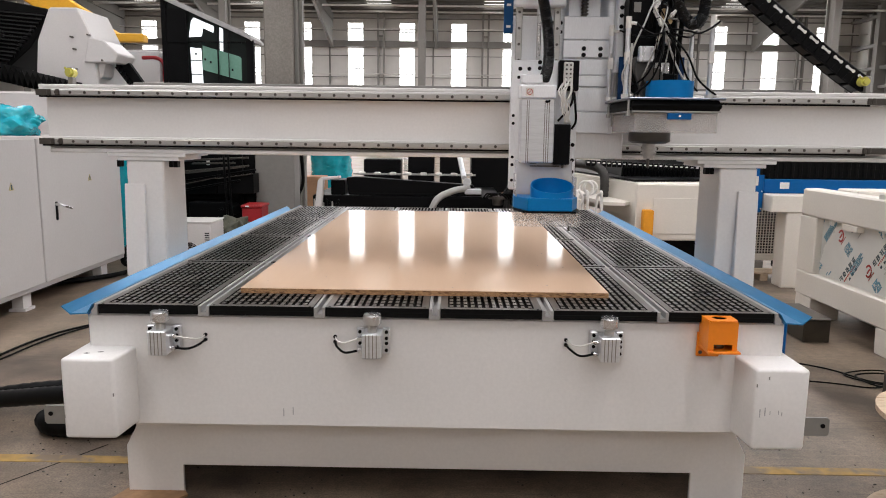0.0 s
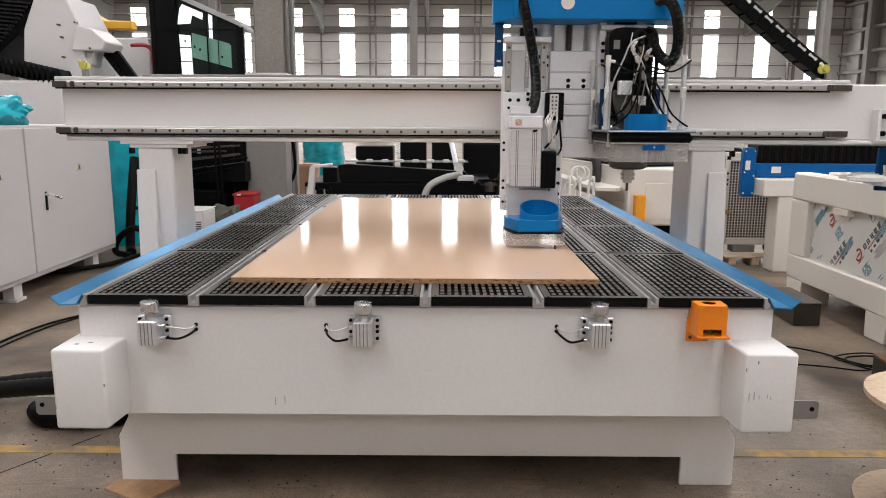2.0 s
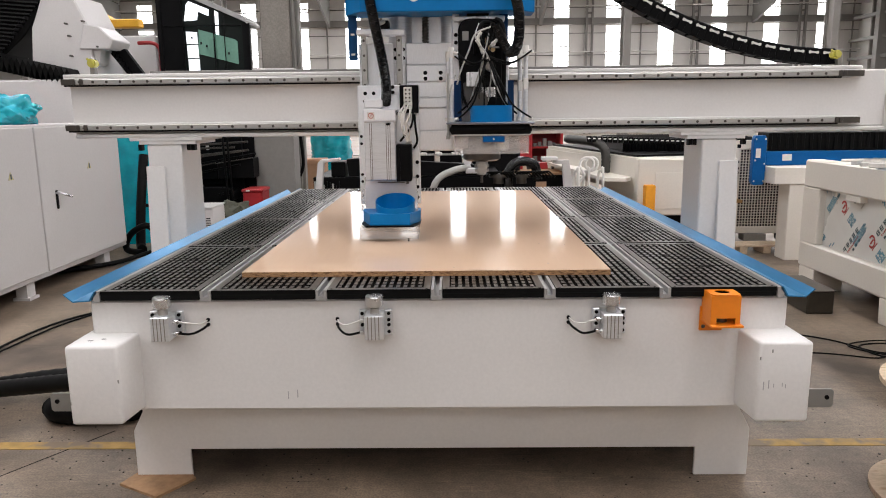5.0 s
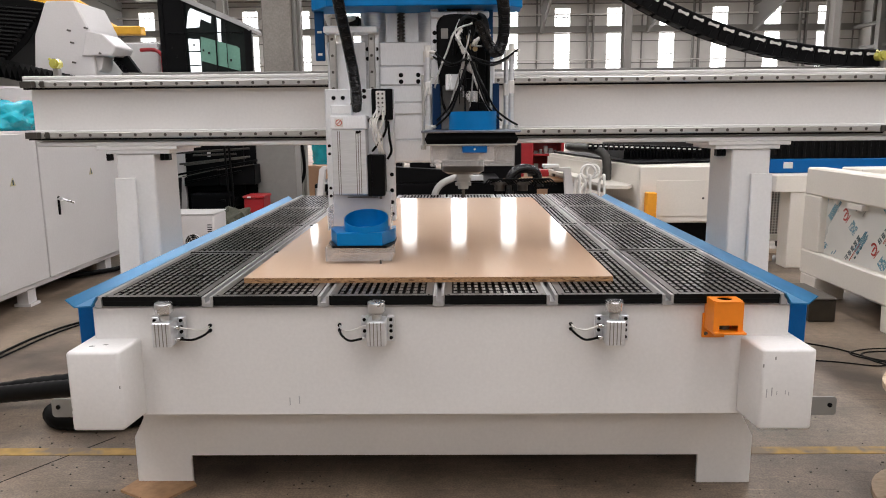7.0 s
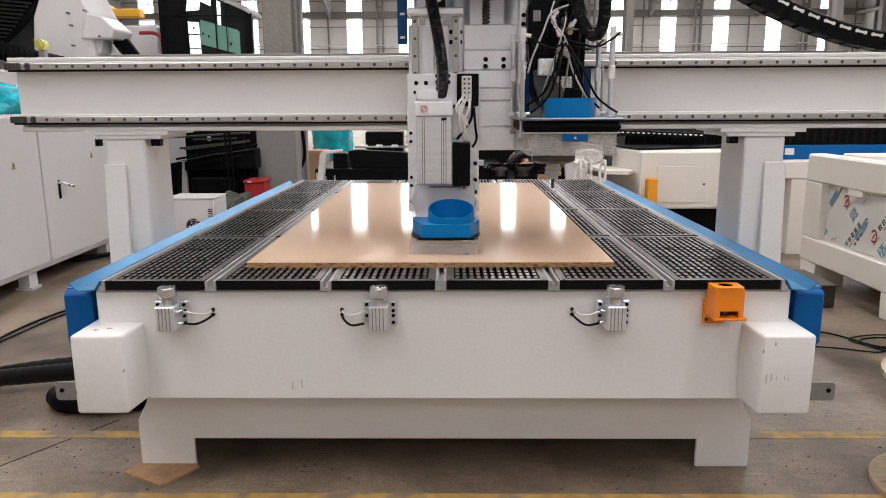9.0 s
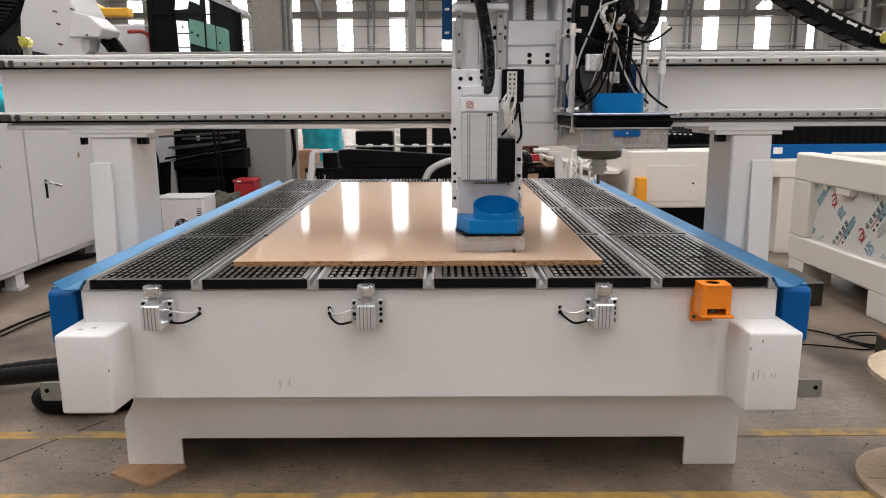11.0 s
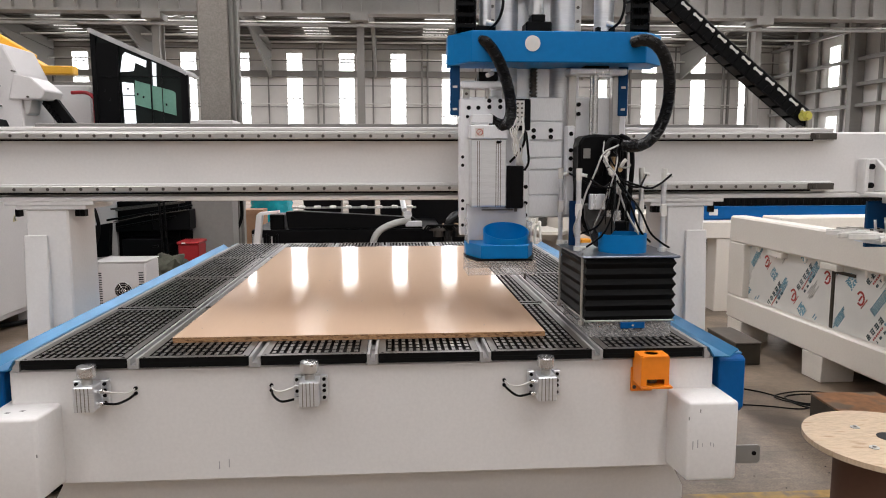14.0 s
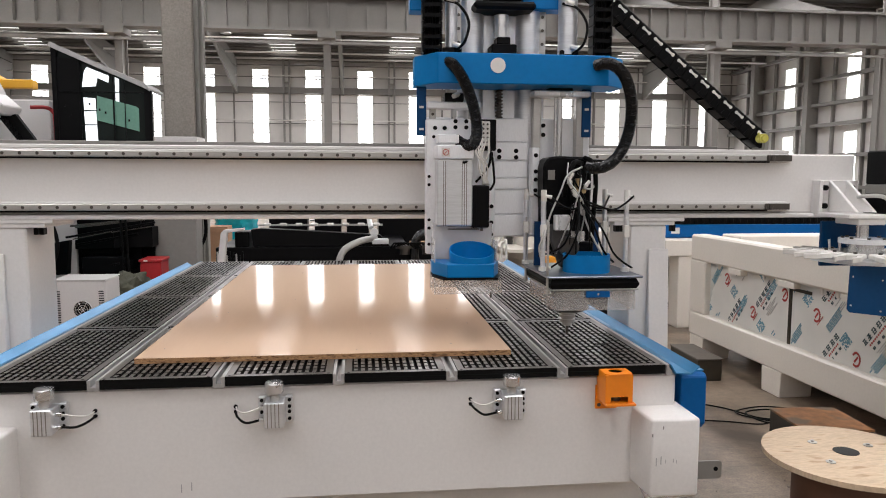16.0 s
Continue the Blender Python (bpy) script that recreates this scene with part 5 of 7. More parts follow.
def left_side():
    c = thing("control_cabinet", "white sheet steel machine cabinet with doors on short feet", "cabinet")
    quick("body", WHITE2, c, -4.2, -2.95, -1.0, 4.30, 0.12, 1.23, 0.006)
    # dark block added to stop light and deepen the shade under the cabinet
    quick("underside_block", OILY, c, -4.15, -3.25, -0.95, 4.2, 0.0, 0.119, 0.004)
    for y0, y1 in ((-0.9, 1.35), (1.37, 2.98), (3.0, 4.27)):
        d = quick("door", WHITE2, c, -2.949, -2.93, y0, y1, 0.16, 1.21, 0.004)
        if y0 == 3.0:
            bm = bmnew()
            box(bm, -2.93, -2.92, 3.18, 3.205, 0.60, 0.74, 0.004)
            part("handle_plate", bm, BLACK, d)
            bm = bmnew()
            rod(bm, (-2.90, 3.19, 0.72), (-2.87, 3.30, 0.68), 0.009, 10)
            rod(bm, (-2.93, 3.19, 0.72), (-2.895, 3.19, 0.72), 0.012, 10)
            part("handle", bm, CHROME, d, "chrome lever handle")
        if y0 > 1:
            bm = bmnew()
            yc = 3.72 if y0 == 3.0 else 2.66
            prism(bm, ((yc - 0.03, 0.865), (yc + 0.03, 0.865), (yc, 0.92)), "x", -2.93, -2.927)
            tri = part("warning_label", bm, mat("label_yellow", (0.52, 0.46, 0.26), 0.5), d, "small triangular warning label")
            bm = bmnew()
            box(bm, -2.927, -2.925, yc - 0.006, yc + 0.006, 0.87, 0.905)
            part("label_mark", bm, INK, tri)
    for y in (0.3, 1.6, 2.75, 3.9):
        bm = bmnew()
        box(bm, -3.05, -2.97, y, y + 0.1, 0.02, 0.12)
        box(bm, -3.07, -2.95, y - 0.01, y + 0.11, 0, 0.02)
        part("foot", bm, WHITE2, c)
    # teal film bundle on the cabinet
    bm = bmnew()
    bmesh.ops.create_icosphere(bm, subdivisions=5, radius=1)
    for v in bm.verts:
        n = noise.noise(v.co * 1.7) * 0.38 + abs(noise.noise(v.co * 4)) * 0.14 + noise.noise(v.co * 11) * 0.02
        v.co = Vector((v.co.x * 0.25, v.co.y * 0.19, max(v.co.z, -0.6) * 0.135)) * (0.92 + n)
    b = part("crumpled_teal_film", bm, TEAL, smooth=True)
    b.matrix_world = pose(-3.14, 3.05, 1.310)
    tagged(b, "crumpled teal plastic film bundle on the white cabinet", "film bundle")
    # teal wrapped post behind the cabinet
    bm = wrapped(0.21, 1.4, (-3.20, 5.2), 3)
    tagged(part("teal_wrapped_roll", bm, TEAL, smooth=True), "tall roll wrapped in shiny teal film behind the cabinet", "wrapped roll")
    bm = bmnew()
    tube(bm, ((-2.98, 4.9, 1.15), (-2.82, 4.85, 1.0), (-2.74, 4.85, 0.7), (-2.85, 4.85, 0.45), (-3.05, 4.9, 0.40)), 0.018, 8)
    tagged(part("black_cable_loop", bm, RUBBER), "black cable loop hanging by the teal roll", "cable")
    bm = bmnew()
    tube(bm, ((-2.98, 4.9, 0.9), (-2.96, 4.7, 0.45), (-2.95, 4.6, 0.1), (-2.9, 4.5, 0.03)), 0.045, 10)
    tube(bm, ((-2.75, 4.5, 0.2), (-2.8, 4.4, 0.28), (-2.95, 4.4, 0.2), (-3.0, 4.4, 0.06), (-2.8, 4.3, 0.04)), 0.03, 10)
    tube(bm, ((-3.3, 3.4, 0.05), (-2.9, 3.9, 0.03), (-2.7, 4.35, 0.05), (-2.45, 4.5, 0.03)), 0.02, 8)
    tagged(part("floor_hose", bm, RUBBER), "tangle of black hoses on the floor by the cabinet", "hose")
    # white laser machine with its head
    m = thing("laser_machine", "white laser cutting machine with a faceted head and black bellows", "machine")
    quick("bed", WHITE2, m, -7.5, -3.35, 4.55, 6.2, 0.1, 1.62, 0.02)
    bm = bmnew()
    for i in range(26):
        x = -3.44 - i * 0.05
        z = 1.66 + 0.011 * i
        prism(bm, ((x, z), (x - 0.025, z + 0.055), (x - 0.05, z), (x - 0.025, z - 0.10)), "y", 4.55, 4.9)
    part("way_rib", bm, RUBBER, m, "black pleat of the way cover")
    bm = bmnew()
    prism(bm, ((-3.91, 1.60), (-3.86, 2.10), (-3.73, 2.40), (-3.46, 2.40), (-3.34, 2.14), (-3.30, 1.60)), "y", 4.75, 5.35, 0.012)
    part("head_cover", bm, WHITE2, m, "faceted white head cover")
    bm = bmnew()
    prism(bm, ((-3.36, 2.13), (-3.22, 2.10), (-3.09, 1.98), (-3.13, 1.90), (-3.42, 1.90)), "y", 4.72, 5.1, 0.01)
    prism(bm, ((-3.42, 1.90), (-3.25, 1.90), (-3.28, 1.78), (-3.40, 1.70)), "y", 4.8, 5.0, 0.005)
    part("head_nose", bm, WHITE2, m, "faceted white head nose")
    bm = bmnew()
    for x, z in ((-3.52, 2.13), (-3.50, 2.02), (-3.50, 1.84), (-3.36, 2.15), (-3.24, 1.92)):
        rod(bm, (x, 4.70, z), (x, 4.80, z), 0.009, 8)
    part("screw", bm, DARKSTEEL, m)
    bm = bmnew()
    for i in range(9):
        x = -3.20 + 0.025 * i
        box(bm, x, x + 0.016, 4.9, 5.0, 1.86 - 0.035 * i, 1.90 - 0.035 * i)
    prism(bm, ((-3.24, 1.88), (-3.10, 1.92), (-2.88, 1.60), (-3.02, 1.58)), "y", 4.96, 5.02)
    part("cable_chain", bm, BLACK, m, "black cable chain")
    bm = bmnew()
    prism(bm, ((-6.5, 2.52), (-6.5, 1.88), (-4.35, 1.80), (-4.05, 2.05), (-3.82, 2.36), (-3.86, 2.42), (-4.3, 2.50)), "y", 4.95, 5.6, 0.01)
    part("bellows_hood", bm, RUBBER, m, "large black pleated hood")
    for k in range(16):
        u = k / 15
        a = Vector((-4.33 + 0.46 * u, 4.94, 1.83 + 0.52 * u))
        rod_bm = rod(bmnew(), a, a + Vector((-0.95, 0.0, 0.10 - 0.02 * u)), 0.015, 6)
        part("hood_pleat", rod_bm, GLOSSBLACK, m)
    bm = bmnew()
    box(bm, -4.6, -4.05, 4.9, 4.98, 1.80, 1.84)
    part("hood_strip", bm, GREYSTEEL, m)
    # block with a red pipe behind
    b = thing("white_machine_block", "white machine housing with a red bent pipe", "machine housing")
    quick("housing", WHITE2, b, -4.4, -3.60, 7.0, 7.8, 0.0, 2.26, 0.02)
    bm = bmnew()
    tube(bm, ((-3.66, 6.6, 2.13), (-3.50, 6.6, 2.13), (-3.42, 6.6, 2.08), (-3.40, 6.6, 1.95), (-3.40, 6.6, 1.0)), 0.022, 10)
    part("red_pipe", bm, RED, b, "red bent pipe")
    # dark glazed cabin of the enclosed machine
    d = thing("glazed_enclosure", "dark machine enclosure with tinted windows and a sloping roof edge", "machine enclosure")
    bm = bmnew()
    prism(bm, ((5.98, 0.1), (5.98, 2.70), (6.03, 2.74), (8.2, 2.66), (8.2, 0.1)), "x", -3.17, -3.12)
    part("side_frame", bm, BLACK, d)
    bm = bmnew()
    prism(bm, ((-3.12, 2.69), (-2.18, 2.27), (-2.16, 2.24), (-2.16, 1.2), (-3.12, 1.2)), "y", 6.02, 6.06)
    part("tinted_window", bm, GLASSDARK, d, "tinted enclosure window")
    bm = bmnew()
    prism(bm, ((-3.20, 2.72), (-3.17, 2.76), (-2.22, 2.345), (-2.17, 2.29), (-2.18, 2.26), (-2.20, 2.28), (-3.14, 2.69)), "y", 5.96, 6.5, 0.004)
    part("roof_edge", bm, ALUR, d, "pale sloping roof edge")
    bm = bmnew()
    prism(bm, ((-2.73, 2.21), (-2.33, 2.10), (-2.305, 2.08), (-2.305, 1.835), (-2.74, 1.95)), "y", 6.006, 6.018)
    part("green_panel", bm, GREEN, d, "pale green reflecting pane")
    # plates in front of the glass glow by themselves to imitate daylight behind it
    pale = glow("daylight_imitation_glow", (0.92, 0.97, 1.0), 0.9)
    bm = bmnew()
    for pts in (((-2.87, 2.19), (-2.75, 2.18), (-2.74, 1.72), (-2.86, 1.72)), ((-2.88, 2.30), (-2.85, 2.47), (-2.82, 2.51), (-2.60, 2.42), (-2.61, 2.35), (-2.72, 2.40), (-2.74, 2.31)), ((-2.54, 2.41), (-2.50, 2.39), (-2.51, 1.98), (-2.54, 1.98))):
        prism(bm, pts, "y", 6.008, 6.0195)
    part("see_through", bm, pale, d, "glowing plate on the tinted glass in place of daylight behind it")
    bm = bmnew()
    box(bm, -3.12, -2.90, 5.99, 6.02, 1.2, 2.60)
    for z in (1.90, 2.05):
        box(bm, -2.90, -2.74, 5.985, 6.0, z - 0.005, z + 0.005)
    box(bm, -2.24, -2.16, 5.99, 6.02, 1.2, 2.27)
    part("window_bar", bm, BLACK, d)
    bm = bmnew()
    for x, z in ((-2.70, 2.06), (-2.64, 2.03), (-2.40, 1.95), (-2.80, 2.12), (-3.05, 2.1), (-3.0, 2.0)):
        box(bm, x - 0.008, x + 0.008, 5.98, 5.99, z - 0.012, z + 0.012)
    part("clip", bm, BLACK, d)
    for x0, x1, z1 in ((-2.90, -2.885, 2.60), (-2.56, -2.545, 2.43), (-2.44, -2.432, 2.38)):
        quick("glass_mullion", BLACK, d, x0, x1, 5.975, 5.9845, 1.2, z1, 0.002)
    for z in (1.62, 2.24):
        quick("glass_rail", BLACK, d, -3.10, -2.24, 5.966, 5.9745, z, z + 0.012, 0.002)
    quick("lower_body", BLACK, d, -3.1, -2.2, 6.07, 8.0, 0.1, 1.2, 0.01)
    quick("ledge_box", WHITE2, d, -2.23, -1.70, 6.0, 6.4, 1.2, 1.785, 0.005)
    bm = bmnew()
    box(bm, -2.2, -1.75, 6.05, 6.35, 0.0, 1.2, 0.01)
    part("ledge_stand", bm, GREYSTEEL, d)
    # yellow crane hook block far away
    k = thing("crane_hook_block", "yellow overhead crane trolley far down the hall", "crane trolley")
    quick("arm", YELLOW, k, -8.6, -7.6, 16.0, 16.3, 3.42, 3.62, 0.02)
    bm = bmnew()
    prism(bm, ((-9.6, 3.25), (-9.6, 4.1), (-8.9, 4.0), (-8.3, 3.65), (-8.5, 3.3)), "y", 15.9, 16.4, 0.02)
    part("trolley", bm, YELLOW, k)
    bm = bmnew()
    prism(bm, ((-11.5, 4.9), (-10.3, 4.9), (-8.72, 3.95), (-8.8, 3.63), (-9.5, 3.7)), "y", 16.41, 16.7, 0.02)
    part("jib", bm, YELLOW, k)
    quick("rail", GREYSTEEL, k, -28.01, -6.5, 16.1, 16.3, 3.05, 3.25, 0.01)
    # small white chiller box
    w = thing("chiller_box", "small white chiller box with a fan grille on the floor", "chiller")
    quick("body", WHITE2, w, -2.50, -2.07, 4.1, 4.45, 0.0, 0.475, 0.012)
    part("lid", prism(bmnew(), ((-2.505, 0.476), (-2.065, 0.476), (-2.065, 0.484), (-2.505, 0.484)), "y", 4.095, 4.455, 0.003), WHITE2, w)
    bm = bmnew()
    ring(bm, (0, 0, 0), 0.075, 0.008, 0.006, 28)
    for r in (0.02, 0.04, 0.06):
        ring(bm, (0, 0, 0.002), r, 0.006, 0.004, 24)
    for i in range(6):
        a = i * math.tau / 6
        rod(bm, (0, 0, 0.005), (0.075 * math.cos(a), 0.075 * math.sin(a), 0.005), 0.003, 6)
    bmesh.ops.transform(bm, matrix=Matrix.Translation((-2.26, 4.098, 0.23)) @ Matrix.Rotation(radians(90), 4, "X"), verts=bm.verts)
    part("fan_guard", bm, CHROME, w)
    bm = bmnew()
    rod(bm, (-2.26, 4.097, 0.23), (-2.26, 4.0995, 0.23), 0.072, 28)
    part("fan_opening", bm, BLACK, w)
    bm = bmnew()
    for x in (-2.46, -2.11):
        for i in range(14):
            box(bm, x - 0.02, x + 0.02, 4.096, 4.0995, 0.12 + 0.02 * i, 0.128 + 0.02 * i)
    part("vent_slot", bm, BLACK, w)
    # black machine parts, red box, cloth
    s = thing("black_parts_rack", "rack stacked with black machine covers and panels", "rack")
    for k, (outline, y0, y1) in enumerate((
            (((-3.15, 0.65), (-2.97, 0.68), (-3.00, 0.32), (-3.16, 0.31)), 5.70, 5.80),
            (((-2.97, 0.67), (-2.57, 0.76), (-2.58, 0.58), (-2.97, 0.57)), 5.86, 6.5),
            (((-2.56, 0.75), (-2.16, 0.81), (-2.16, 0.59), (-2.56, 0.58)), 5.82, 6.4),
            (((-2.89, 0.49), (-2.47, 0.49), (-2.38, 0.44), (-2.40, 0.34), (-2.88, 0.31)), 5.80, 6.5),
            (((-2.96, 0.99), (-2.77, 0.99), (-2.77, 0.82), (-2.98, 0.70)), 6.2, 6.8),
            (((-2.76, 0.92), (-2.35, 0.92), (-2.35, 0.82), (-2.77, 0.80)), 6.1, 6.8),
            (((-2.97, 0.56), (-2.56, 0.57), (-2.54, 0.50), (-2.95, 0.50)), 6.0, 6.8))):
        bm = bmnew()
        prism(bm, outline, "y", y0, y1, 0.006)
        part("cover_panel", bm, BLACK, s)
    quick("back_panel", BLACK, s, -3.25, -2.64, 6.9, 6.93, 0.0, 1.35, 0.003)
    bm = bmnew()
    for x in (-3.15, -2.35):
        box(bm, x - 0.02, x + 0.02, 6.0, 6.04, 0, 1.4)
    box(bm, -3.2, -2.2, 6.3, 6.9, 0.0, 0.06)
    part("rack_post", bm, BLACK, s)
    bm = bmnew()
    for pts in (((-2.82, 0.93), (-2.35, 0.94), (-2.35, 0.92), (-2.83, 0.91)), ((-2.93, 0.82), (-2.24, 0.90), (-2.25, 0.88), (-2.93, 0.80)), ((-2.57, 0.76), (-2.16, 0.82), (-2.16, 0.81), (-2.57, 0.75)), ((-2.96, 0.69), (-2.57, 0.77), (-2.57, 0.76), (-2.96, 0.68))):
        prism(bm, pts, "y", 5.78, 5.81)
    part("shelf_bar", bm, DARKSTEEL, s, "grey bar across the rack")
    bm = bmnew()
    for x in (-2.42, -2.37):
        rod(bm, (x, 5.72, 0.05), (x - 0.04, 5.74, 1.05), 0.012, 8)
    part("locking_pin", bm, RUBBER, s)
    for k, (xa, za, xb, zb) in enumerate(((-3.05, 0.70, -2.12, 0.86), (-3.0, 0.82, -2.2, 0.90), (-2.95, 0.62, -2.3, 0.74), (-3.1, 0.94, -2.2, 0.99), (-2.9, 0.36, -2.5, 0.42))):
        bm = bmnew()
        rod(bm, (xa, 5.84, za), (xb, 5.80, zb), 0.012, 8)
        part("loose_bar", bm, DARKSTEEL if k % 2 else BLACK, s)
    bm = bmnew()
    for x, z in ((-2.32, 0.62), (-2.48, 1.05), (-2.70, 0.90), (-2.28, 0.36)):
        box(bm, x, x + 0.035, 5.885, 5.895, z, z + 0.05)
    part("paper_label", bm, FITTING, s)
    q = thing("white_side_panel", "tall white sheet metal panel of a machine beside the rack", "machine panel")
    quick("sheet", WHITE2, q, -3.45, -2.99, 5.95, 6.0, 0.02, 1.40, 0.004)
    quick("floor_rail", GREYSTEEL, q, -3.45, -2.99, 5.93, 6.02, 0.0, 0.019, 0.002)
    wc = thing("white_cabinet", "white sheet metal cabinet standing beside the grey column", "cabinet")
    quick("body", WHITE2, wc, -3.10, -2.70, 8.35, 8.9, 0.0, 1.5, 0.006)
    quick("door", WHITE2, wc, -3.07, -2.73, 8.338, 8.349, 0.06, 1.46, 0.004)
    r = thing("red_box", "red metal toolbox on the floor by the column", "box")
    quick("body", RED, r, -2.19, -1.98, 5.45, 5.75, 0.0, 0.47, 0.01)
    quick("lid", RED, r, -2.20, -1.97, 5.44, 5.76, 0.472, 0.50, 0.006)
    quick("paper_label", FITTING, r, -2.15, -2.11, 5.436, 5.4395, 0.478, 0.495, 0)
    bm = bmnew()
    bmesh.ops.create_icosphere(bm, subdivisions=4, radius=1)
    for v in bm.verts:
        n = noise.noise(v.co * 2.0) * 0.4 + noise.noise(v.co * 5) * 0.2
        v.co = Vector((v.co.x * 0.24, v.co.y * 0.25, max(v.co.z, -0.9) * 0.22)) * (1 + n)
    cl = part("cloth_heap", bm, CLOTH, smooth=True)
    cl.matrix_world = pose(-2.18, 5.0, 0.2)
    tagged(cl, "crumpled olive cloth heap on the floor", "cloth")
    # thick black duct on the floor beside the table
    bm = bmnew()
    tube(bm, ((-3.2, 1.10, 0.10), (-2.6, 0.86, 0.09), (-2.1, 0.72, 0.13), (-1.75, 0.60, 0.20), (-1.45, 0.50, 0.26), (-1.2, 0.45, 0.28)), 0.034, 14, 14, 0.06)
    tube(bm, ((-1.70, 0.78, 0.04), (-1.6, 0.70, 0.045), (-1.35, 0.72, 0.045), (-1.25, 0.88, 0.05), (-1.45, 1.0, 0.10), (-1.8, 0.95, 0.10), (-2.2, 0.90, 0.05)), 0.045, 14, 14, 0.06)
    tagged(part("corrugated_duct", bm, RUBBER), "thick black corrugated cable duct on the floor", "duct")
    bm = bmnew()
    tube(bm, ((-2.9, 1.1, 0.012), (-2.45, 1.35, 0.012), (-2.5, 1.7, 0.012), (-2.42, 2.2, 0.012), (-2.1, 2.8, 0.012), (-2.2, 3.6, 0.012)), 0.0075, 8)
    tube(bm, ((-2.9, 1.0, 0.010), (-2.5, 1.3, 0.010), (-2.45, 1.65, 0.012), (-2.36, 2.2, 0.012), (-2.0, 2.9, 0.012)), 0.006, 8)
    tagged(part("floor_cable", bm, RUBBER), "thin black cables lying on the floor", "cable")


# ---- behind the table ----
def behind():
    m = thing("black_machine_bed", "black machine bed with rollers and cylinders behind the table", "machine")
    quick("bed", BLACK, m, -1.34, 0.55, 5.0, 6.6, 0.1, 0.66, 0.01)
    bm = bmnew()
    prism(bm, ((-0.98, 0.665), (-1.00, 0.835), (-0.90, 0.845), (0.26, 0.775), (0.36, 0.665)), "y", 5.0, 5.15, 0.005)
    part("front_cover", bm, BLACK, m)
    for x0, x1, z1 in ((-0.90, -0.50, 1.0), (-0.42, -0.14, 1.10), (-0.08, 0.16, 1.06)):
        quick("motor_cover", BLACK, m, x0, x1, 5.6, 5.9, 0.661, z1, 0.012)
    bm = bmnew()
    box(bm, -0.98, 0.30, 5.35, 5.4, 0.845, 0.862)
    bar = part("roller_bar", bm, STEEL, m)
    bm = bmnew()
    for i in range(8):
        x = -0.92 + i * 0.16
        box(bm, x, x + 0.07, 5.32, 5.38, 0.845, 0.876, 0.008)
    part("roller", bm, FITTING, bar)
    bm = bmnew()
    prism(bm, ((-1.36, 0.10), (-1.27, 0.81), (-1.24, 0.84), (-1.05, 0.855), (-1.05, 0.835), (-1.21, 0.81), (-1.29, 0.10)), "y", 4.9, 4.98, 0.004)
    part("end_frame", bm, WHITE2, m, "white end frame")
    quick("side_motor", BLACK, m, -1.16, -1.02, 5.02, 5.3, 0.66, 0.81, 0.008)
    for k in range(9):
        quick("machine_slat", STEEL if k % 3 == 0 else BLACK, m, -1.33 + 0.03 * k, -1.315 + 0.03 * k, 4.985, 4.999, 0.40, 0.62 - 0.012 * (k % 4), 0.002)
    for k in range(7):
        quick("louvre", FITTING, m, -0.49, -0.43, 5.95, 5.96, 0.86 + 0.026 * k, 0.872 + 0.026 * k, 0.001)
    bm = bmnew()
    tube(bm, ((-0.17, 4.7, 0.42), (-0.10, 4.7, 0.64), (0.05, 4.75, 0.73), (0.22, 4.85, 0.76)), 0.032, 12)
    part("grey_hose", bm, HOSEGREY, m, "thick grey hose")
    bm = bmnew()
    tube(bm, ((0.60, 4.8, 0.42), (0.59, 4.8, 0.66), (0.64, 4.8, 0.78), (0.75, 4.85, 0.81), (0.86, 4.9, 0.76), (0.89, 4.9, 0.62)), 0.045, 14, 10, 0.06)
    part("black_hose", bm, GLOSSBLACK, m)
    bm = bmnew()
    rod(bm, (0.20, 4.75, 0.82), (0.20, 4.78, 0.82), 0.04, 18)
    rod(bm, (0.17, 4.8, 0.86), (0.12, 5.2, 1.08), 0.026, 12)
    box(bm, 0.18, 0.34, 4.8, 4.9, 0.70, 0.75, 0.005)
    part("gauge", bm, ALU, m)
    bm = bmnew()
    for i in range(24):
        x = 0.35 + 0.03 * i % 0.6
        tube(bm, ((x, 4.75, 0.66 + 0.01 * (i % 5)), (x + 0.05, 4.72, 0.72), (x + 0.12, 4.75, 0.66)), 0.008, 6, 4)
    part("hose_tangle", bm, RUBBER, m)
    bm = bmnew()
    for x in (0.50, 0.72):
        rod(bm, (x, 4.8, 0.66), (x, 4.8, 0.69), 0.09, 24)
        rod(bm, (x, 4.8, 0.60), (x, 4.8, 0.66), 0.05, 24)
    part("flange", bm, DARKSTEEL, m, smooth=True)
    quick("tower", BLACK, m, 0.28, 0.85, 6.3, 6.9, 0.1, 1.02, 0.02)
    b = thing("teal_wrapped_drum", "drum wrapped in teal film standing further back", "drum")
    bm = wrapped(0.35, 1.02, (-2.02, 10.2), 8)
    part("wrap", bm, TEAL, b, smooth=True)
    k = thing("carton", "brown cardboard carton on the floor", "carton")
    quick("body", CARD, k, -2.30, -1.98, 9.2, 9.6, 0.0, 0.58, 0.004)
    quick("flap", CARD, k, -2.30, -1.98, 9.18, 9.2, 0.50, 0.56, 0.002)
    # red open tool cabinet
    t = thing("red_tool_cabinet", "open red steel tool cabinet with shelves", "cabinet")
    bm = bmnew()
    box(bm, 1.00, 1.75, 9.5, 9.55, 0.0, 1.5)
    for x in (1.0, 1.25, 1.72):
        box(bm, x, x + 0.04, 9.0, 9.5, 0.0, 1.5)
    part("carcass", bm, RED, t)
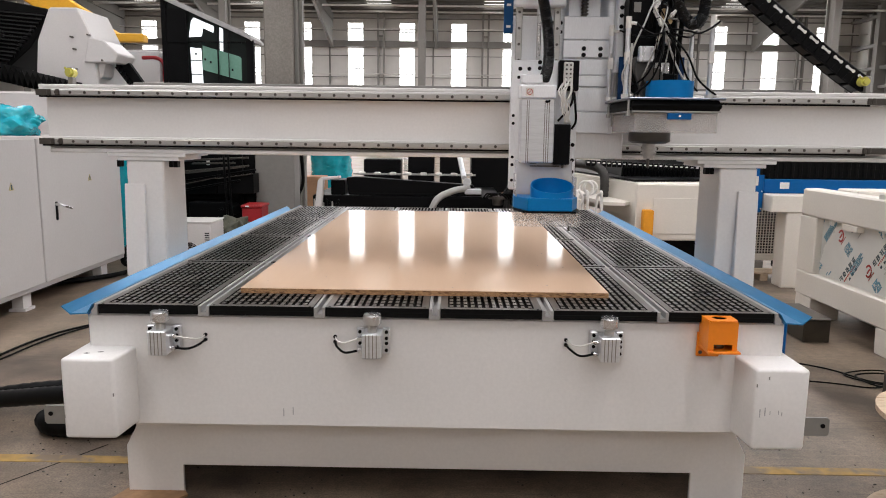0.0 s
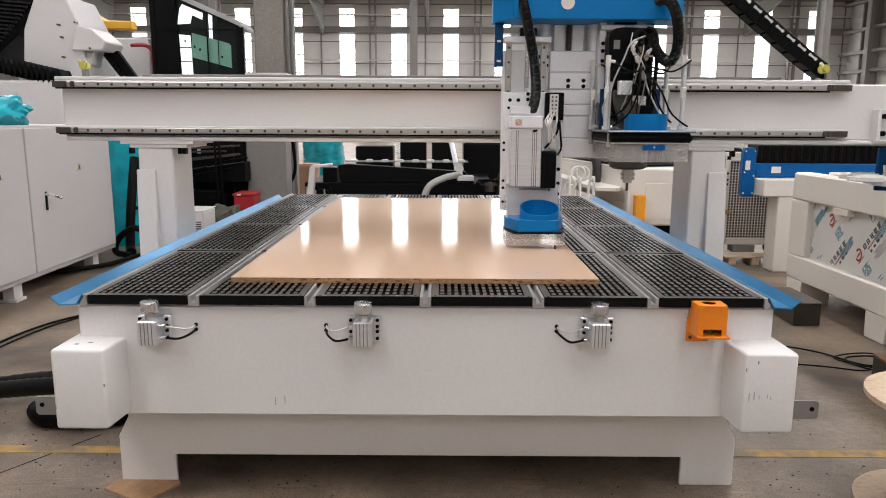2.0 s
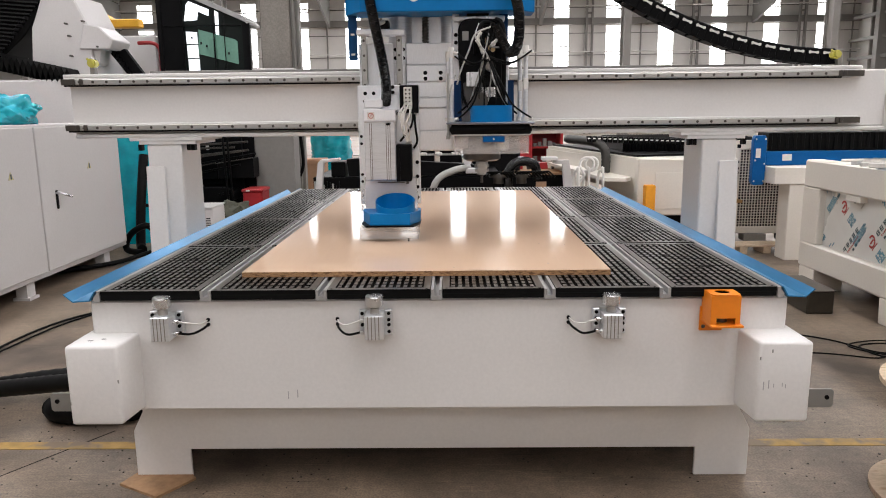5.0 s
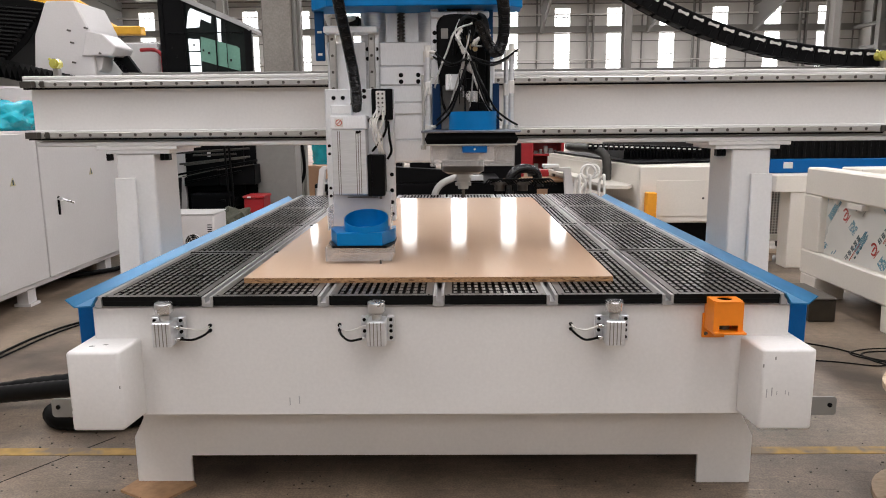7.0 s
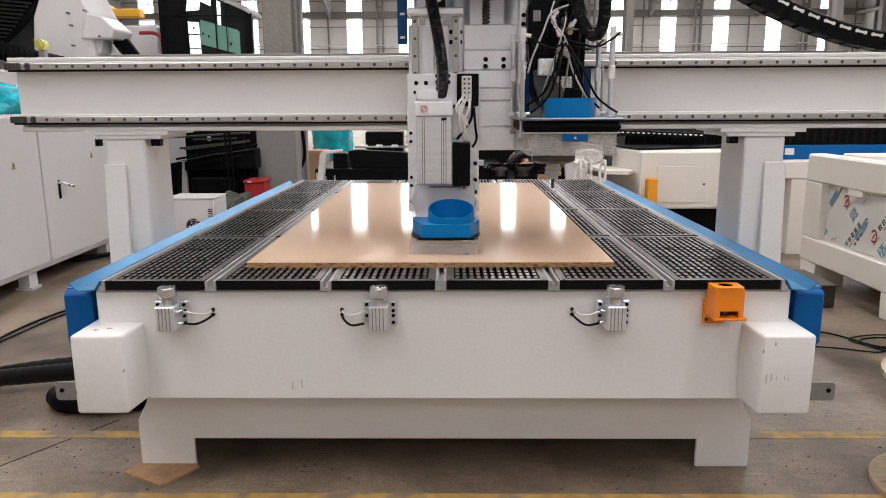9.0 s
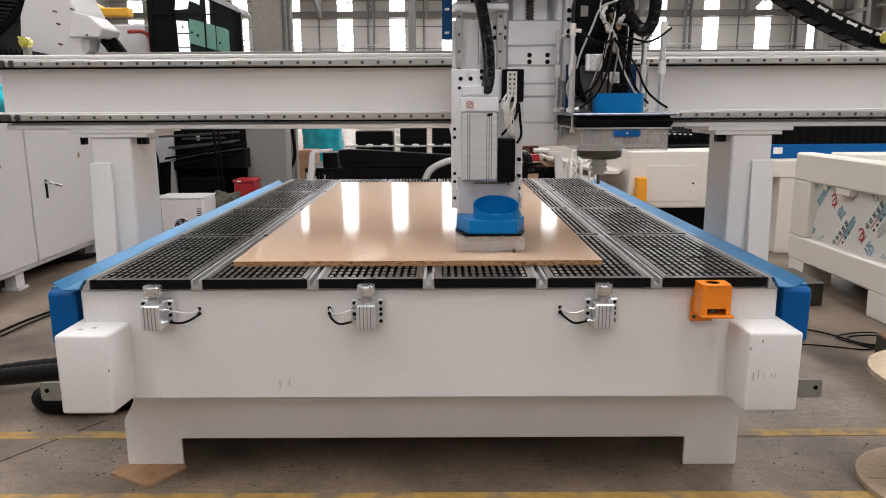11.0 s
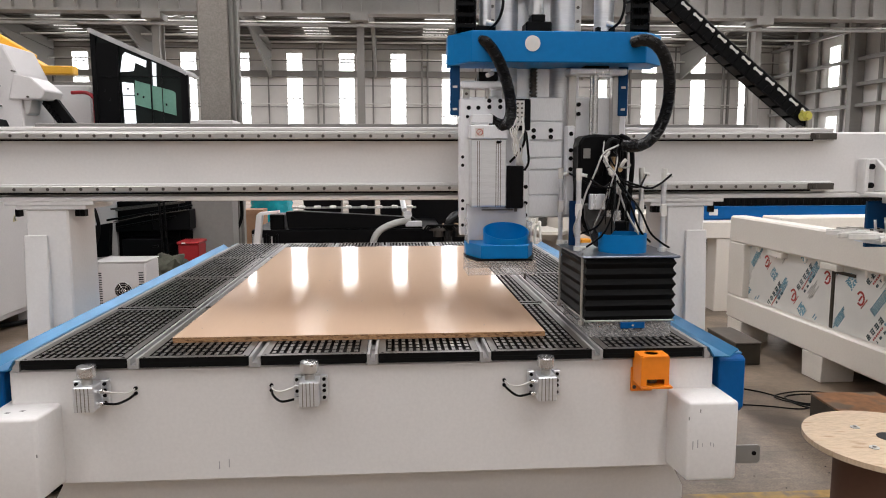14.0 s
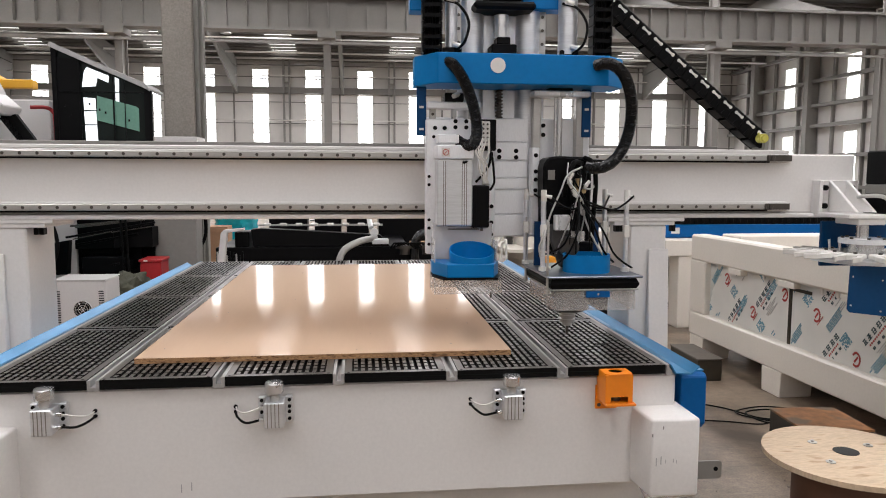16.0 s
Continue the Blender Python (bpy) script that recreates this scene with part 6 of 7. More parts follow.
    for z in (0.45, 0.72, 1.0):
        quick("shelf", RED, t, 1.28, 1.72, 9.02, 9.5, z, z + 0.03, 0.003)
    bm = bmnew()
    rng = random.Random(2)
    for z in (0.48, 0.75, 1.03):
        for i in range(5):
            x = 1.32 + 0.075 * i
            box(bm, x, x + rng.uniform(.03, .06), 9.1, 9.2, z, z + rng.uniform(.03, .12))
    part("shelf_content", bm, GREYSTEEL, t)
    quick("door", RED, t, 1.02, 1.26, 8.8, 9.0, 0.45, 1.05, 0.006)
    n = thing("wood_top_bench", "dark steel workbench with a pale wooden top", "workbench")
    quick("bench_body", BLACK, n, 0.66, 1.47, 6.0, 7.0, 0.0, 0.575, 0.008)
    quick("bench_top", REDPLY, n, 0.64, 1.49, 5.98, 7.1, 0.575, 0.60, 0.004)
    quick("nameplate", CARD, n, 1.00, 1.12, 5.99, 5.999, 0.42, 0.50, 0.002)
    quick("drawer_seam", GROOVE, n, 1.08, 1.086, 5.992, 6.001, 0.05, 0.43, 0)
    for k in range(4):
        quick("tool_case", DARKSTEEL if k % 2 else RED, n, 0.80 + 0.15 * k, 0.90 + 0.15 * k, 6.5, 6.62, 0.601, 0.64 + 0.02 * k, 0.004)
    s = thing("white_stand", "white bent sheet metal stand", "stand")
    bm = bmnew()
    prism(bm, ((0.98, 0.84), (1.13, 0.84), (1.20, 0.45), (1.10, 0.45), (1.07, 0.80), (0.98, 0.81)), "y", 4.5, 4.56, 0.003)
    box(bm, 0.88, 1.02, 4.45, 4.6, 0.84, 0.87, 0.003)
    box(bm, 1.08, 1.22, 4.45, 4.6, 0.0, 0.46, 0.003)
    part("bracket", bm, WHITE2, s)
    p = thing("white_pipe_rack", "white bent tube hose rack", "rack")
    bm = bmnew()
    for r, cx in ((0.055, 1.26), (0.06, 1.21)):
        tube(bm, [(cx + r * math.cos(a * math.tau / 12), 4.05 + 0.06 * (cx > 1.25), 0.83 + r * math.sin(a * math.tau / 12)) for a in range(13)], 0.012, 8, 3)
    for x in (1.13, 1.22, 1.34):
        tube(bm, ((x, 4.0, 0.0), (x, 4.0, 0.74), (x - 0.01, 4.02, 0.78), (x - 0.03, 4.05, 0.74), (x - 0.04, 4.05, 0.5)), 0.012, 8)
    tube(bm, ((1.12, 4.02, 0.66), (1.18, 4.02, 0.74), (1.14, 4.02, 0.82)), 0.012, 8)
    part("tube_frame", bm, FITTING, p)
    # ivory machine with a cable chain and ribbed cover
    w = thing("ivory_machine", "ivory machine body with access door, ribbed cover and cable chain", "machine")
    bm = bmnew()
    box(bm, 1.69, 2.56, 4.2, 5.6, 0.36, 0.865, 0.012)
    part("housing", bm, IVORY, w)
    quick("access_door", IVORY, w, 1.84, 2.29, 4.192, 4.199, 0.42, 0.74, 0.002)
    bm = bmnew()
    rod(bm, (2.255, 4.185, 0.58), (2.255, 4.193, 0.58), 0.010, 10)
    part("lock", bm, DARKSTEEL, w)
    quick("base", BLACK, w, 1.75, 2.5, 4.3, 5.6, 0.0, 0.36, 0.005)
    bm = bmnew()
    prism(bm, ((1.22, 6.8), (1.34, 6.8), (1.70, 4.6), (1.69, 4.3)), "z", 0.55, 0.83)
    prism(bm, ((1.24, 6.8), (1.40, 6.8), (1.72, 4.6), (1.69, 4.3)), "z", 0.83, 0.862)
    part("side_body", bm, IVORY, w)
    bm = bmnew()
    prism(bm, ((1.18, 6.4), (1.26, 6.5), (1.69, 4.4), (1.60, 4.25), (1.42, 4.3)), "z", 0.66, 0.69)
    part("side_shelf", bm, IVORY, w)
    quick("shelf_bracket", IVORY, w, 1.30, 1.33, 4.9, 5.2, 0.40, 0.658, 0.004)
    bm = bmnew()
    prism(bm, ((1.30, 6.8), (2.9, 6.8), (2.9, 4.75), (1.72, 4.40)), "z", 0.868, 0.886)
    part("bed_top", bm, BLACK, w)
    bm = bmnew()
    for i in range(40):
        x = 1.72 + 0.032 * i
        prism(bm, ((x, 0.887), (x + 0.010, 1.02), (x + 0.022, 0.887)), "y", 4.95, 6.0)
    part("cover_rib", bm, RUBBER, w, "black rib of the way cover")
    bm = bmnew()
    for i in range(22):
        x = 1.35 + 0.05 * i
        box(bm, x, x + 0.042, 4.82, 4.90, 0.99 - 0.002 * i, 1.045 - 0.002 * i, 0.003)
    ch = part("cable_chain_link", bm, BLACK, w)
    bm = bmnew()
    for i in range(22):
        x = 1.355 + 0.05 * i
        box(bm, x, x + 0.025, 4.815, 4.8195, 1.018 - 0.002 * i, 1.030 - 0.002 * i)
    part("chain_slot", bm, FITTING, w)
    bm = bmnew()
    tube(bm, ((1.25, 5.4, 1.0), (1.40, 4.95, 0.99), (1.49, 4.8, 0.95), (1.52, 4.76, 0.86), (1.52, 4.76, 0.70)), 0.042, 8, 8, 0.1)
    part("bent_chain", bm, mat("dusty_black_chain", (0.035, 0.032, 0.028), 0.5, vary=0.3, grain=30), w)
    o = thing("orange_bumper", "worn orange foam bumper leaning on the ivory machine", "bumper")
    quick("foam", mat("orange_foam", (0.80, 0.33, 0.02), 0.8, vary=0.1), o, 1.735, 1.825, 4.1, 4.185, 0.0, 0.64, 0.008)


# ---- printed film on the neighbour's panels: bars, blocks and rings in slanting rows ----
def printed_film(pn, k, y0, y1):
    rng = random.Random(20 + k)
    ink = {"dark_print": (bmnew(), INK), "blue_print": (bmnew(), INKBLUE), "red_print": (bmnew(), INKRED), "pale_print": (bmnew(), PALEHOSE)}
    ca, sa = math.cos(radians(52)), math.sin(radians(52))

    def quad(name, yc, zc, u, v, w, h):
        """A flat bar at u along and v across the slanting line, w long and h high."""
        pts = []
        for a, b in ((-w / 2, -h / 2), (w / 2, -h / 2), (w / 2, h / 2), (-w / 2, h / 2)):
            p, q = u + a, v + b
            pts.append((yc - p * ca + q * sa, zc + p * sa + q * ca))
        if all(y0 + 0.004 < a < y1 - 0.004 and 0.342 < b < 0.726 for a, b in pts):
            prism(ink[name][0], pts, "x", 0.0475, 0.0496)

    def line_of_marks(yc, zc, n):
        for i in range(n):
            u = (i - n / 2 + 0.5) * 0.047
            for b in (-0.013, 0.0, 0.014):
                quad("dark_print", yc, zc, u + rng.uniform(-.003, .003), b, rng.uniform(0.022, 0.036), 0.0042)
            for a in (rng.uniform(-0.012, -0.002), rng.uniform(0.002, 0.014)):
                quad("dark_print", yc, zc, u + a, 0.0, 0.0045, rng.uniform(0.022, 0.038))
        for i in range(2 * n):
            quad("red_print", yc, zc, (i - n + 0.5) * 0.0165, -0.034, 0.009, 0.010)
        for i in range(n - 1):
            quad("dark_print", yc, zc, (i - n / 2 + 1) * 0.045, -0.062, 0.010, 0.014)
            quad("dark_print", yc, zc, (i - n / 2 + 1) * 0.045 + 0.011, -0.062, 0.006, 0.014)
        for i in range(5):
            quad("pale_print", yc, zc, rng.uniform(-0.02, 0.02), -0.090 - 0.012 * i, rng.uniform(0.07, 0.15), 0.0045)

    def block(yc, zc):
        for i in range(11):
            for j in range(11):
                if rng.random() < 0.55 or (i in (0, 10) and j in (0, 10)):
                    quad("blue_print", yc, zc, (i - 5) * 0.0066, (j - 5) * 0.0066, 0.0062, 0.0062)

    def bars(yc, zc):
        for j in range(5):
            u = -0.075
            while u < 0.075:
                w = rng.uniform(0.010, 0.04)
                quad("blue_print", yc, zc, u + w / 2, (j - 2) * 0.0105, w, 0.0062)
                u += w + 0.005

    def round_mark(yc, zc):
        for g in range(16):
            a = radians(40 + g * 17.5)
            quad("red_print", yc + 0.030 * math.cos(a) * 0.95, zc + 0.036 * math.sin(a), 0, 0, 0.0105, 0.0105)
        for g in range(5):
            quad("red_print", yc, zc, -0.016 + 0.008 * g, 0.0, 0.009, 0.010)
        quad("red_print", yc, zc, 0.0, -0.042, 0.075, 0.004)

    shift = (0.0, -0.88, -2.1)[k]
    for i in range(-1, 5):
        a, b = shift - 0.335 * i, -0.175 * i
        for step in (0.0, 0.345, -0.345):
            if k == 0:
                spots = ((round_mark, -0.449, 0.638), (block, -0.548, 0.563), (bars, -0.644, 0.472))
            else:
                spots = ((block, -0.46, 0.644), (round_mark, -0.546, 0.564), (bars, -0.694, 0.561))
            for f, y, z in spots:
                f(y + a, z + b + step + 0.0)
            line_of_marks((-0.895 if k == 0 else -0.997) + a, (0.60 if k == 0 else 0.57) + b + step, 5)
    for name, (bm, material) in ink.items():
        tagged(part(name, bm, material, pn), kind="stuff")


# ---- the neighbours to the right ----
def right_side():
    p = thing("perforated_cabinet", "white steel stand with a perforated panel", "cabinet")
    bm = bmnew()
    nx, nz = 18, 28
    x0, x1, z0, z1 = 2.70, 3.18, 0.205, 0.92
    ux, uz = (x1 - x0) / nx, (z1 - z0) / nz
    for i in range(nx + 1):
        box(bm, x0 + i * ux - 0.0036, x0 + i * ux + 0.0036, 4.5, 4.506, z0, z1)
    for j in range(nz + 1):
        box(bm, x0, x1, 4.4995, 4.5065, z0 + j * uz - 0.0034, z0 + j * uz + 0.0034)
    tagged(part("perforated_panel", bm, IVORY, p, "cream perforated sheet"), kind="stuff")
    # black sheet close behind the holes, painting the shade inside the stand
    quick("inside_shade_sheet", BLACK, p, 2.692, 3.187, 4.514, 4.55, 0.204, 0.924, 0.002)
    for xa, xb in ((2.612, 2.691), (3.188, 3.250)):
        quick("frame_post", IVORY, p, xa, xb, 4.48, 4.6, 0.145, 1.00, 0.004)
    quick("frame_rail", IVORY, p, 2.693, 3.186, 4.48, 4.6, 0.925, 1.003, 0.004)
    quick("frame_rail", IVORY, p, 2.693, 3.186, 4.48, 4.6, 0.145, 0.203, 0.004)
    quick("door_seam", GROOVE, p, 2.640, 2.643, 4.478, 4.4805, 0.16, 0.98, 0)
    quick("latch", BLACK, p, 2.655, 2.688, 4.472, 4.4795, 0.935, 0.968, 0.002)
    quick("outlet_box", GREYSTEEL, p, 2.75, 2.96, 4.44, 4.56, 0.081, 0.144, 0.004)
    for x in (2.66, 3.10):
        bm = bmnew()
        rod(bm, (x - 0.015, 4.53, 0.112), (x + 0.015, 4.53, 0.112), 0.031, 20)
        part("castor_wheel", bm, RUBBER, p, "black castor wheel", smooth=True)
    bm = bmnew()
    for z in (0.80, 0.74, 0.70):
        box(bm, 2.660, 2.680, 4.474, 4.48, z, z + 0.02)
    part("switch", bm, BLACK, p)
    quick("yellow_tab", mat("tan_wood_tab", (0.48, 0.27, 0.11), 0.7, vary=0.2), p, 2.570, 2.705, 4.40, 4.475, 0.44, 0.468, 0.003)
    w = thing("wooden_pallet", "low pale wooden pallet under the perforated stand", "pallet")
    for k in range(3):
        quick("board", PLY, w, 2.60, 3.53, 4.22 + 0.075 * k, 4.285 + 0.075 * k, 0.062, 0.08, 0.003)
    for x in (2.64, 2.85, 3.43):
        quick("block", PLY, w, x, x + 0.07, 4.23, 4.44, 0.0, 0.062, 0.003)
    # blue cross beam
    b = thing("blue_beam", "blue painted machine cross beam with a black way cover", "machine beam")
    quick("beam", DEEPBLUE, b, 2.78, 5.6, 4.15, 4.4, 0.800, 0.922, 0.005)
    quick("way_cover", RUBBER, b, 2.80, 5.6, 4.17, 4.4, 0.924, 1.08, 0.004)
    for k in range(40):
        quick("cover_pleat", RUBBER, b, 2.80 + 0.07 * k, 2.83 + 0.07 * k, 4.158, 4.169, 0.930, 1.075, 0.003)
    bm = bmnew()
    prism(bm, ((2.640, 0.665), (2.640, 1.03), (2.655, 1.06), (2.735, 1.06), (2.750, 1.03), (2.750, 0.665), (2.735, 0.635), (2.655, 0.635)), "y", 4.08, 4.14, 0.003)
    part("end_plate", bm, DEEPBLUE, b)
    bm = bmnew()
    for x, z in ((2.655, 1.03), (2.735, 1.03), (2.735, 0.82), (2.655, 0.67), (2.735, 0.67), (2.655, 0.85)):
        rod(bm, (x, 4.072, z), (x, 4.082, z), 0.008, 8)
    part("bolt", bm, CHROME, b)
    bm = bmnew()
    box(bm, 2.92, 3.0, 4.145, 4.149, 0.84, 0.895)
    box(bm, 2.66, 2.70, 4.076, 4.079, 0.87, 0.95)
    part("paper_label", bm, FITTING, b)
    quick("cross_member", IVORY, b, 2.765, 5.5, 3.92, 4.14, 0.655, 0.798, 0.006)
    quick("beam_post", IVORY, b, 2.90, 3.08, 3.93, 4.12, 0.0, 0.654, 0.006)
    quick("beam_stand", IVORY, b, 4.6, 4.9, 4.0, 4.3, 0.0, 0.654, 0.006)
    # white router bed with film-covered panels; far corner at the origin, its side runs along -y
    m = thing("white_router_bed", "white welded machine bed with film-covered steel side panels", "machine bed", at=(2.592, 3.06, 0), rz=1.5)
    quick("top_beam", IVORY, m, 0.0, 0.13, -6.0, 0.0, 0.731, 0.925, 0.012)
    quick("bottom_beam", IVORY, m, 0.0, 0.25, -6.0, 0.0, 0.158, 0.336, 0.012)
    quick("corner_post", IVORY, m, 0.0, 0.25, -0.22, 0.0, 0.336, 0.731, 0.008)
    quick("end_beam", IVORY, m, 0.25, 2.0, -0.25, 0.0, 0.158, 0.925, 0.008)
    # plate and beam added out of sight to block light under the bed
    quick("under_shade_plate", IVORY, m, 0.252, 2.0, -6.0, -0.252, 0.17, 0.19, 0.002)
    quick("under_shade_beam", IVORY, m, 0.35, 0.62, -5.9, -0.252, 0.012, 0.168, 0.004)
    for y in (-0.22, -1.18, -3.3):
        bm = bmnew()
        prism(bm, ((y, 0.0), (y + 0.19, 0.0), (y + 0.20, 0.158), (y - 0.01, 0.158)), "x", 0.004, 0.22, 0.004)
        part("foot", bm, IVORY, m)
    for k, (y0, y1) in enumerate(((-1.165, -0.22), (-2.40, -1.195), (-3.6, -2.43))):
        pn = quick("side_panel", STEELFILM, m, 0.05, 0.06, y0, y1, 0.338, 0.729, 0.001, "steel sheet under printed protective film")
        printed_film(pn, k, y0, y1)
    for y in (-1.18, -2.415):
        quick("panel_joint", OILY, m, 0.045, 0.062, y - 0.014, y + 0.014, 0.338, 0.729, 0.002)
        quick("joint_strip", OILY, m, 0.043, 0.048, y - 0.20, y - 0.015, 0.672, 0.692, 0.001)
    bm = bmnew()
    for y in (-0.61, -1.18, -1.75, -2.3):
        box(bm, 0.0, 0.05, y - 0.09, y + 0.07, 0.692, 0.730, 0.003)
    part("panel_tab", bm, IVORY, m)
    bm = bmnew()
    for y in (-0.40, -0.53, -0.95, -1.09, -1.51, -1.64, -2.05, -2.2):
        rod(bm, (0.012, y, 0.70), (0.012, y, 0.735), 0.008, 8)
    part("locking_pin", bm, IVORY, m)
    # boxes on the floor
    d = thing("oily_steel_box", "dark oil-stained steel box on the floor", "box")
    quick("body", OILY, d, 2.29, 2.46, 2.27, 2.70, 0.0, 0.145, 0.006)
    quick("lid", mat("dusty_steel", (0.10, 0.085, 0.07), 0.55, 0.2, vary=0.3, grain=14), d, 2.285, 2.465, 2.265, 2.705, 0.145, 0.153, 0.003)
    r = thing("rusty_steel_box", "rusty brown steel box section on the floor", "box", at=(2.26, 0.96, 0), rz=-4)
    quick("top_plate", RUST, r, -0.165, 0.165, -0.165, 0.165, 0.188, 0.20, 0.002)
    quick("side_wall", OILY, r, -0.162, -0.154, -0.16, 0.16, 0.0, 0.188, 0.001)
    quick("side_wall", OILY, r, 0.154, 0.162, -0.16, 0.16, 0.0, 0.188, 0.001)
    quick("side_wall", OILY, r, -0.154, 0.154, 0.152, 0.16, 0.0, 0.188, 0.001)
    quick("side_wall", OILY, r, -0.154, 0.154, -0.16, -0.152, 0.0, 0.188, 0.001)
    # wooden cable spool
    s = thing("cable_spool", "plywood cable spool with a brown cardboard core", "cable spool", at=(1.742, 0.055, 0))
    for z in (0.0, 0.385):
        bm = bmnew()
        rod(bm, (0, 0, z), (0, 0, z + 0.018), 0.28, 56)
        f = part("flange", bm, PLY, s, "round plywood flange")
        bm = bmnew()
        rod(bm, (0.0, 0.02, z + 0.0182), (0.0, 0.02, z + 0.0192), 0.042, 24)
        part("centre_hole", bm, BLACK, f)
        bm = bmnew()
        for a in range(4):
            q = a * math.tau / 4 + 0.5
            rod(bm, (0.13 * math.cos(q), 0.13 * math.sin(q), z + 0.018), (0.13 * math.cos(q), 0.13 * math.sin(q), z + 0.0205), 0.016, 12)
            rod(bm, (0.13 * math.cos(q), 0.13 * math.sin(q), z + 0.0205), (0.13 * math.cos(q), 0.13 * math.sin(q), z + 0.026), 0.006, 8)
        part("bolt", bm, STEEL, f)
    bm = bmnew()
    rod(bm, (0, 0, 0.018), (0, 0, 0.385), 0.178, 48)
    part("core", bm, mat("brown_card_core", (0.11, 0.052, 0.031), 0.7, vary=0.12), s, "brown cardboard core", smooth=True)
    bm = bmnew()
    tube(bm, ((1.3, 1.9, 0.012), (1.9, 1.85, 0.012), (2.15, 1.72, 0.012), (2.3, 1.5, 0.012), (2.5, 1.48, 0.02), (2.42, 1.62, 0.02), (2.25, 1.6, 0.014), (2.3, 1.42, 0.014), (2.6, 1.45, 0.012)), 0.0048, 8)
    tube(bm, ((1.4, 1.6, 0.01), (2.0, 1.5, 0.01), (2.25, 1.42, 0.01), (2.4, 1.52, 0.014), (2.55, 1.6, 0.02), (2.4, 1.7, 0.012), (2.2, 1.62, 0.01), (2.35, 1.45, 0.01), (2.7, 1.35, 0.01)), 0.0042, 8)
    tagged(part("floor_cable", bm, RUBBER), "loops of black cable lying on the floor", "cable")
    # grit on the floor
    bm = bmnew()
    rng = random.Random(11)
    for _ in range(520):
        x = rng.choice((-1, 1)) * rng.uniform(0.3, 2.2)
        y = rng.uniform(-0.3, 0.9)
        q = rng.uniform(0.0015, 0.005)
        box(bm, x, x + q * rng.uniform(0.6, 2), y, y + q, 0.0, q * 0.7)
    tagged(part("floor_grit", bm, DARKSTEEL), "scattered dark grit and chips on the floor", "grit", kind="stuff")


# ---- the cable chain that lifts off the beam ----
def beam_chain():
    c = thing("beam_cable_chain", "black cable chain with pale link slots rising from the beam", "cable chain")
    links = []
    for i in range(29):
        bm = bmnew()
        for y in (-0.035, 0.035):
            box(bm, -0.035, 0.035, y - 0.006, y + 0.006, -0.002, 0.066, 0.005)
        box(bm, -0.026, 0.026, -0.03, 0.03, 0.056, 0.064, 0.002)
        box(bm, -0.026, 0.026, -0.03, 0.03, -0.001, 0.006, 0.002)
        prism(bm, ((-0.002, 0.0), (0.034, 0.0), (0.026, 0.034), (0.004, 0.034)), "y", -0.045, -0.0405, 0.001)
        lk = part("chain_link", bm, BLACK, c)
        bm = bmnew()
        prism(bm, ((-0.022, 0.043), (-0.017, 0.040), (-0.009, 0.043), (0.009, 0.043), (0.017, 0.040), (0.022, 0.043), (0.022, 0.051), (0.017, 0.054), (0.009, 0.051), (-0.009, 0.051), (-0.017, 0.054), (-0.022, 0.051)), "y", -0.0445, -0.0405)
        part("link_slot", bm, FITTING, lk, "pale slot of the chain link")
        links.append(lk)
    return links


def key_chain(links, hx, gy):
    rows = [[] for _ in links]
    for t in times():
        x, y = hx(t), gy(t) + 0.10
        reach, power = 1.735 - (x + 0.37), 1.03 + (0.614 - x) * 1.35
        line = [Vector((1.735 - reach * k / 60, y, 1.475 + 0.6 * (k / 60) ** power)) for k in range(61)]
        line += [line[-1] + Vector((-0.06 * k, 0, 0.05 * k)) for k in range(1, 40)]
        run, i = 0.0, 0
        for a, b in zip(line, line[1:]):
            step = (b - a).length
            while i < len(links) and run + step >= 0.03 + 0.066 * i:
                q = a.lerp(b, (0.03 + 0.066 * i - run) / step)
                d = (b - a).normalized()
                turn = Matrix((-d, Vector((0, 1, 0)), (-d).cross(Vector((0, 1, 0))))).transposed().to_4x4()
                rows[i].append((t, Matrix.Translation(q) @ turn))
                i += 1
            run += step
    for ob, r in zip(links, rows):
        walk(ob, r)


# ---- corrugated hoses in short rigid lengths ----
def hose_pieces(name, label, n, length):
    out = []
    c = thing(name, label, "hose")
    for i in range(n):
        bm = bmnew()
        rows = []
        for k in range(15):
            r = (0.0186, 0.0212)[k % 2]
            z = -length / 2 - 0.002 + k * (length + 0.004) / 14
            rows.append([bm.verts.new((r * math.cos(a * math.tau / 14), r * math.sin(a * math.tau / 14), z)) for a in range(14)])
        for a, c2 in zip(rows, rows[1:]):
            for k in range(14):
                bm.faces.new((a[k], a[(k + 1) % 14], c2[(k + 1) % 14], c2[k]))
        bm.faces.new(rows[0][::-1])
        bm.faces.new(rows[-1])
        out.append(part("hose_length", bm, GLOSSBLACK, c))
    return out


# ---- what moves ----
GANTRY_Y = ((0, .84), (.5, .945), (1, 1.035), (1.5, 1.07), (6.2, 1.07), (6.5, .98), (7, .745), (7.5, .64), (16, .635))
HEAD_X = ((0, .575), (.5, .588), (1, .599), (1.5, .601), (2.0, .599), (2.2, .53), (2.5, .364), (2.8, .296), (3, .295), (3.5, .293), (3.7, .25), (4, .174), (4.2, .178), (4.5, .178), (5.2, -.125), (6.3, -.125), (8, -.133), (8.2, -.08), (8.5, .048), (8.8, .15), (9, .178), (9.2, .179), (9.6, .20), (9.9, .295), (10.7, .295), (11, .38), (11.3, .524), (11.5, .610), (12, .615), (16, .614))
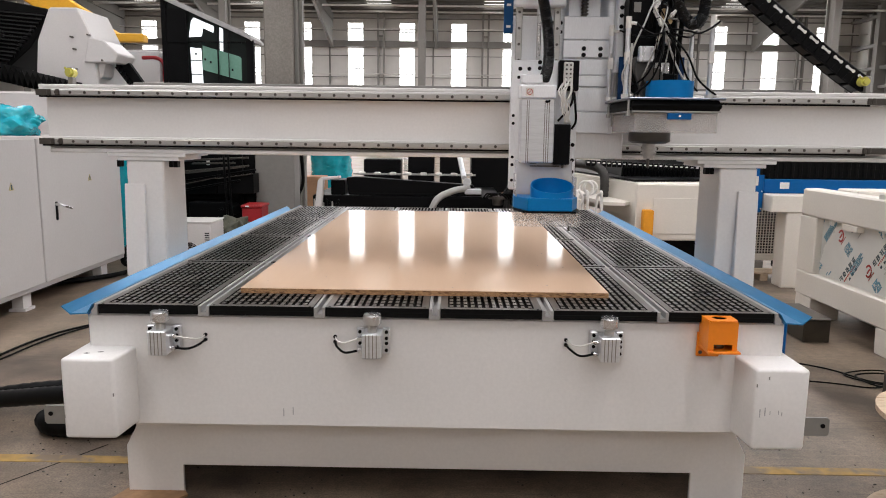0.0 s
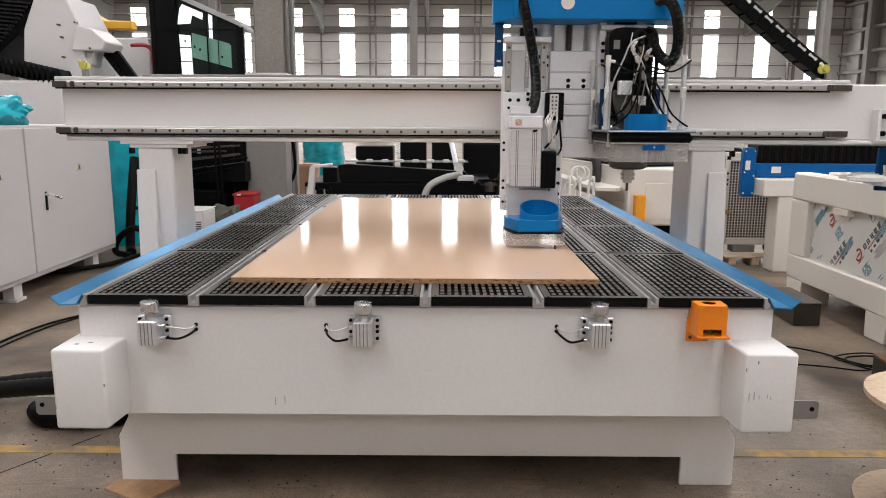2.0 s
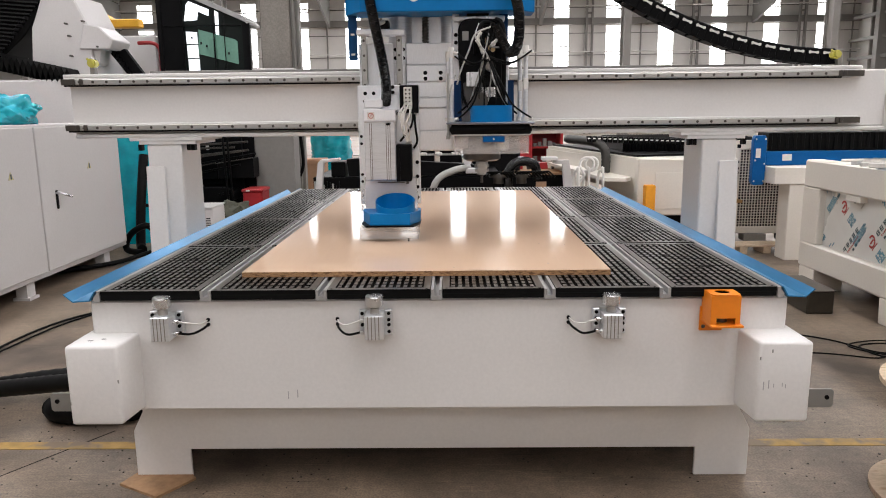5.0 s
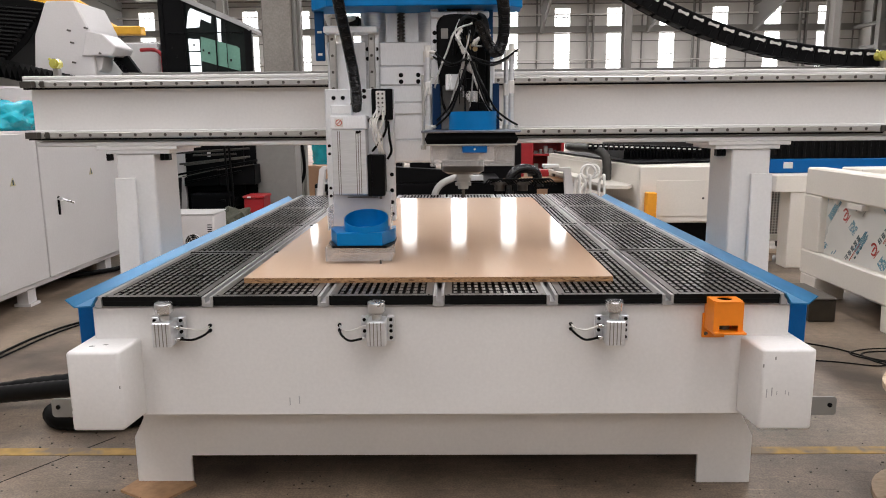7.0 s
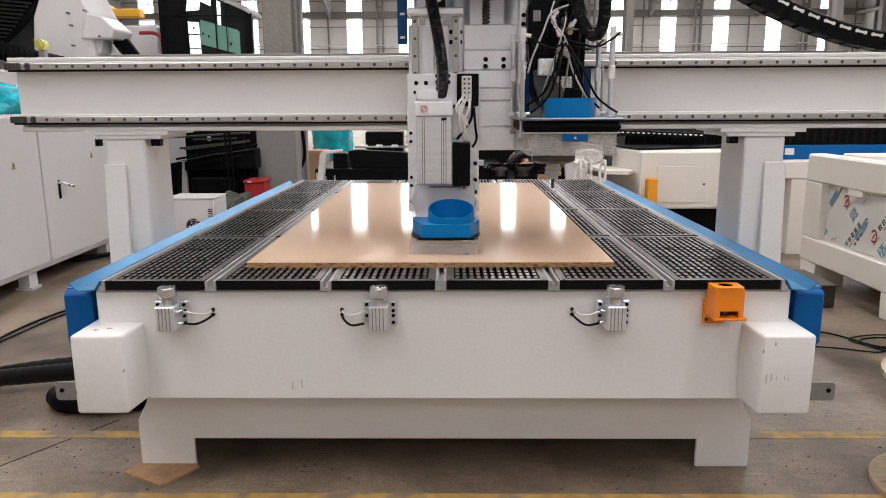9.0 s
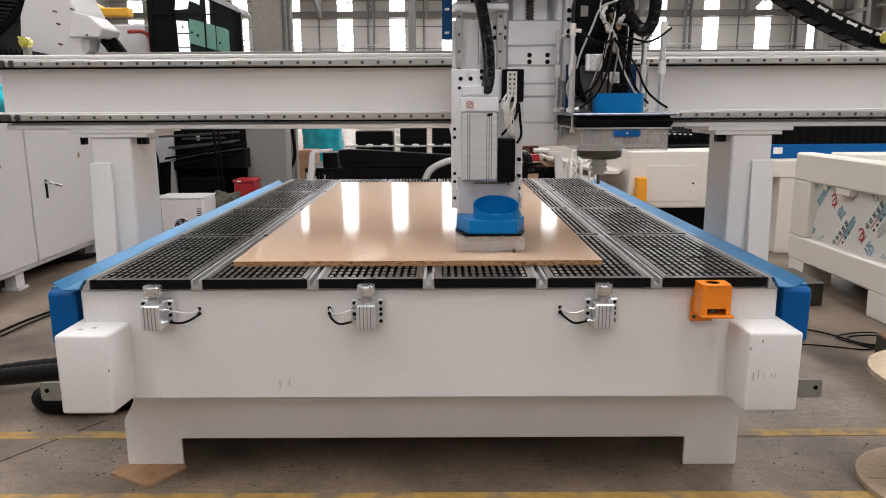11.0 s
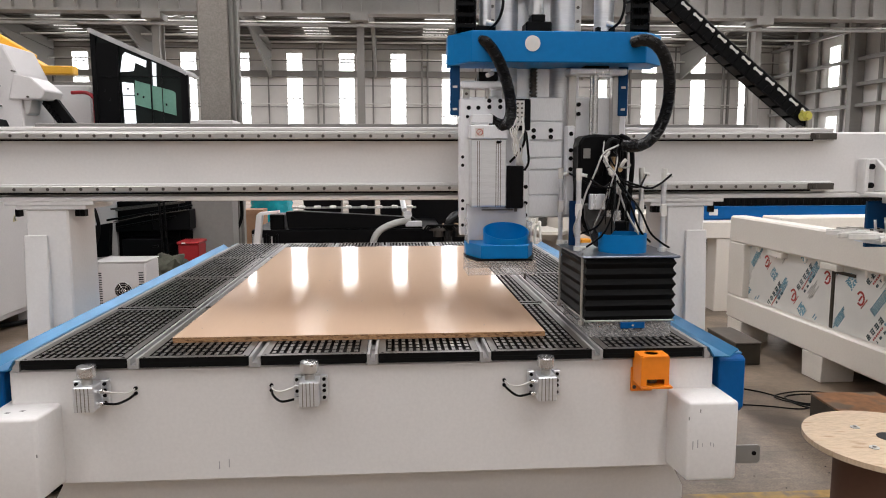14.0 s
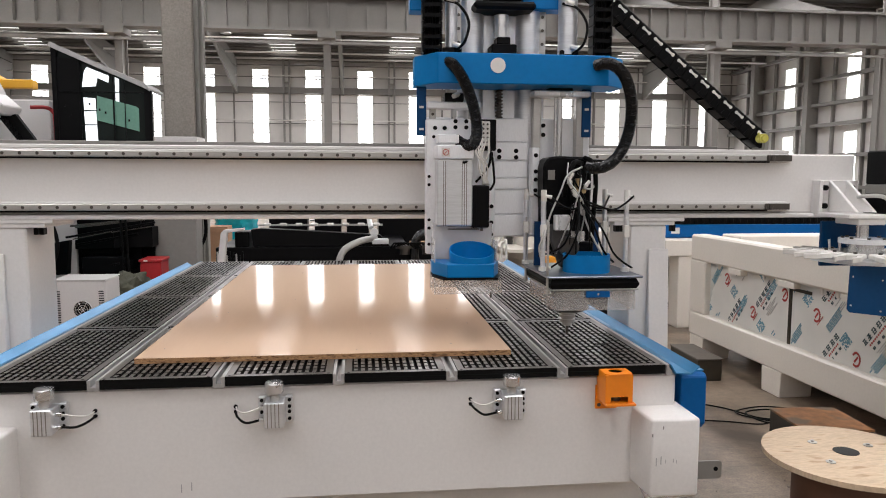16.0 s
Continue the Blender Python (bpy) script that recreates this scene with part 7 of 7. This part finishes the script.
PLATE_Z = ((0, .168), (.5, .091), (1, .022), (1.5, -.025), (1.7, -.02), (2, .004), (2.5, .002), (2.8, 0), (3, -.022), (3.2, -.02), (3.5, .004), (4, 0), (4.2, -.012), (4.4, -.025), (4.7, 0), (5.2, 0), (5.6, -.025), (5.9, 0), (7, 0), (7.5, -.01), (7.8, -.008), (8, -.002), (8.5, .002), (9, -.007), (9.2, -.028), (9.5, 0), (10, 0), (10.3, -.028), (10.6, 0), (11.5, 0), (12, -.033), (12.3, -.01), (12.5, 0), (16, 0))
DRILL_Z = ((0, -.163), (12.6, -.163), (12.8, -.13), (13, -.077), (13.3, -.025), (13.5, -.008), (13.8, 0), (16, 0))
SPINDLE_Z = ((0, .225), (13.2, .225), (13.5, .210), (13.65, .14), (13.8, .04), (14, .004), (14.2, 0), (16, 0))
HOOD_DROP = ((0, 0), (13.2, 0), (13.35, .03), (13.5, .078), (13.65, .14), (13.8, .168), (14, .172), (14.75, .174), (14.9, .15), (15, .090), (15.1, .05), (15.25, .006), (15.5, 0), (16, 0))


def lerp(table, t):
    for (a, u), (b, v) in zip(table, table[1:]):
        if t <= b:
            return u + (v - u) * (t - a) / (b - a)
    return table[-1][1]


def times():
    ts = {t for table in (GANTRY_Y, HEAD_X, PLATE_Z, DRILL_Z, SPINDLE_Z, HOOD_DROP) for t, _ in table}
    return sorted({round(t * 10) / 10 for t in ts} | {k / 2 for k in range(33)})


def bezier(p, u):
    a, b, c, d = (Vector(q) for q in p)
    return a * (1 - u) ** 3 + 3 * b * u * (1 - u) ** 2 + 3 * c * u * u * (1 - u) + d * u ** 3


def key_hose(pieces, control):
    n = len(pieces)
    rows = [[] for _ in pieces]
    for t in times():
        p = control(t)
        dense = [bezier(p, k / 80) for k in range(81)]
        run = [0.0]
        for a, b in zip(dense, dense[1:]):
            run.append(run[-1] + (b - a).length)
        marks = []
        j = 0
        for i in range(n + 1):
            want = run[-1] * i / n
            while j < 79 and run[j + 1] < want:
                j += 1
            marks.append(dense[j].lerp(dense[j + 1], (want - run[j]) / max(run[j + 1] - run[j], 1e-6)))
        for i in range(n):
            d = marks[i + 1] - marks[i]
            x = Vector((0, 1, 0)).cross(d).normalized()
            z = d.normalized()
            y = z.cross(x)
            turn = Matrix((x, y, z)).transposed().to_4x4()
            rows[i].append((t, Matrix.Translation((marks[i] + marks[i + 1]) / 2) @ turn))
    for ob, r in zip(pieces, rows):
        walk(ob, r)


def motions():
    ts = times()
    gy = lambda t: lerp(GANTRY_Y, t)
    hx = lambda t: lerp(HEAD_X, t)
    pz = lambda t: lerp(PLATE_Z, t)
    dz = lambda t: pz(t) + lerp(DRILL_Z, t)
    sz = lambda t: pz(t) + lerp(SPINDLE_Z, t)
    walk(GANTRY, [(t, pose(0, gy(t), 0)) for t in ts])
    walk(CAROUSEL, [(t, pose(0, gy(t), 0)) for t in ts])
    walk(CARRIAGE, [(t, pose(hx(t), gy(t), 0)) for t in ts])
    walk(ZPLATE, [(t, pose(hx(t), gy(t), pz(t))) for t in ts])
    walk(DRILL, [(t, pose(hx(t), gy(t), dz(t))) for t in ts])
    walk(SPINDLE, [(t, pose(hx(t), gy(t), sz(t))) for t in ts])
    walk(LOWER, [(t, pose(0, 0, -lerp(HOOD_DROP, t))) for t in ts])
    for i, f in enumerate(FOLDS):
        walk(f, [(t, pose(0, 0, 1.0118 - (0.001 + lerp(HOOD_DROP, t) / (N_FOLD - 1)) * i)) for t in ts])
    key_chain(CHAIN, hx, gy)
    slack = lambda t: min(max(1 + lerp(DRILL_Z, t) / 0.163, 0), 1)
    key_hose(HOSE_L, lambda t: ((hx(t) - 0.235, gy(t) - 0.23, 1.755 + pz(t)), (hx(t) - 0.225 + 0.06 * slack(t), gy(t) - 0.30, 1.66 + 0.07 * slack(t) + pz(t)), (hx(t) - 0.150 + 0.085 * slack(t), gy(t) - 0.30, 1.58 - 0.22 * slack(t) + dz(t)), (hx(t) - 0.182 - 0.02 * slack(t), gy(t) - 0.20, 1.485 + dz(t))))
    key_hose(HOSE_R, lambda t: ((hx(t) + 0.305, gy(t) - 0.24, 1.75 + pz(t)), (hx(t) + 0.43 - 0.26 * lerp(SPINDLE_Z, t), gy(t) - 0.40, 1.80 + pz(t)), (hx(t) + 0.42 - 0.22 * lerp(SPINDLE_Z, t), gy(t) - 0.42, 1.33 - 0.15 * lerp(SPINDLE_Z, t) + pz(t)), (hx(t) + 0.27, gy(t) - 0.27, 1.385 + sz(t))))



hall()
router_table()
work_sheet()
GANTRY = gantry()
CAROUSEL = tool_carousel()
ZPLATE = z_plate()
CARRIAGE = carriage(ZPLATE)
DRILL = drill_head()
SPINDLE, FOLDS, LOWER = spindle_head()
CHAIN = beam_chain()
HOSE_L = hose_pieces("left_corrugated_hose", "black corrugated hose from the bar to the drilling head", 14, 0.032)
HOSE_R = hose_pieces("right_corrugated_hose", "black corrugated hose looping to the spindle", 18, 0.032)
right_side()
behind()
left_side()
motions()
